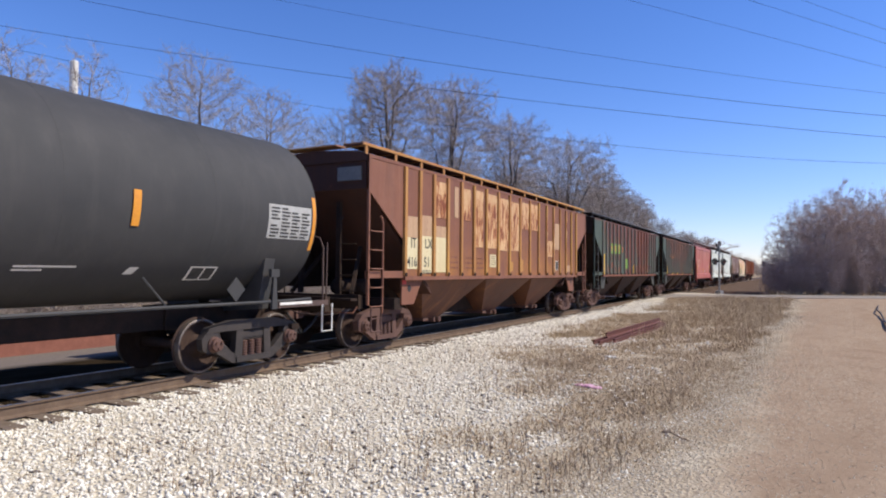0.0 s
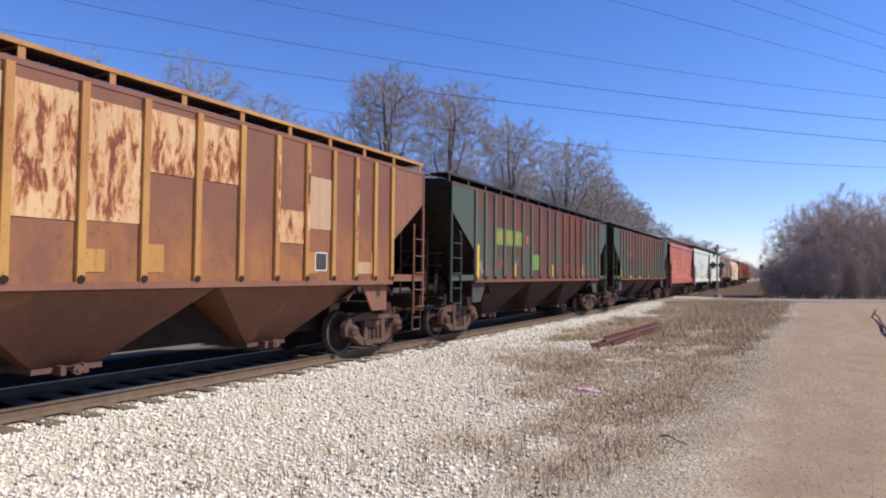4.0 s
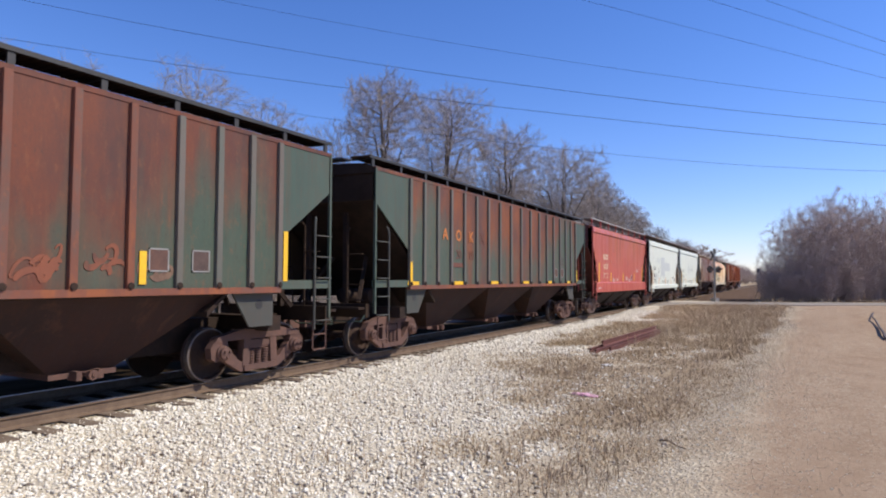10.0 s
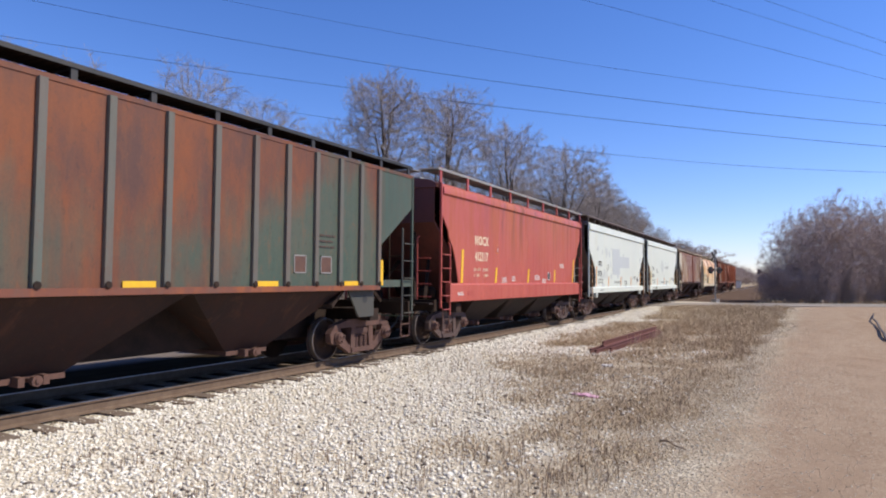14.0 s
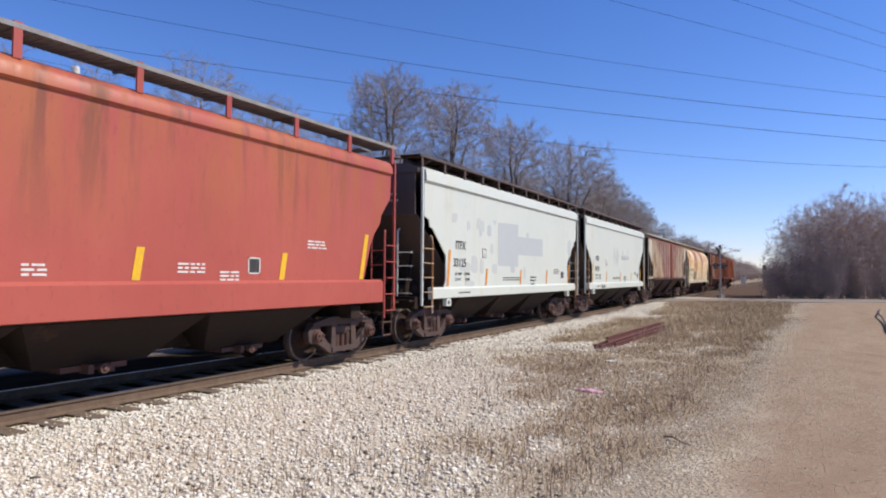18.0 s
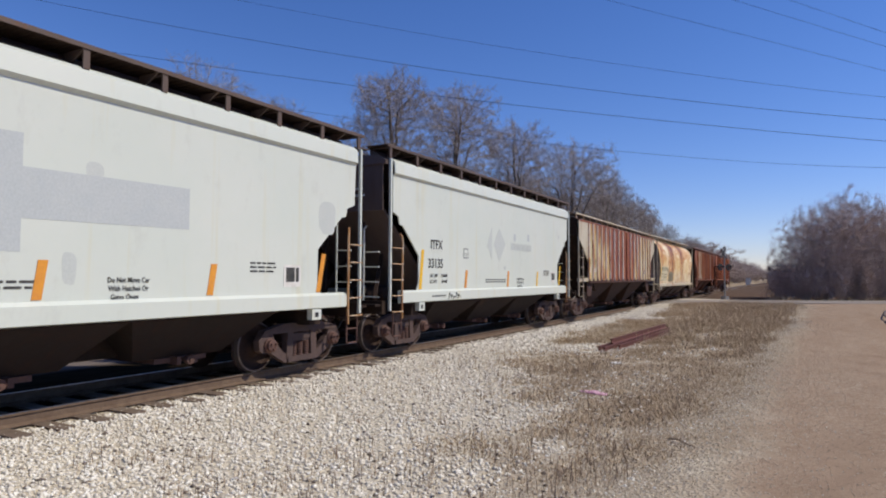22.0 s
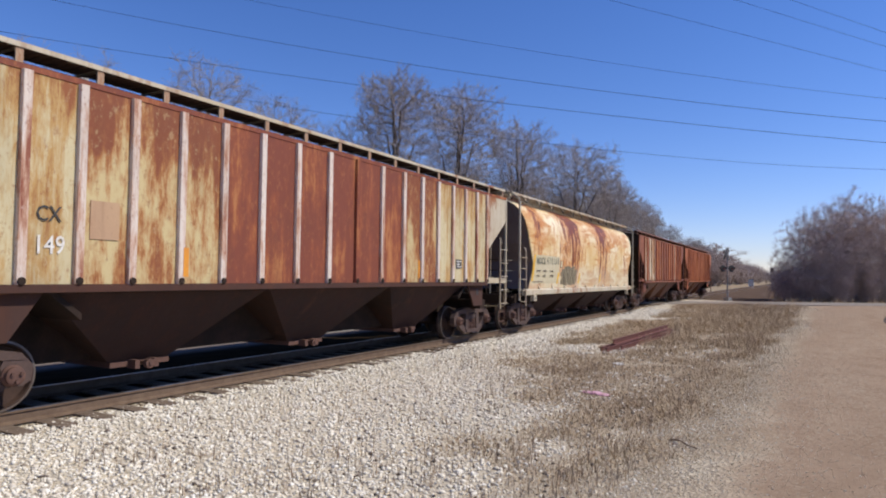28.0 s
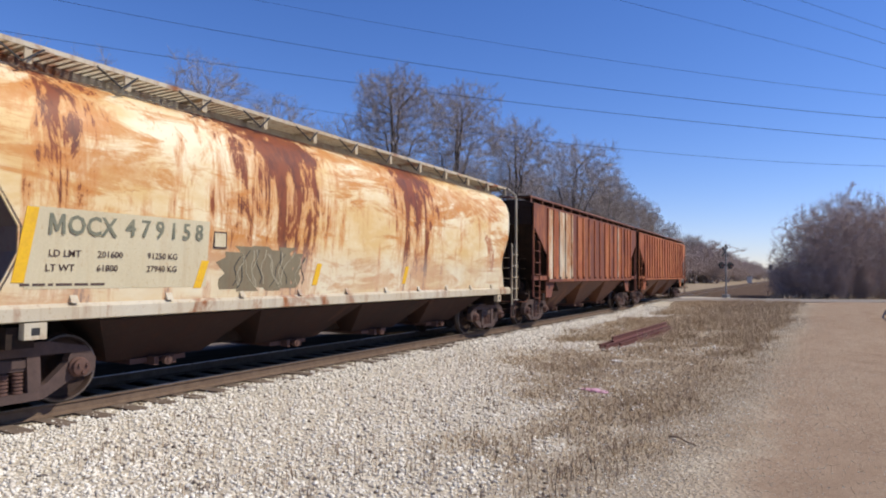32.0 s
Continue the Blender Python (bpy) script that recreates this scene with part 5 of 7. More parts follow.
for j, (y, w, z0, z1) in enumerate(((-3.75, 0.30, 1.50, 2.10), (-3.42, 0.26, 1.46, 2.20), (-3.10, 0.26, 1.52, 2.22), (-2.80, 0.24, 1.46, 2.16), (-2.52, 0.22, 1.50, 2.22), (-2.26, 0.16, 1.50, 2.12))):
    rows = []
    for k in range(8):
        z = z0 + (z1 - z0) * k / 7
        lean, pinch = 0.05 * math.sin(2.2 * k + j), w * (0.75 + 0.25 * math.sin(1.7 * k + 2 * j))
        x = side_x(z) + 0.003 + 0.0006 * j
        rows.append([(x, y - pinch + lean, z), (x, y + pinch + lean, z)])
    part("graffiti_letter", G().sheet(rows, (-0.008, 0, 0)), scrawl, car_h)
    for k in range(3):
        a, b = rs.uniform(-0.2, 0.2), rs.uniform(-0.25, 0.25)
        zz = [z0 + 0.06 + (z1 - z0 - 0.12) * q / 5 for q in range(6)]
        rows = [[(side_x(z) + 0.008, y + a + (b - a) * q / 5 + 0.05 * math.sin(1.5 * q + k) - 0.008, z), (side_x(z) + 0.008, y + a + (b - a) * q / 5 + 0.05 * math.sin(1.5 * q + k) + 0.012, z)] for q, z in enumerate(zz)]
        part("graffiti_stroke", G().sheet(rows, (-0.006, 0, 0)), scrawl_pale if k else M["stencil"], car_h)
for y in [-6.3 + 1.4 * j for j in range(10)]:
    part("sill_bracket", G().prism([(1.50, 1.37), (1.56, 1.37), (1.50, 1.47)], y - 0.05, y + 0.05, "y"), cream_end, car_h)
for j in range(13):
    y = -7.9 + 15.8 * j / 12
    part("board_strut", G().tube([(1.19, y, 4.575), (1.275, y - 0.3, 4.34), (1.19, y - 0.62, 4.575)], 0.016, 5), M["black"], car_h)

# the last two cars
orange_rust = streaky("orange_rust_paint", (0.44, 0.17, 0.065), (0.36, 0.11, 0.045), (0.23, 0.07, 0.035), 71.0, 0.7, 0.5, run=4.0)
dark_rust = streaky("dark_rust_paint", (0.36, 0.13, 0.05), (0.23, 0.08, 0.045), (0.16, 0.06, 0.042), 72.0, 0.8, 0.6)
pale_streak = streaky("pale_streak_paint", (0.60, 0.52, 0.38), (0.45, 0.22, 0.09), (0.27, 0.09, 0.04), 73.0, 0.5, 0.5)
i_kinds = {"p": pale_streak, "d": dark_rust, "o": orange_rust}
car_i = ribbed_hopper("rust-red ribbed covered hopper with pale streaks", 143.55, 16.0, lambda i: i_kinds["poppdoddddodoodoo"[i]], lambda i: pale_streak if i in (2, 3, 4, 13) else orange_rust, dark_rust, brown_bay, brown_end)
car_j = ribbed_hopper("orange-rust ribbed covered hopper, last of the train", 160.4, 17.1, orange_rust, orange_rust, orange_rust, brown_bay, brown_end)
CARS += [car_i, car_j]

# ---- tank car ahead of the hoppers ----
tm = Nodes("tank_black_paint", 0.7, 0.0, 0.22)
tc = tm.mix(tm.ramp(tm.noise((0.6, 0.5, 0.6), 5), 0.35, 0.65), (0.043, 0.043, 0.044), (0.057, 0.055, 0.055))
tc = tm.mix(tm.mul(tm.ramp(tm.noise((4, 4, 0.3), 5, 0.7), 0.5, 0.75), 0.3), tc, (0.085, 0.078, 0.076))
tm.colour(tc).bump(tm.noise((1.0, 1.0, 1.0), 3), 0.15, 0.03)
tm.rough(tm.noise((3, 3, 0.6), 5), 0.6, 0.8)
tank_paint = tm.mat
tank = thing("tank_car", "dull black tank car with white stencils and orange reflectors", "railway car", "cars of the train")
TL, TR, TZ = 8.3, 1.58, 2.768
tank.location = (0, 9.5 - TL, 0)


def round_tank(y0, y1, r, n=64):
    g = G().lathe([(y0, r), (y1, r)], n)
    g.v = [(y, x, z + TZ) for x, y, z in g.v]
    return g


prof = [(TL + 0.44, 0.02), (TL + 0.43, 0.4), (TL + 0.37, 0.8), (TL + 0.25, 1.2), (TL + 0.12, 1.44), (TL, TR), (-TL, TR), (-TL - 0.25, 1.2), (-TL - 0.42, 0.4), (-TL - 0.43, 0.02)]
g = G().lathe(prof, 64)
g.v = [(y, x, z + TZ) for x, y, z in g.v]
part("tank_shell", g, tank_paint, tank, smooth=True)
for y in (TL, TL - 2.4, TL - 4.8, TL - 7.2, TL - 9.6):
    part("weld_seam", round_tank(y - 0.012, y + 0.012, TR + 0.0012), tank_paint, tank)


def on_tank(y0, y1, a0, a1, mat, name, lean=0.0, out=0.004, label=""):
    """A thin marking on the tank's round side; angles in degrees up from its widest line."""
    rows = []
    for k in range(7):
        a = radians(a0 + (a1 - a0) * k / 6)
        rows.append([((TR + out) * math.cos(a), y0 + lean * k / 6, TZ + (TR + out) * math.sin(a)), ((TR + out) * math.cos(a), y1 + lean * k / 6, TZ + (TR + out) * math.sin(a))])
    return part(name, G().sheet(rows, (-0.008, 0, 0)), mat, tank, label)


oy = tank.location.y
on_tank(8.25 - oy, 9.36 - oy, -17, 5, plain("grimy_white", (0.42, 0.42, 0.40), (0.33, 0.32, 0.30), 7, 0.7), "data_panel", label="white stencilled data panel")
for k in range(9):
    for j in range(4):
        if (k, j) not in ((8, 2), (8, 3), (4, 0)):
            on_tank(8.31 - oy + 0.26 * j, 8.31 - oy + 0.26 * j + (0.21 if (k + j) % 3 else 0.15), -16 + 2.25 * k, -14.8 + 2.25 * k, M["stencil"], "data_strip", out=0.008)
on_tank(9.40 - oy, 9.49 - oy, -24, 13, M["orange"], "reflector", 0.0, 0.007)
on_tank(5.64 - oy, 5.76 - oy, -15.3, 3, M["orange"], "reflector", 0.0, 0.02)
on_tank(6.91 - oy, 7.45 - oy, -49, -38, M["white"], "warning_frame")
on_tank(6.95 - oy, 7.18 - oy, -48, -39, M["stencil"], "warning_field", out=0.007)
on_tank(7.21 - oy, 7.41 - oy, -48, -39, M["stencil"], "warning_field", out=0.007)
on_tank(5.80 - oy, 5.95 - oy, -44, -39, M["white"], "placard", 0.06)
for k in range(2):
    on_tank(4.30 - oy, 5.08 - oy - 0.42 * k, -39.5 - 2.2 * k, -38.4 - 2.2 * k, M["white"], "stencil_strip")
part("hazard_placard", G().prism([(7.62 - oy, 1.41), (7.82 - oy, 1.62), (8.02 - oy, 1.41), (7.82 - oy, 1.20)], 1.26, 1.28), tank_paint, tank, "dark diamond placard holder")
part("side_pipe", G().tube([(1.42, -TL, 1.18), (1.42, TL - 0.9, 1.18), (1.42, TL + 0.05, 1.20)], 0.03, 6), tank_paint, tank)
part("pipe_strut", G().tube([(1.42, 6.35 - oy, 1.18), (1.26, 6.05 - oy, 1.62)], 0.02, 5), tank_paint, tank)
for x in (-1, 1):
    part("saddle", G().prism([(x * 0.35, 0.98), (x * 1.2, 1.05), (x * 1.36, 1.95), (x * 0.9, 1.4), (x * 0.3, 1.2)], TL - 1.1, TL - 0.85, "y"), tank_paint, tank)
part("jacking_post", G().prism([(TL - 1.02, 1.05), (TL - 0.88, 1.05), (TL - 0.92, 1.62), (TL - 0.99, 1.62)], 1.42, 1.47).box(1.41, 1.48, TL - 1.06, TL - 0.86, 1.62, 1.76), tank_paint, tank)
part("stub_sill", G().box(-0.3, 0.3, TL - 2.3, TL + 0.7, 0.72, 1.12), M["under"], tank)
part("end_deck", G().box(-1.45, 1.45, TL + 0.1, TL + 0.5, 1.08, 1.13).box(1.36, 1.46, TL - 0.85, TL + 0.55, 1.06, 1.16), M["truck"], tank)
part("deck_edge", G().box(1.461, 1.471, TL - 0.82, TL + 0.05, 1.11, 1.16), M["white"], tank, "white edge strip")
part("handrail", G().tube([(1.42, TL + 0.42, 1.12), (1.42, TL + 0.42, 2.2), (1.38, TL + 0.36, 2.38), (1.2, TL + 0.3, 2.44), (0.2, TL + 0.5, 2.44)], 0.02, 6), M["truck"], tank, smooth=True)
part("grab_iron", G().tube([(1.44, TL + 0.5, 1.1), (1.44, TL + 0.52, 2.3)], 0.016, 5), M["truck"], tank)
part("end_step", G().tube([(1.45, TL + 0.38, 1.08), (1.45, TL + 0.38, 0.55), (1.45, TL + 0.68, 0.55), (1.45, TL + 0.68, 1.08)], 0.022, 5), M["white"], tank, "white bent step")
part("top_platform", G().box(-0.9, 0.9, -1.5, 1.5, TZ + TR + 0.005, TZ + TR + 0.06), M["truck"], tank)
part("brake_beam", G().box(-1.2, 1.2, TL - 0.2, TL, 0.62, 0.72), M["under"], tank)
underframe(tank, TL + 0.45, M["truck"], 0.55)
for s in (-1, 1):
    truck(tank, s * (TL - 1.1), "truck_black")
CARS.append(tank)


# ---- ground ----
def smoothstep(a, b, x):
    u = np.clip((x - a) / (b - a), 0, 1)
    return u * u * (3 - 2 * u)


def ground_z(x, y):
    x, y = np.asarray(x, float), np.asarray(y, float)
    z = -0.20 - 0.06 * smoothstep(1.3, 3.2, np.abs(x)) - 0.15 * smoothstep(-2.5, -5.0, x)
    rise = smoothstep(36, 44, y) * (1 - smoothstep(58, 66, y))
    z = z + rise * (-0.05 - z)
    return z + 0.025 * np.sin(x * 0.7 + 1.3) * np.sin(y * 0.33) * smoothstep(2.5, 5, x)


def grid_object(name, xs, ys, mat, kind="structure", label=""):
    X, Y = np.meshgrid(xs, ys)
    Z = ground_z(X, Y)
    v = np.stack([X, Y, Z], -1).reshape(-1, 3)
    a, b = len(ys), len(xs)
    i = (np.arange(a - 1)[:, None] * b + np.arange(b - 1)[None]).ravel()
    f = np.stack([i, i + 1, i + b + 1, i + b], -1)
    me = bpy.data.meshes.new(name)
    me.from_pydata(v.tolist(), [], f.tolist())
    me.materials.append(mat)
    for p in me.polygons:
        p.use_smooth = True
    return tagged(new(name, me), label, "", "", kind)


gm = Nodes("ground_mix", 1.0, 0, 0.0)
pos = gm.n("SeparateXYZ")
gm.link(gm.co(), pos.inputs[0])
PX, PY = pos.outputs[0], pos.outputs[1]


def madd(m, a, b, op="ADD"):
    n = m.n("Math")
    n.operation = op
    for s, v in zip(n.inputs, (a, b)):
        if isinstance(v, (int, float)):
            s.default_value = v
        else:
            m.link(v, s)
    return n.outputs[0]


vor = gm.n("TexVoronoi", Scale=22.0)
gm.link(gm.co(), vor.inputs["Vector"])
stone = gm.mix(gm.ramp(vor.outputs["Color"], 0.1, 0.9), (0.50, 0.42, 0.30), (0.78, 0.69, 0.53))
# crevice shade between stones, put into the colour at cell rims
stone = gm.mix(gm.ramp(vor.outputs["Distance"], 0.25, 0.75), stone, (0.44, 0.39, 0.31))
soil_n = gm.noise((1.6, 1.2, 1), 6, 0.7)
fine = gm.noise((45, 45, 45), 4, 0.75)
sand = gm.mix(gm.ramp(soil_n, 0.3, 0.7), (0.285, 0.198, 0.135), (0.385, 0.28, 0.195))
sand = gm.mix(gm.mul(gm.ramp(fine, 0.45, 0.75), 0.75), sand, (0.185, 0.13, 0.085))
chips = gm.n("TexVoronoi", Scale=34.0)
gm.link(gm.co(), chips.inputs["Vector"])
sand = gm.mix(gm.mul(gm.ramp(chips.outputs["Color"], 0.62, 0.80), gm.ramp(gm.noise((0.9, 0.18, 1), 4, 0.6, (5, 5, 0)), 0.35, 0.65)), sand, (0.47, 0.39, 0.285))
grass = gm.mix(gm.ramp(gm.noise((6, 6, 6), 5, 0.75), 0.35, 0.7), (0.29, 0.222, 0.15), (0.43, 0.345, 0.245))
grass = gm.mix(gm.ramp(fine, 0.52, 0.75), grass, (0.20, 0.15, 0.105))
wob = gm.noise((0.5, 0.35, 1), 5, 0.65, (3, 1, 0))
# stone by the track, then dry grass, then the dirt road, which bears slightly away from the track
edge = madd(gm, madd(gm, PX, gm.mul(PY, -0.034)), gm.mul(madd(gm, wob, -0.5), 2.0))
to_road = gm.ramp(edge, 8.35, 8.95)
verge = madd(gm, PX, gm.mul(madd(gm, wob, -0.5), 5.0))
verge = madd(gm, verge, gm.mul(gm.ramp(PY, 9.0, 14.0), 2.4))
turf = gm.mul(gm.ramp(verge, 6.0, 7.8), gm.ramp(gm.noise((1.1, 0.8, 1), 5, 0.7, (9, 2, 0)), 0.26, 0.50))
near_y = gm.ramp(PY, 1.0, 9.0)
col = gm.mix(gm.mul(turf, near_y), stone, grass)
col = gm.mix(to_road, col, sand)
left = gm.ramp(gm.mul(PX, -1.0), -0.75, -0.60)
farleft = gm.ramp(gm.mul(PX, -1.0), 7.0, 9.0)
lot = gm.ramp(gm.mul(PX, -1.0), 4.6, 5.4)
# dark colour from the rails leftwards stands in for the train's shadow
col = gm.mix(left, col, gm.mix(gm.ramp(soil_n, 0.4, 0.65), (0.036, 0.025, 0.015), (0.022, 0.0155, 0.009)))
# paler ground again past the reach of that shadow
col = gm.mix(lot, col, gm.mix(gm.ramp(fine, 0.4, 0.7), (0.20, 0.165, 0.14), (0.14, 0.115, 0.10)))
col = gm.mix(farleft, col, grass)
far = gm.ramp(PY, 60, 66)
bed = gm.ramp(madd(gm, madd(gm, PX, -2.0), 0.0, "ABSOLUTE"), 5.6, 4.8)
col = gm.mix(far, col, gm.mix(bed, grass, gm.mix(gm.ramp(soil_n, 0.35, 0.65), (0.10, 0.068, 0.05), (0.15, 0.105, 0.08))))
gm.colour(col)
relief = gm.mix(to_road, vor.outputs["Distance"], gm.mul(fine, 0.5))
gm.bump(relief, 0.8, 0.03)
M["ground"] = gm.mat

xs = np.unique(np.concatenate([np.linspace(-1500, -40, 12), np.linspace(-40, -4, 19), np.linspace(-4, 20, 97), np.linspace(20, 60, 14), np.linspace(60, 1500, 12)]))
ys = np.unique(np.concatenate([np.linspace(-400, -10, 10), np.linspace(-10, 34, 120), np.linspace(34, 90, 60), np.linspace(90, 300, 30), np.linspace(300, 2500, 12)]))
grid_object("ground", xs, ys, M["ground"], label="white crushed stone, dry grass and a dirt track")


def rail_g(x, y0, y1):
    prof = [(x - 0.07, -0.17), (x + 0.07, -0.17), (x + 0.07, -0.155), (x + 0.012, -0.13), (x + 0.012, -0.04), (x + 0.036, -0.028), (x + 0.036, -0.004),
            (x - 0.036, -0.004), (x - 0.036, -0.028), (x - 0.012, -0.04), (x - 0.012, -0.13), (x - 0.07, -0.155)]
    return G().prism(prof, y0, y1, "y")


track = thing("railway_track", "straight single railway track on wooden ties", "railway track", kind="structure")
for x in (-0.753, 0.753):
    part("rail", rail_g(x, -60, 700), M["rail"], track, "brown rusty steel rail")
    part("rail_head", G().box(x - 0.030, x + 0.030, -60, 700, -0.0045, 0.0), M["rail_head"], track, "polished running surface of the rail")
for k in range(150):
    y = -4 + 0.52 * k
    random.seed(900 + k)
    o, r = random.uniform(-0.07, 0.07), random.uniform(-0.012, 0.012)
    g = G().box(-1.3 + o, 1.34 + o, y - 0.115, y + 0.115, -0.34, -0.172 + r)
    part("tie", g, M["tie"], track)


# ---- loose stone, grass ----
def raw_object(name, v, f, mat, label, category="", kind="stuff"):
    me = bpy.data.meshes.new(name)
    me.vertices.add(len(v))
    me.vertices.foreach_set("co", np.asarray(v, np.float32).ravel())
    f = np.asarray(f, np.int32)
    n = f.shape[1]
    me.loops.add(f.size)
    me.loops.foreach_set("vertex_index", f.ravel())
    me.polygons.add(len(f))
    me.polygons.foreach_set("loop_start", np.arange(0, f.size, n, dtype=np.int32))
    me.polygons.foreach_set("loop_total", np.full(len(f), n, np.int32))
    me.update(calc_edges=True)
    me.materials.append(mat)
    return tagged(new(name, me), label, category, "", kind)


def island(name, a, b, c, rough=0.9, mid=0.5):
    """A material whose colour changes from piece to piece of one mesh."""
    m = Nodes(name, rough, 0, 0.1)
    r = m.n("NewGeometry").outputs["Random Per Island"]
    col = m.mix(m.ramp(r, 0.0, mid), a, b)
    col = m.mix(m.ramp(r, mid + 0.1, 1.0), col, c)
    fine = m.noise((60, 60, 60), 3, 0.7)
    col = m.mix(m.mul(m.ramp(fine, 0.4, 0.8), 0.3), col, tuple(x * 0.5 for x in a))
    m.colour(col).bump(fine, 0.3, 0.005)
    return m.mat


rng = np.random.default_rng(4)
OCT = np.array([(1, 0, 0), (0, 1, 0), (-1, 0, 0), (0, -1, 0), (0, 0, 1), (0, 0, -1)], float)
OCT_F = np.array([(0, 1, 4), (1, 2, 4), (2, 3, 4), (3, 0, 4), (1, 0, 5), (2, 1, 5), (3, 2, 5), (0, 3, 5)])


def scatter_stones(name, x, y, size, mat, label, lift=0.25):
    n = len(x)
    v = OCT[None] * rng.uniform(0.6, 1.25, (n, 6, 1)) + rng.normal(0, 0.16, (n, 6, 3))
    v *= rng.uniform(0.7, 1.3, (n, 1, 3)) * np.array([1, 1, 0.75]) * size[:, None, None]
    a = rng.uniform(0, 2 * np.pi, n)
    c, s = np.cos(a)[:, None], np.sin(a)[:, None]
    v = np.stack([v[..., 0] * c - v[..., 1] * s, v[..., 0] * s + v[..., 1] * c, v[..., 2]], -1)
    v += np.stack([x, y, ground_z(x, y) + lift * size], -1)[:, None]
    f = (OCT_F[None] + 6 * np.arange(n)[:, None, None]).reshape(-1, 3)
    return raw_object(name, v.reshape(-1, 3), f, mat, label)


def patchy(x, y, sx, sy, seed):
    """Smooth random field between 0 and 1."""
    r = np.random.default_rng(seed)
    out = np.zeros(np.shape(x))
    for k in range(1, 5):
        for _ in range(5):
            a, p = r.uniform(0, 6.28, 2)
            fx, fy = np.cos(a) * 2.2**k / sx, np.sin(a) * 2.2**k / sy
            out = out + np.sin(x * fx + y * fy + p) / 1.6**k
    return 0.5 + 0.5 * np.tanh(out * 0.55)


def road_edge(y):
    return 8.4 + 0.034 * y - 0.22 * np.sin(y * 0.33)


def grassy(x, y):
    """How much dry grass grows at a place, 0 to 1: patches in the stone, a belt along the dirt track."""
    p = patchy(x, y, 4.0, 6.0, 3)
    q = patchy(x, y, 1.1, 1.7, 5)
    inner = np.interp(y, [4, 7, 10.3, 12, 13.5, 20, 40], [6.9, 6.2, 5.4, 4.4, 3.6, 3.1, 2.5])
    belt = smoothstep(-0.7, 1.1, x - inner + 1.5 * (p - 0.5) + 1.2 * (q - 0.5)) * smoothstep(4.2, 7.0, y)
    belt = belt * smoothstep(0.20, 0.58, 0.55 * p + 0.45 * q + 0.010 * np.clip(y - 12, 0, 20))
    gap = np.exp(-((x - 5.9) / 0.8)**2 - ((y - 15.6) / 1.2)**2) + np.exp(-((x - 4.6) / 0.8)**2 - ((y - 12.2) / 0.7)**2)
    return np.clip(belt - 0.6 * gap, 0, 1) * smoothstep(0.1, 0.9, road_edge(y) - x + 0.7 * (q - 0.5))


M["stone"] = island("limestone", (0.56, 0.49, 0.39), (0.76, 0.70, 0.585), (0.87, 0.83, 0.735))
M["stone_brown"] = island("rusty_stone", (0.15, 0.11, 0.08), (0.24, 0.18, 0.13), (0.42, 0.35, 0.26))
# oil stain, taken darker for the shade under the train
M["stone_oily_shaded"] = island("oily_shaded_stone", (0.022, 0.017, 0.013), (0.04, 0.031, 0.024), (0.12, 0.095, 0.075))
M["stone_dark"] = island("stained_stone", (0.10, 0.085, 0.075), (0.20, 0.16, 0.13), (0.30, 0.25, 0.19))
n = 105000
y = 1.0 + 40 * rng.random(n)**2.0
x = 1.0 + 8.2 * rng.random(n)**1.15
edge = np.clip((road_edge(y) + 0.15 - x) / 1.6, 0, 1)
keep = (rng.random(n) < np.clip(1.0 - 1.0 * grassy(x, y), 0.22, 1) * edge * np.where(y > 14, np.clip(1.6 - 0.25 * x, 0.15, 1), 1))
x = np.concatenate([x[keep], 1.0 + 7.2 * rng.random(26000)**1.15])
y = np.concatenate([y[keep], 1.25 - 10 * rng.random(26000)**2.0])
scatter_stones("crushed_stone", x, y, rng.gamma(5.0, 0.0044, len(x)).clip(0.009, 0.034) * (1 + 0.35 * (y > 16)) * np.where(x > road_edge(y) - 1.4, 0.6, 1.0), M["stone"], "white crushed limestone beside the track")
n = 2200
y, x = 1.5 + 24 * rng.random(n)**1.4, rng.uniform(1.2, 7.8, n)
scatter_stones("dark_stone", x, y, rng.uniform(0.015, 0.035, n), M["stone_dark"], "stray dark stones among the white ones")
n = 7000
y, x = -4 + 60 * rng.random(n), rng.uniform(0.85, 1.42, n)
inner = x < 1.18 + 0.08 * np.sin(3.1 * y) + rng.normal(0, 0.05, n)
scatter_stones("ballast", x[~inner], y[~inner], rng.uniform(0.014, 0.032, (~inner).sum()), M["stone"], "stone ballast at the ends of the ties", 0.2)
scatter_stones("dirty_ballast", x[inner], y[inner], rng.uniform(0.014, 0.03, inner.sum()), M["stone_brown"], "rust-stained ballast close to the rail", 0.1)
n = 3500
y, x = -4 + 60 * rng.random(n), rng.uniform(-1.5, 0.65, n)
scatter_stones("oily_shaded_ballast", x, y, rng.uniform(0.016, 0.034, n), M["stone_oily_shaded"], "oily ballast between the rails, coloured darker for the train's shade", 0.2)
n = 26000
y = 3.5 + 34 * rng.random(n)**1.7
x = road_edge(y) - 0.55 + 0.42 * rng.normal(0, 1, n)
scatter_stones("edge_gravel", x, y, rng.uniform(0.006, 0.015, n), island("yellow_gravel", (0.42, 0.34, 0.24), (0.58, 0.49, 0.36), (0.76, 0.69, 0.56)), "fine pale gravel along the edge of the dirt track", 0.3)
n = 30000
y = 3 + 45 * rng.random(n)**1.7
x = road_edge(y) + rng.gamma(1.0, 0.9, n) - 0.45
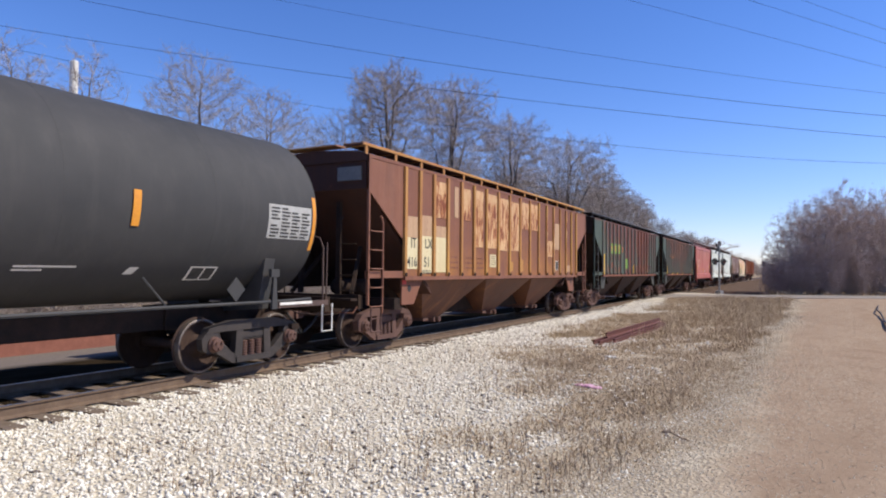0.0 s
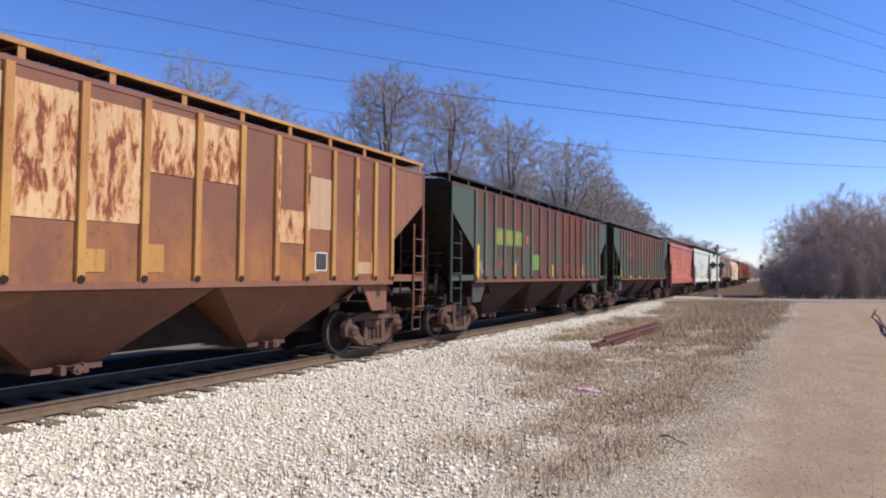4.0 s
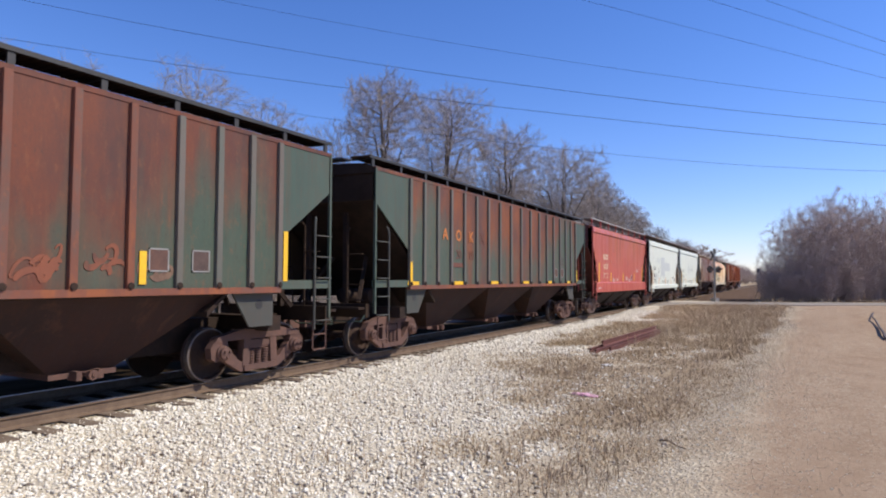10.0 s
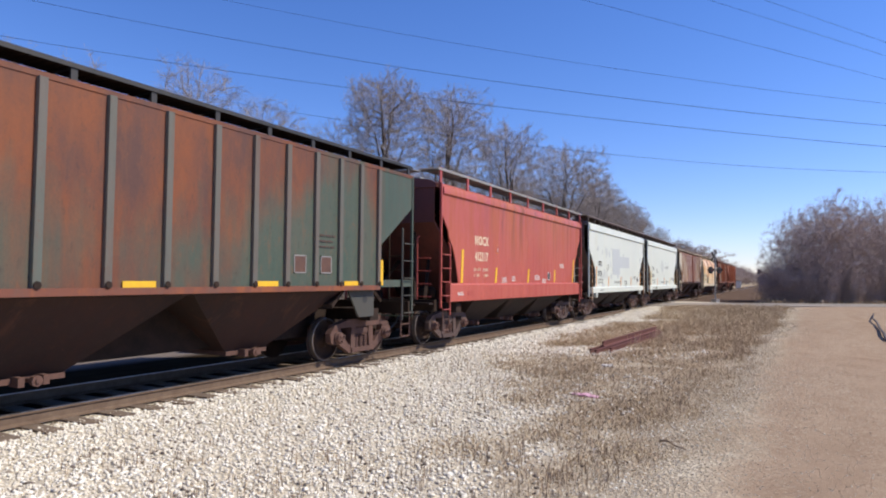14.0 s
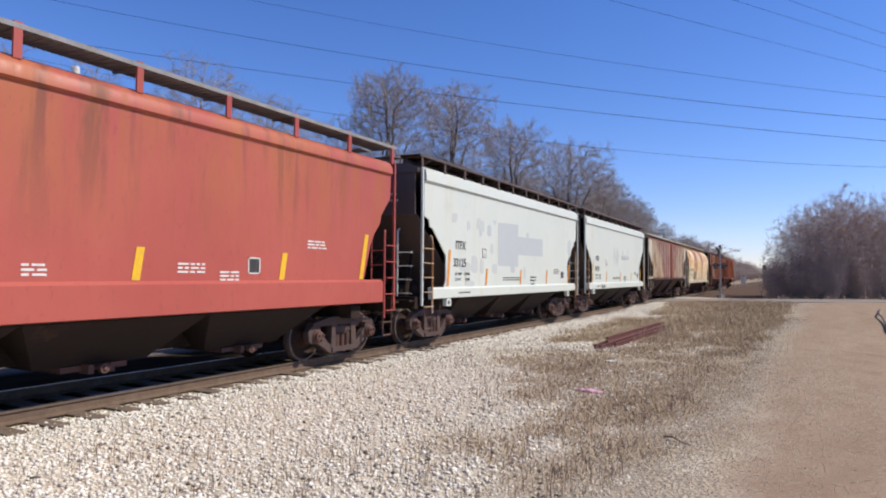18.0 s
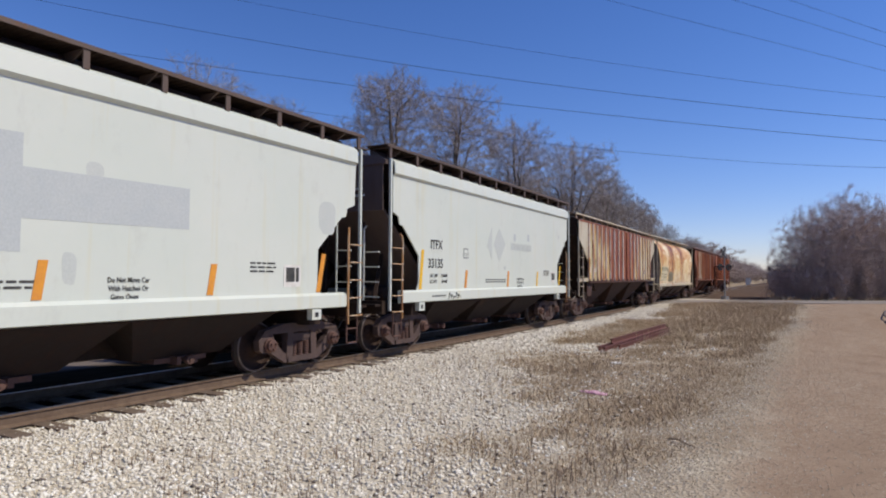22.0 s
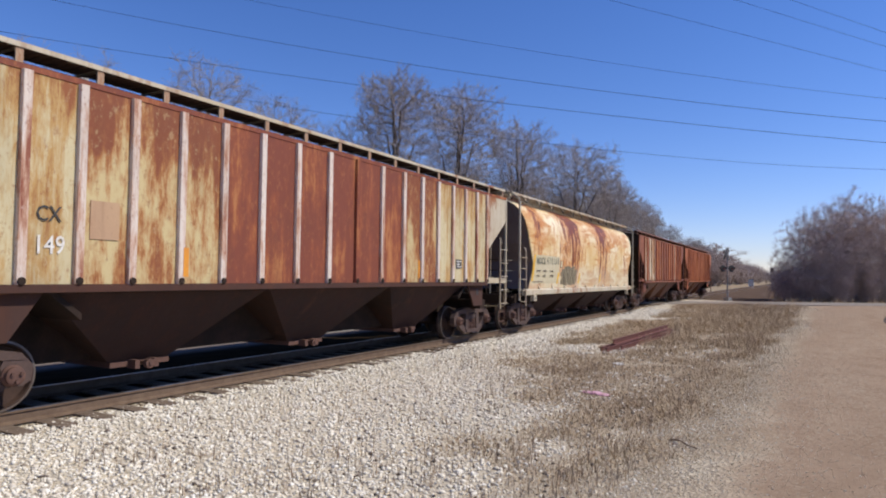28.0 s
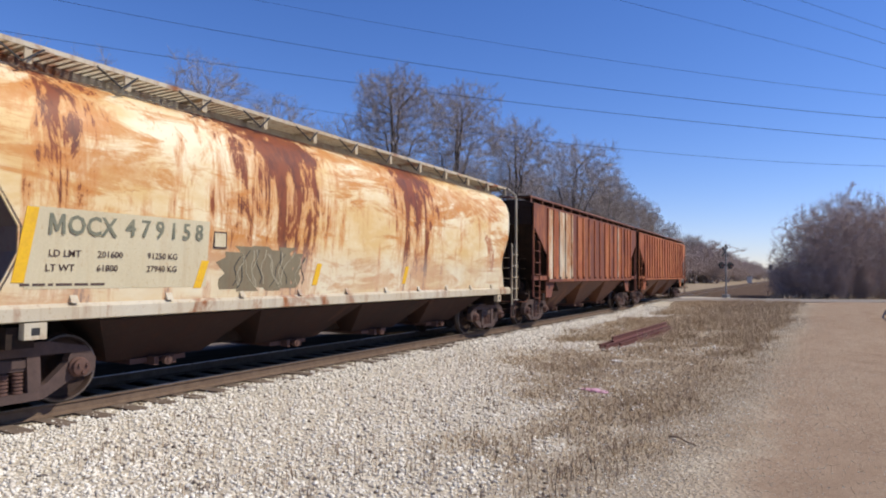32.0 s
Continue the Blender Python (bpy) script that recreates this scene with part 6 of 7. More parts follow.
scatter_stones("road_pebbles", x, y, rng.uniform(0.004, 0.011, n), island("pebbles", (0.40, 0.32, 0.23), (0.50, 0.42, 0.32), (0.70, 0.64, 0.54)), "small pebbles on the dirt track", 0.3)


def blades(name, x, y, tall, count, spread, mat, label, width=0.006, bend=0.5):
    """Tufts of thin bent blades."""
    n = len(x) * count
    bx, by, bh = (np.repeat(q, count) for q in (x, y, tall))
    bx = bx + rng.normal(0, 1, n) * np.repeat(spread, count)
    by = by + rng.normal(0, 1, n) * np.repeat(spread, count)
    h = bh * rng.uniform(0.35, 1.1, n)
    a = rng.uniform(0, 2 * np.pi, n)
    d = rng.uniform(0.1, 1.0, n) * bend * h
    z = ground_z(bx, by)
    base = np.stack([bx, by, z], -1)
    side = np.stack([np.cos(a + 1.57), np.sin(a + 1.57), np.zeros(n)], -1) * (width * rng.uniform(0.7, 1.5, n))[:, None]
    lean = np.stack([np.cos(a), np.sin(a), np.zeros(n)], -1)
    mid = base + lean * (d * 0.35)[:, None] + np.array([0, 0, 1]) * (h * 0.6)[:, None]
    tip = base + lean * d[:, None] + np.array([0, 0, 1]) * h[:, None]
    v = np.stack([base - side, base + side, mid + side * 0.7, mid - side * 0.7, tip], 1).reshape(-1, 3)
    k = 5 * np.arange(n)[:, None]
    f = np.concatenate([np.stack([k + 0, k + 1, k + 2], -1), np.stack([k + 0, k + 2, k + 3], -1), np.stack([k + 3, k + 2, k + 4], -1)], 1).reshape(-1, 3)
    return raw_object(name, v, f, mat, label)


M["dry"] = island("dry_grass", (0.33, 0.24, 0.15), (0.46, 0.35, 0.225), (0.60, 0.475, 0.325))
M["dead"] = island("dead_weeds", (0.23, 0.163, 0.11), (0.34, 0.25, 0.172), (0.45, 0.34, 0.232))
n = 52000
y = 4.0 + 45 * rng.random(n)**1.35
x = rng.uniform(2.4, 10.5, n)
ok = rng.random(n) < grassy(x, y)**1.3
x, y = x[ok], y[ok]
patch = patchy(x, y, 1.6, 2.4, 12)
tall = np.where(y > 18, rng.uniform(0.05, 0.17, len(x)), rng.uniform(0.02, 0.07, len(x))) * np.where((x > 5.6) & (y > 20), 1.5, 1.0) * (0.5 + patch)
tall = np.where((np.abs(x - 5.0 - 0.03 * (y - 17)) < 0.45) & (y > 16) & (y < 26), tall * 0.45, tall)
blades("dry_grass", x, y, tall, 6, np.full(len(x), 0.10), M["dry"], "dry tan grass between the stone and the dirt track", 0.0045, 1.9)
pick = rng.random(len(x)) < 0.34
blades("dead_weeds", x[pick], y[pick], tall[pick] * 0.8, 5, np.full(pick.sum(), 0.11), M["dead"], "dead brown weeds among the grass", 0.0045, 1.9)
pick = (rng.random(len(x)) < 0.10) & (y > 19) & (x > 5.2)
blades("tall_grass", x[pick], y[pick], rng.uniform(0.25, 0.55, pick.sum()), 5, np.full(pick.sum(), 0.10), M["dry"], "taller wispy dry grass beside the dirt track", 0.004, 0.7)
n = 4200
y = 4 + 14 * rng.random(n)
x = rng.uniform(2.2, 8.0, n)
ok = rng.random(n) < patchy(x, y, 2.0, 3.0, 9) * np.where(x > 4.5, 1.0, 0.55)
blades("weed_stalks", x[ok], y[ok], rng.uniform(0.06, 0.22, ok.sum()), 3, np.full(ok.sum(), 0.05), M["dead"], "thin dead weed stalks standing in the stone", 0.004, 0.35)
n = 4400
y = rng.uniform(63, 110, n)
x = rng.uniform(7.4, 40, n)
blades("verge_grass", x, y, rng.uniform(0.2, 0.7, n), 7, np.full(n, 0.25), M["dry"], "tall dry grass beyond the crossing", 0.02, 0.8)
n = 4200
y = rng.uniform(-6, 120, n)
x = -7.5 - 6 * rng.random(n)
blades("far_side_grass", x, y, rng.uniform(0.1, 0.5, n), 6, np.full(n, 0.2), M["dead"], "dead grass on the far side of the track", 0.014, 0.8)


# ---- bare trees ----
def crowned(seed, height, base, wide, lean=(0.0, 0.0), count=620, step=0.36, tip=0.0095, twigs=3, flat=0.62, long=0.55, limbs=7):
    """Segments of a leafless tree whose limbs reach for points spread through an uneven crown. base: height where the crown
    begins; wide: its half width; flat: how high in the crown it is widest."""
    g = np.random.default_rng(seed)
    d = g.normal(size=(count, 3))
    d /= np.linalg.norm(d, axis=1, keepdims=True)
    az, el = np.arctan2(d[:, 1], d[:, 0]), d[:, 2]
    p = g.uniform(0, 6.28, 5)
    lump = 0.98 + 0.13 * np.sin(3 * az + p[0] + 2 * el) + 0.10 * np.sin(5 * az + 4 * el + p[1]) + 0.08 * np.sin(7 * el + 2 * az + p[2])
    q = d * (g.random(count)**(1 / 2.4) * lump)[:, None]
    mid = base + (height - base) * flat
    z = mid + np.where(q[:, 2] > 0, q[:, 2] * (height - mid), q[:, 2] * (mid - base))
    goal = np.stack([q[:, 0] * wide + lean[0], q[:, 1] * wide + lean[1], z], -1)
    pos, par, way = [np.zeros(3)], [-1], [np.array([0, 0, 1.0])]
    stem = np.array([lean[0] * 0.5, lean[1] * 0.5, base + 0.1 * (height - base)])
    n = max(int(np.linalg.norm(stem) / step), 4)
    wave = g.normal(0, 0.05 * wide, 2)
    for k in range(1, n + 1):
        u = k / n
        pos.append(stem * u + np.array([wave[0], wave[1], 0]) * math.sin(math.pi * u))
        par.append(k - 1)
        way.append(np.array([0, 0, 1.0]))
    fork, turn = len(pos) - 1, g.uniform(0, 6.28)
    for k in range(limbs):
        out_by = (0.12 + 0.88 * k / max(limbs - 1, 1)) * wide * 0.62
        a = turn + 2.4 * k + g.uniform(-0.3, 0.3)
        top = np.array([math.cos(a) * out_by, math.sin(a) * out_by, (height - stem[2]) * (0.66 - 0.34 * k / max(limbs - 1, 1))]) + np.array([lean[0], lean[1], 0]) * 0.4
        start = max(fork - int(k * 0.9), fork // 2)
        m = max(int(np.linalg.norm(top) / step), 3)
        last, p0 = start, pos[start].copy()
        for i in range(1, m + 1):
            u = i / m
            q = p0 + top * np.array([u**0.8, u**0.8, u**1.15]) + g.normal(0, 0.035 * wide * 0.5, 3) * math.sin(math.pi * u)
            way.append((q - pos[last]) / (np.linalg.norm(q - pos[last]) + 1e-9))
            pos.append(q)
            par.append(last)
            last = len(pos) - 1
    kids = [1] * len(pos)
    P = np.array(pos)
    gap = np.linalg.norm(goal[:, None] - P[None], axis=2)
    near, dist = gap.argmin(1), gap.min(1)
    for _ in range(140):
        if not len(goal):
            break
        total = np.zeros((len(pos), 3))
        to = goal - P[near]
        np.add.at(total, near, to / (np.linalg.norm(to, axis=1, keepdims=True) + 1e-9))
        fresh = []
        for k in np.unique(near):
            if kids[k] >= 4:
                continue
            w = total[k] / (np.linalg.norm(total[k]) + 1e-9) + 0.45 * way[k] + g.normal(0, 0.12, 3) + np.array([0, 0, 0.06])
            w /= np.linalg.norm(w)
            kids[k] += 1
            pos.append(pos[k] + w * step)
            par.append(int(k))
            way.append(w)
            kids.append(0)
            fresh.append(len(pos) - 1)
        if not fresh:
            break
        P = np.array(pos)
        gap = np.linalg.norm(goal[:, None] - P[fresh][None], axis=2)
        best = gap.argmin(1)
        nd = gap[np.arange(len(goal)), best]
        closer = nd < dist
        near, dist = np.where(closer, np.array(fresh)[best], near), np.minimum(nd, dist)
        left = dist > step * 1.15
        goal, near, dist = goal[left], near[left], dist[left]
    load = np.zeros(len(pos))
    for k in range(len(pos) - 1, 0, -1):
        load[k] = max(load[k], tip**2.05)
        load[par[k]] += load[k]
    rad = load**(1 / 2.05)
    out = []
    for k in range(1, len(pos)):
        a, b = Vector(pos[par[k]]), Vector(pos[k])
        r0 = rad[par[k]] if par[k] and rad[par[k]] < 1.6 * rad[k] else rad[k] * 1.1
        out.append((a, b, r0, rad[k], 1 if rad[k] > min(0.032, 0.3 * rad[1]) else 5))
        if rad[k] < 3.6 * tip:
            for _ in range(twigs):
                w = way[k] * 0.8 + g.normal(0, 0.42, 3) + np.array([0, 0, 0.15])
                w = Vector(w / np.linalg.norm(w))
                m = a.lerp(b, g.random())
                e = m + w * (long * g.uniform(0.5, 1.2))
                out.append((m, e, tip * 0.62, tip * 0.35, 9))
                x = Vector(g.normal(0, 0.6, 3)) + w
                c = m.lerp(e, g.uniform(0.3, 0.8))
                out.append((c, c + x.normalized() * (long * g.uniform(0.3, 0.7)), tip * 0.5, tip * 0.3, 9))
    return out


def segments_mesh(segs, sides=4):
    P = np.array([s[0] for s in segs], float)
    Q = np.array([s[1] for s in segs], float)
    R0, R1 = np.array([s[2] for s in segs]), np.array([s[3] for s in segs])
    D = Q - P
    D /= np.linalg.norm(D, axis=1, keepdims=True) + 1e-9
    ref = np.where(np.abs(D[:, 2:3]) < 0.9, np.array([[0, 0, 1.0]]), np.array([[1.0, 0, 0]]))
    S = np.cross(D, ref)
    S /= np.linalg.norm(S, axis=1, keepdims=True)
    U = np.cross(S, D)
    a = 2 * np.pi * np.arange(sides) / sides
    ring = np.cos(a)[None, :, None] * S[:, None] + np.sin(a)[None, :, None] * U[:, None]
    v = np.concatenate([P[:, None] + ring * R0[:, None, None], Q[:, None] + ring * R1[:, None, None]], 1)
    k = (2 * sides * np.arange(len(P)))[:, None]
    j = np.arange(sides)
    f = np.stack([k + j, k + (j + 1) % sides, k + sides + (j + 1) % sides, k + sides + j], -1).reshape(-1, 4)
    return v.reshape(-1, 3), f


def ribbons_mesh(segs, seed=1):
    """The thinnest twigs: one tapering strip each, turned at random."""
    g = np.random.default_rng(seed)
    P, Q = np.array([s[0] for s in segs], float), np.array([s[1] for s in segs], float)
    D = Q - P
    D /= np.linalg.norm(D, axis=1, keepdims=True) + 1e-9
    S = np.cross(D, g.normal(size=D.shape))
    S /= np.linalg.norm(S, axis=1, keepdims=True) + 1e-9
    a, b = S * np.array([s[2] for s in segs])[:, None], S * np.array([s[3] for s in segs])[:, None]
    v = np.stack([P - a, P + a, Q + b, Q - b], 1).reshape(-1, 3)
    return v, np.arange(len(v)).reshape(-1, 4)


def both_meshes(segs, limit, sides=3):
    v, f = segments_mesh([s for s in segs if s[4] < limit], sides)
    w, g = ribbons_mesh([s for s in segs if s[4] >= limit])
    return np.concatenate([v, w]), np.concatenate([f, g + len(v)])


def bark(name, a, b):
    return plain(name, a, b, 4, 0.9)


M["bark"] = bark("grey_bark", (0.10, 0.08, 0.07), (0.15, 0.12, 0.105))
M["twig"] = bark("twig_bark", (0.33, 0.275, 0.24), (0.43, 0.37, 0.325))
M["brush"] = bark("brush_bark", (0.43, 0.34, 0.30), (0.53, 0.42, 0.37))
M["far_brush"] = bark("far_brush_bark", (0.38, 0.30, 0.265), (0.46, 0.37, 0.325))


def tree(label, at, seed, height, base, wide, **kw):
    segs = crowned(seed, height, base, wide, **kw)
    ob = thing("tree", label, "tree", "bare trees", at=at)
    for name, test, sides, mat in (("trunk", lambda l: l <= 3, 6, M["bark"]), ("crown", lambda l: l > 3, 3, M["twig"])):
        v, f = both_meshes([s for s in segs if test(s[4])], 9, sides) if name == "crown" else segments_mesh([s for s in segs if test(s[4])], sides)
        p = raw_object(name, v, f, mat, "")
        del p["kind"]
        p.parent = ob
    return ob


round_tree = tree("leafless tree with a rounded fine grey-brown crown behind the track", (-13, 33.9, -0.4), 11, 15.3, 7.6, 2.75, count=1700, step=0.24, twigs=8, flat=0.66, long=0.5)
leaning = tree("leafless tree with a leaning forked trunk behind the track", (-13.5, 42.0, -0.4), 12, 17.0, 7.6, 3.2, lean=(0.3, 1.5), count=1600, step=0.27, twigs=8, flat=0.64, long=0.55)
forked = tree("leafless tree with dark upright limbs behind the track", (-13, 54.4, -0.4), 13, 16.4, 7.6, 3.5, count=1500, step=0.30, twigs=8, tip=0.010, long=0.65)
wide = tree("leafless tree with wide dark limbs behind the track", (-13, 68.5, -0.4), 14, 17.6, 7.0, 5.6, lean=(0.6, 2.6), count=1500, step=0.36, tip=0.0115, twigs=8, flat=0.55, long=0.8)
slim = tree("slender leafless tree with thin pale branches", (-12, 18.1, -0.4), 15, 11.0, 5.0, 2.3, count=1000, step=0.22, twigs=7, tip=0.0055, long=0.42)
sapling = tree("small leafless tree with thin upright branches", (-11, 12.8, -0.4), 16, 9.7, 5.0, 1.1, count=330, step=0.2, twigs=5, tip=0.0055, long=0.36)
for src, x, y, s, turn in ((sapling, -11, 10.5, 0.96, 140), (sapling, -11.3, 11.3, 0.90, 20), (slim, -13, 23.4, 1.00, 150), (slim, -13.6, 25.2, 0.80, 30), (slim, -15, 31.3, 1.09, 90), (slim, -14.4, 28.5, 0.84, 250),
                           (forked, -13.5, 88.5, 1.00, 80), (wide, -14.5, 98, 0.86, 200), (forked, -14, 112, 0.95, 140), (round_tree, -14, 121, 0.92, 40), (leaning, -14, 133, 0.76, 300), (wide, -14, 146, 0.60, 20),
                           (slim, -15, 37.5, 0.98, 30), (slim, -15, 40.0, 0.98, 130), (slim, -16, 46, 1.15, 10), (slim, -16, 48.5, 1.05, 240), (slim, -16, 51, 1.1, 190), (slim, -15.5, 58, 1.2, 70), (slim, -15, 60.5, 1.1, 310), (slim, -16, 63, 1.25, 160), (slim, -16, 75, 1.3, 300), (forked, -17, 79, 0.80, 20), (round_tree, -16, 92, 0.95, 220), (forked, -15, 103, 0.88, 330), (round_tree, -16, 127, 0.80, 70),
                           (slim, -16, 80, 1.2, 45), (wide, -19, 205, 0.85, 10), (forked, -21, 226, 0.92, 100), (wide, -20, 245, 0.80, 200)):
    c = copy_thing(src, Matrix.Translation((x, y, -0.45)) @ Matrix.Rotation(radians(turn), 4, "Z"))
    c.scale = (s, s, s)


def bush(seed, stems, count, long=0.75):
    """A shrub of unit size (6 m tall): thin stems and a rounded mass of short twigs that leave them at all angles."""
    r = random.Random(seed)
    segs = []
    for _ in range(stems):
        a, lean = r.uniform(0, 6.28), r.uniform(0.0, 2.6)
        p, top = Vector((r.gauss(0, 0.5), r.gauss(0, 0.5), 0)), Vector((math.cos(a) * lean, math.sin(a) * lean, 6.0 * math.sqrt(max(0.2, 1 - (lean / 3.0)**2)) * r.uniform(0.7, 0.97)))
        knots = [p.lerp(top, k / 4) + Vector((math.cos(a), math.sin(a), 0)) * (0.5 * math.sin(math.pi * k / 4)) + Vector((r.gauss(0, 0.08), r.gauss(0, 0.08), 0)) for k in range(5)]
        for k in range(4):
            segs.append((knots[k], knots[k + 1], 0.026 - 0.005 * k, 0.021 - 0.005 * k, 1))
        for _ in range(count):
            u = r.uniform(0.25, 4.0)
            q = knots[int(u - 1e-6)].lerp(knots[int(u - 1e-6) + 1], u % 1)
            b, up = r.uniform(0, 6.28), r.uniform(-0.15, 1.1)
            d = Vector((math.cos(b), math.sin(b), up)).normalized()
            m = q + d * long * r.uniform(0.5, 1.3)
            segs.append((q, m, 0.010, 0.006, 9))
            for _ in range(3):
                b = r.uniform(0, 6.28)
                f = q.lerp(m, r.uniform(0.3, 1.0))
                segs.append((f, f + (d + Vector((math.cos(b), math.sin(b), r.uniform(-0.2, 0.9))) * 0.8) * (long * r.uniform(0.3, 0.6)), 0.007, 0.004, 9))
    return both_meshes(segs, 9)


def thicket(name, spots, kinds, label, mat):
    """Many shrubs or small trees grown together, in one mesh."""
    V, F, k = [], [], 0
    for i, (x, y, s, w) in enumerate(spots):
        v, f = kinds[i % len(kinds)]
        a = i * 2.1
        c, sn = math.cos(a), math.sin(a)
        p = np.stack([(v[:, 0] * c - v[:, 1] * sn) * w, (v[:, 0] * sn + v[:, 1] * c) * w, v[:, 2] * s], -1) + np.array([x, y, -0.3])
        V.append(p)
        F.append(f + k)
        k += len(v)
    return raw_object(name, np.concatenate(V), np.concatenate(F), mat, label)


r = random.Random(3)
low_trees = [both_meshes(crowned(50 + k, 6.0, 0.2, 2.2, count=900, step=0.16, tip=0.0058, twigs=6, flat=0.55, long=0.34), 9) for k in range(3)]
spots = []
for row in range(3):
    for i in range(12):
        x = 10.2 + 0.9 * row + 2.7 * i + r.uniform(-0.6, 0.6)
        tall = min(9.7, 7.9 + 1.1 * (x - 9.8)) * r.uniform(0.90, 1.04)
        spots.append((x, 69 + 3.4 * row + 0.45 * max(x - 12, 0) + r.uniform(-1, 1), tall / 6.0, tall / 6.0 * 0.95))
thicket("thicket", spots, low_trees, "dense leafless thicket beyond the crossing road", M["brush"])
spots = []
for i in range(84):
    x = r.uniform(7.8, 46) if i < 60 else r.uniform(7.8, 13)
    spots.append((x, 66.0 + 0.5 * max(x - 12, 0) + r.uniform(0, 4), r.uniform(0.35, 0.8) * (1.0 if i < 60 else 1.5), r.uniform(0.5, 0.8)))
thicket("undergrowth", spots, [bush(sd, 11, 60) for sd in (21, 22)], "low leafless undergrowth at the foot of the thicket", M["brush"])
spots = []
for i in range(90):
    y = r.uniform(-6, 130)
    tall = r.uniform(2.2, 5.2)
    spots.append((-10.5 - r.uniform(0, 4), y, tall / 6, tall / 6 * 0.9))
for i in range(60):
    tall = r.uniform(2.6, 4.4)
    spots.append((-9.5 - r.uniform(0, 4), r.uniform(5, 60), tall / 6, tall / 6 * 1.0))
for i in range(120):
    tall = r.uniform(4.4, 6.2)
    spots.append((-16 - r.uniform(0, 9), r.uniform(-12, 75), tall / 6, tall / 6 * 1.3))
thicket("brush_row", spots, [bush(sd, 8, 60) for sd in (31, 32)], "leafless brush behind the track", M["twig"])
spots = []
for i in range(110):
    y = r.uniform(165, 430)
    tall = r.uniform(8.0, 11.0) * (1.15 if y < 270 else 1.0)
    spots.append((-14 + r.uniform(-14, 4) - (y < 200) * 4, y, tall / 6, tall / 6 * 1.8))
for i in range(40):
    y = r.uniform(150, 430)
    spots.append((12 + r.uniform(0, 25), y, r.uniform(0.9, 1.4), 1.5))
for i in range(26):
    spots.append((-12 + 1.5 * i + r.uniform(-1, 1), r.uniform(432, 470), r.uniform(1.0, 1.5), 2.0))
far_kinds = []
for k in (61, 62):
    far_kinds.append(both_meshes(crowned(k, 6.0, 0.3, 2.2, count=300, step=0.26, tip=0.014, twigs=5, flat=0.5, long=0.5), 9))
thicket("far_woods", spots, far_kinds, "distant leafless woods along the line", M["far_brush"])

slab = tagged(new("concrete_strip", mesh_of("concrete_strip", G().prism([(-6.6, 16.9), (-6.1, 16.6), (-5.6, 25.5), (-6.3, 25.5)], -0.45, -0.28, "z"), M["steel"])), "pale concrete strip in the ground behind the track", "", "", "structure")

# ---- crossing road, signals, poles, wires ----
asphalt = plain("worn_asphalt", (0.22, 0.185, 0.15), (0.29, 0.245, 0.20), 0.8, 0.9, fine=40)
road_g = G()
for x0, x1 in ((-60, -0.86), (-0.65, 0.65), (0.86, 60)):
    road_g.prism([(x0, 46.3 + 0.62 * x0), (x1, 46.3 + 0.62 * x1), (x1, 53.3 + 0.62 * x1), (x0, 53.3 + 0.62 * x0)], -0.12, -0.025, "z")
tagged(new("road", mesh_of("road", road_g, asphalt)), "worn grey asphalt road over the railway crossing", "", "", "structure")

steel_grey = plain("galvanised_steel", (0.30, 0.30, 0.30), (0.22, 0.21, 0.21), 5, 0.5, 0.4)
sign_white = plain("sign_back", (0.03, 0.03, 0.03), (0.045, 0.043, 0.04), 5, 0.5)
lens = Nodes("red_lens", 0.3)
lens.colour((0.16, 0.02, 0.015))
lens.b.inputs["Emission Color"].default_value = (1.0, 0.35, 0.25, 1)
lens.b.inputs["Emission Strength"].default_value = 0.02


def crossing_signal(x, y, turn, label):
    ob = thing("crossing_signal", label, "crossing signal", "crossing signals", at=(x, y, -0.05))
    ob.rotation_euler = (0, 0, radians(turn))
    part("mast", G().add(*tube_z(0.065, 0.0, 4.45)), steel_grey, ob, smooth=True)
    part("base", G().box(-0.25, 0.25, -0.25, 0.25, -0.1, 0.22), steel_grey, ob)
    for s in (-1, 1):
        part("crossbuck_blade", G().beam((-0.42, 0.085 + 0.012 * s, 3.55 if s > 0 else 4.4), (0.42, 0.085 + 0.012 * s, 4.4 if s > 0 else 3.55), 0.02, 0.2), sign_white, ob)
    part("light_arm", G().box(-0.75, 0.75, -0.03, 0.03, 2.72, 2.80), M["black"], ob)
    for sx in (-0.62, 0.62):
        for d in (-1, 1):
            g = G().lathe([(0.0, 0.30), (0.02, 0.30), (0.02, 0.02)], 20)
            g.v = [(yy + sx, d * (xx + 0.05), zz + 2.76) for xx, yy, zz in g.v]
            lampb = part("backboard", g, M["black"], ob)
            g = G().lathe([(0.03, 0.10), (0.055, 0.10), (0.06, 0.02)], 14)
            g.v = [(yy + sx, d * (xx + 0.05), zz + 2.76) for xx, yy, zz in g.v]
            part("lens", g, lens.mat, lampb, "red signal lens")
            g = G()
            for k in range(9):
                a = math.pi * k / 8
                b = math.pi * (k + 1) / 8
                if k < 8:
                    g.add([(sx + 0.13 * math.cos(a), d * 0.07, 2.76 + 0.13 * math.sin(a)), (sx + 0.13 * math.cos(b), d * 0.07, 2.76 + 0.13 * math.sin(b)), (sx + 0.12 * math.cos(b), d * 0.3, 2.76 + 0.12 * math.sin(b)), (sx + 0.12 * math.cos(a), d * 0.3, 2.76 + 0.12 * math.sin(a))], [(0, 1, 2, 3)])
            part("hood", g, M["black"], lampb)
    part("bell", G().add(*tube_z(0.14, 4.45, 4.58, 0.06)), M["black"], ob)
    return ob


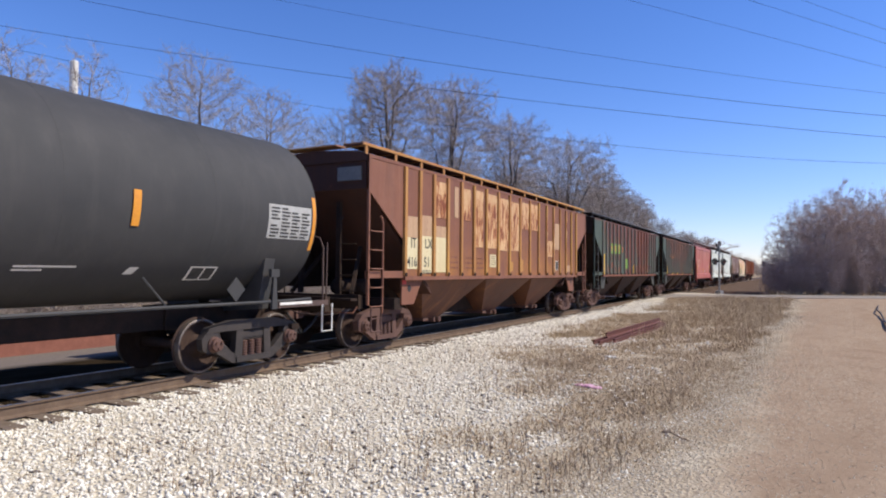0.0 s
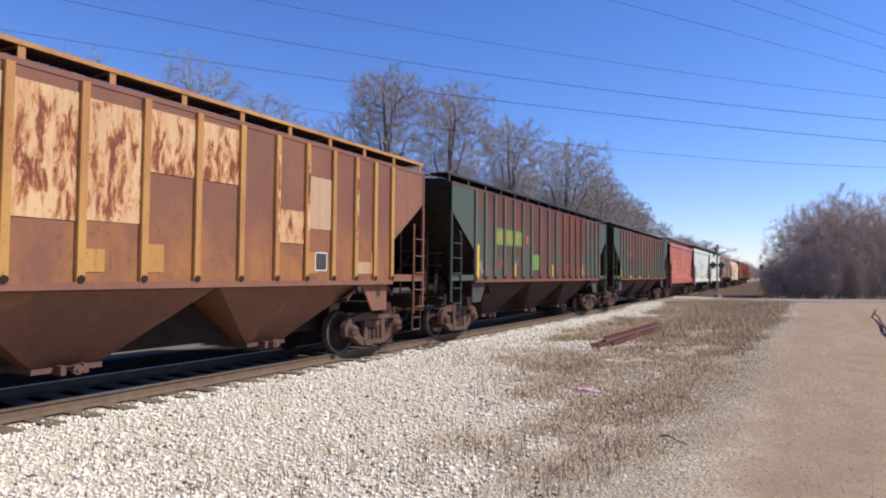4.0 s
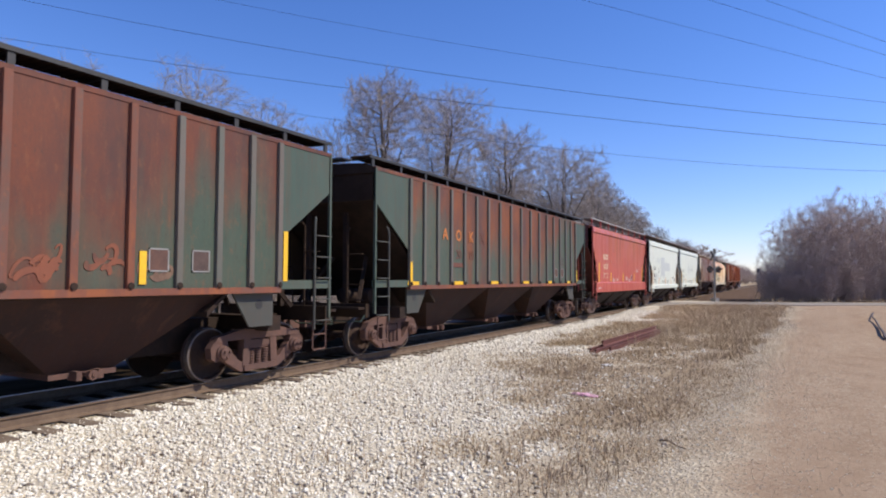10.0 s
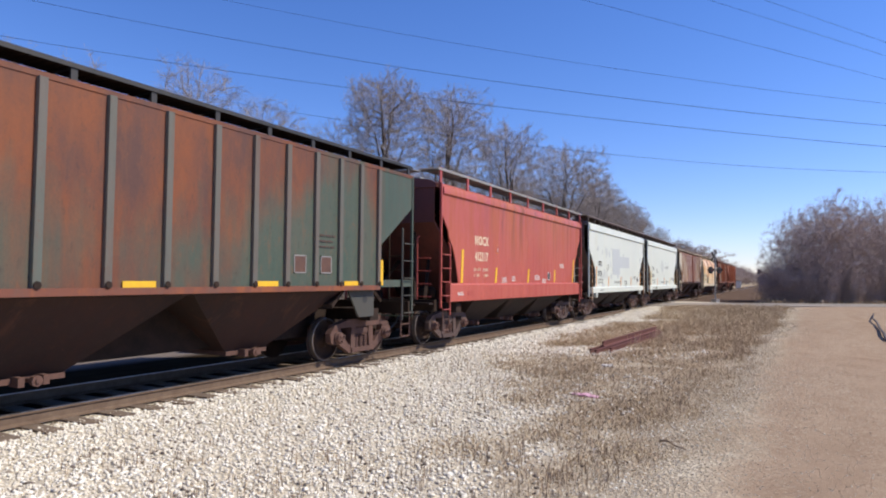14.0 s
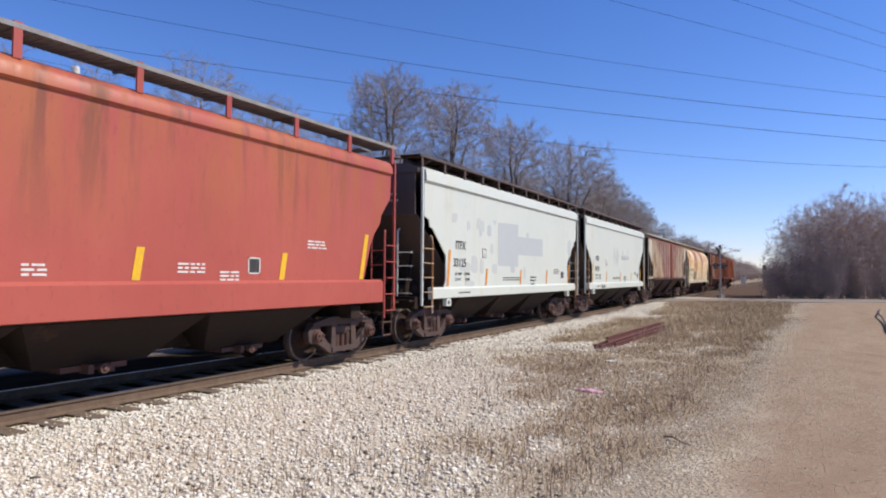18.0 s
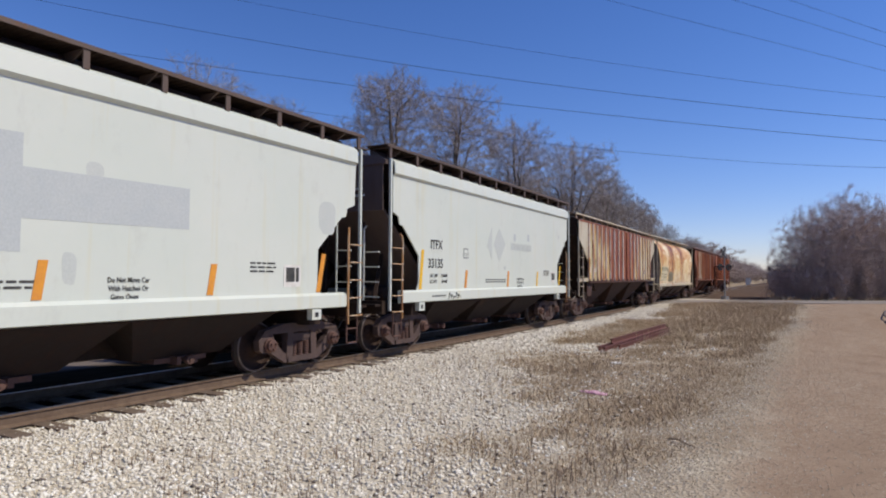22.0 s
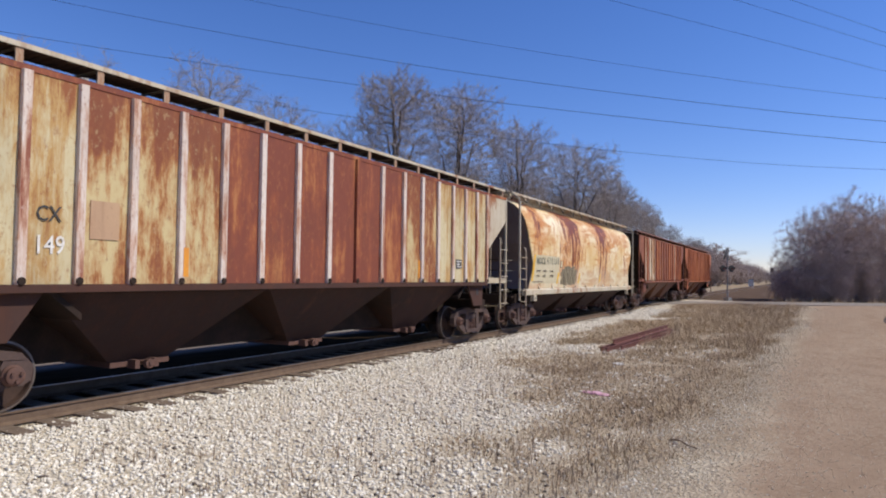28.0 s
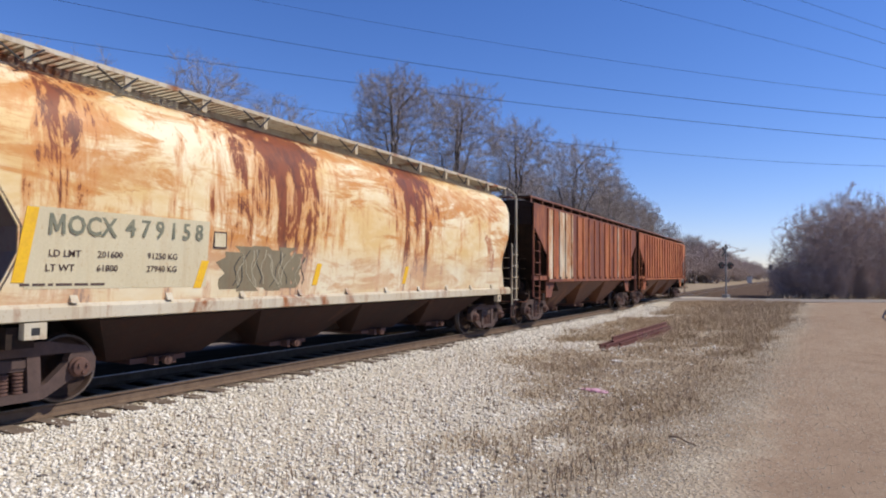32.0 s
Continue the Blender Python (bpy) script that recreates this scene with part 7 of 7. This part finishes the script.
def tube_z(r0, z0, z1, r1=None, n=12):
    r1 = r0 if r1 is None else r1
    v = [(r * math.cos(2 * math.pi * j / n), r * math.sin(2 * math.pi * j / n), z) for r, z in ((r0, z0), (r1, z1)) for j in range(n)]
    return v, [tuple(range(n - 1, -1, -1)), tuple(range(n, 2 * n))] + [(j, (j + 1) % n, n + (j + 1) % n, n + j) for j in range(n)]


crossing_signal(4.04, 60.97, 62, "railway crossing signal with crossbuck and red lamps")
post = thing("line_signal", "distant railway signal post beside the line", "railway signal", at=(5.0, 140, -0.3))
part("mast", G().add(*tube_z(0.09, 0, 4.0)), steel_grey, post)
part("signal_head", G().box(-0.35, 0.35, -0.2, 0.2, 3.5, 4.4), M["black"], post)
cab = thing("relay_cabinet", "small pale equipment cabinet far down the line", "cabinet", at=(-3.2, 215, -0.35))
part("cabinet_body", G().box(-0.7, 0.7, -0.5, 0.5, 0, 2.1), M["white"], cab)
part("cabinet_roof", G().prism([(-0.8, 2.1), (0.8, 2.1), (0, 2.35)], -0.6, 0.6, "y"), steel_grey, cab)

pole = thing("white_pole", "white-painted pole behind the track", "pole", at=(-16.0, 15.3, -0.4))
part("shaft", G().add(*tube_z(0.165, 0, 10.45, 0.16)), M["white"], pole, smooth=True)
part("pole_cap", G().add(*tube_z(0.18, 10.45, 10.54, 0.14)), M["white"], pole)

brick_red = plain("old_red_brick", (0.20, 0.075, 0.055), (0.27, 0.11, 0.08), 4, 0.9)
wall = tagged(new("low_wall", mesh_of("low_wall", G().box(-7.4, -7.0, -9, 11.3, -0.6, 0.02), brick_red)), "low red brick wall with a white concrete cap", "", "", "structure")
part("wall_cap", G().box(-7.5, -6.92, -9.05, 11.35, 0.02, 0.17), M["white"], wall, "white concrete cap")

wire = plain("wire_metal", (0.02, 0.022, 0.028), (0.03, 0.03, 0.035), 2, 1.0, spec=0.0, bump=0.0)
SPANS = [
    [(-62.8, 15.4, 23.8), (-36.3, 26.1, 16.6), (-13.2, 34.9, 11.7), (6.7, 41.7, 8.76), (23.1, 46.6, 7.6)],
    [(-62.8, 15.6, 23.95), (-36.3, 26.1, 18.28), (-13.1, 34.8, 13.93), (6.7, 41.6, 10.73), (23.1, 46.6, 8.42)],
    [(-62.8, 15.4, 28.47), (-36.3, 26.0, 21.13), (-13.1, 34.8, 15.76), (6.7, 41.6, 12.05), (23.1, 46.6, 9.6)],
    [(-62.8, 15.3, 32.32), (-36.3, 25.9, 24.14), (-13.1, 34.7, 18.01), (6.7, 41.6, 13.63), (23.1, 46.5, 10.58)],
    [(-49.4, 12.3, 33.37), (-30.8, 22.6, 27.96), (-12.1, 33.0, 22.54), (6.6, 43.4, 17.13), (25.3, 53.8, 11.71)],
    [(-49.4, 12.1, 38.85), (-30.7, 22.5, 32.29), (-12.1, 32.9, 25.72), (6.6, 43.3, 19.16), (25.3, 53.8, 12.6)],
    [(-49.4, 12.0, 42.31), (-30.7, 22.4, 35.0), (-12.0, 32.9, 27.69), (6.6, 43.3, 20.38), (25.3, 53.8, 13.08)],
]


def smooth_line(pts, per=8):
    out = []
    for i in range(len(pts) - 1):
        p = [Vector(pts[min(max(j, 0), len(pts) - 1)]) for j in (i - 1, i, i + 1, i + 2)]
        for k in range(per):
            u = k / per
            out.append(0.5 * (2 * p[1] + (p[2] - p[0]) * u + (2 * p[0] - 5 * p[1] + 4 * p[2] - p[3]) * u * u + (3 * p[1] - p[0] - 3 * p[2] + p[3]) * u**3))
    return out + [Vector(pts[-1])]


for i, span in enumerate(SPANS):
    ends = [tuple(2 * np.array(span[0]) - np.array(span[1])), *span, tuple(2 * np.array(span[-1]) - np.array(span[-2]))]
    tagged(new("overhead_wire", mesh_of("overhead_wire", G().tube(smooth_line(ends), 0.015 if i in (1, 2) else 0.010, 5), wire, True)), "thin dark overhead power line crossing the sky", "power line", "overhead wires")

# ---- things on the ground ----
red_rust = plain("red_rusted_rail", (0.10, 0.034, 0.026), (0.155, 0.055, 0.042), 5, 0.85)


def old_rail(x0, y0, x1, y1, z, roll, label):
    prof = [(-0.065, 0), (0.065, 0), (0.065, 0.014), (0.01, 0.03), (0.01, 0.11), (0.034, 0.122), (0.034, 0.15), (-0.034, 0.15), (-0.034, 0.122), (-0.01, 0.11), (-0.01, 0.03), (-0.065, 0.014)]
    length = math.hypot(x1 - x0, y1 - y0)
    ob = tagged(new("old_rail", mesh_of("old_rail", G().prism(prof, 0, length, "y"), red_rust)), label, "rail", "old rails in a pile")
    ob.matrix_world = pose(x0, y0, z, 0, 0, math.degrees(math.atan2(y1 - y0, x1 - x0)) - 90) @ pose(0, 0, 0, 0, roll, 0)
    return ob


gz = float(ground_z(4.95, 20))
for dx, dz, roll, y0, y1 in ((-0.10, 0, 0, 17.5, 25.4), (0.10, 0, 0, 17.3, 25.8), (0.31, 0.0, 0, 18.1, 25.0), (0.02, 0.135, 0, 18.4, 25.6)):
    old_rail(4.84 + dx, y0, 5.08 + dx, y1, gz + dz - 0.01, roll, "rusty red old rail lying in a pile on the grass")
random.seed(8)


def scrap(name, x, y, size, mat, label, flat=0.35):
    b = bmesh.new()
    bmesh.ops.create_icosphere(b, subdivisions=2, radius=size)
    for v in b.verts:
        k = 1 + 0.5 * noise.noise(v.co * (2.2 / size) + Vector((x, y, 0)))
        v.co = Vector((v.co.x * k * 1.3, v.co.y * k, v.co.z * k * flat))
    me = bpy.data.meshes.new(name)
    b.to_mesh(me)
    b.free()
    me.materials.append(mat)
    ob = tagged(new(name, me), label, "litter")
    ob.location = (x, y, float(ground_z(x, y)) + size * flat * 0.4)
    return ob


pink = plain("pink_plastic", (0.62, 0.25, 0.36), (0.75, 0.50, 0.55), 14, 0.5)
scrap("plastic_scrap", 5.83, 15.0, 0.11, M["white"], "small white plastic scrap on the grass")
for dx, dy, s in ((0, 0, 0.10), (-0.17, 0.05, 0.07), (0.16, -0.04, 0.08)):
    scrap("plastic_scrap", 6.41 + dx, 11.07 + dy, s, pink, "crumpled pink plastic scrap on the stones")
stick = tagged(new("stick", mesh_of("stick", G().tube([(8.10, 8.42, -0.235), (8.22, 8.30, -0.20), (8.32, 8.22, -0.225), (8.45, 8.13, -0.235)], 0.014, 5, 0.006), M["dead"])), "short dark stick lying on the gravel edge", "stick")
limb = tagged(new("fallen_branch", mesh_of("fallen_branch", G().tube([(12.55, 26.5, -0.22), (12.7, 28.6, -0.12), (12.95, 32, -0.16), (13.3, 36.6, -0.10), (13.35, 38.5, -0.05), (13.9, 43.5, -0.02)], 0.06, 6, 0.03), M["bark"])), "long dark bent branch lying beside the dirt track", "branch")


# ---- what moves ----
def motions():
    times = [i * 0.5 for i in range(65)]
    for car in CARS:
        at = car.location.copy()
        walk(car, [(t, pose(at.x, at.y - rolled(t), at.z)) for t in times])
    steps = [i * 4 / FPS for i in range(241)]
    for ws, y in WHEELSETS:
        walk(ws, [(min(t, 32.0), pose(0, y, WHEEL_R, math.degrees(rolled(min(t, 32.0)) / WHEEL_R))) for t in steps])


motions()
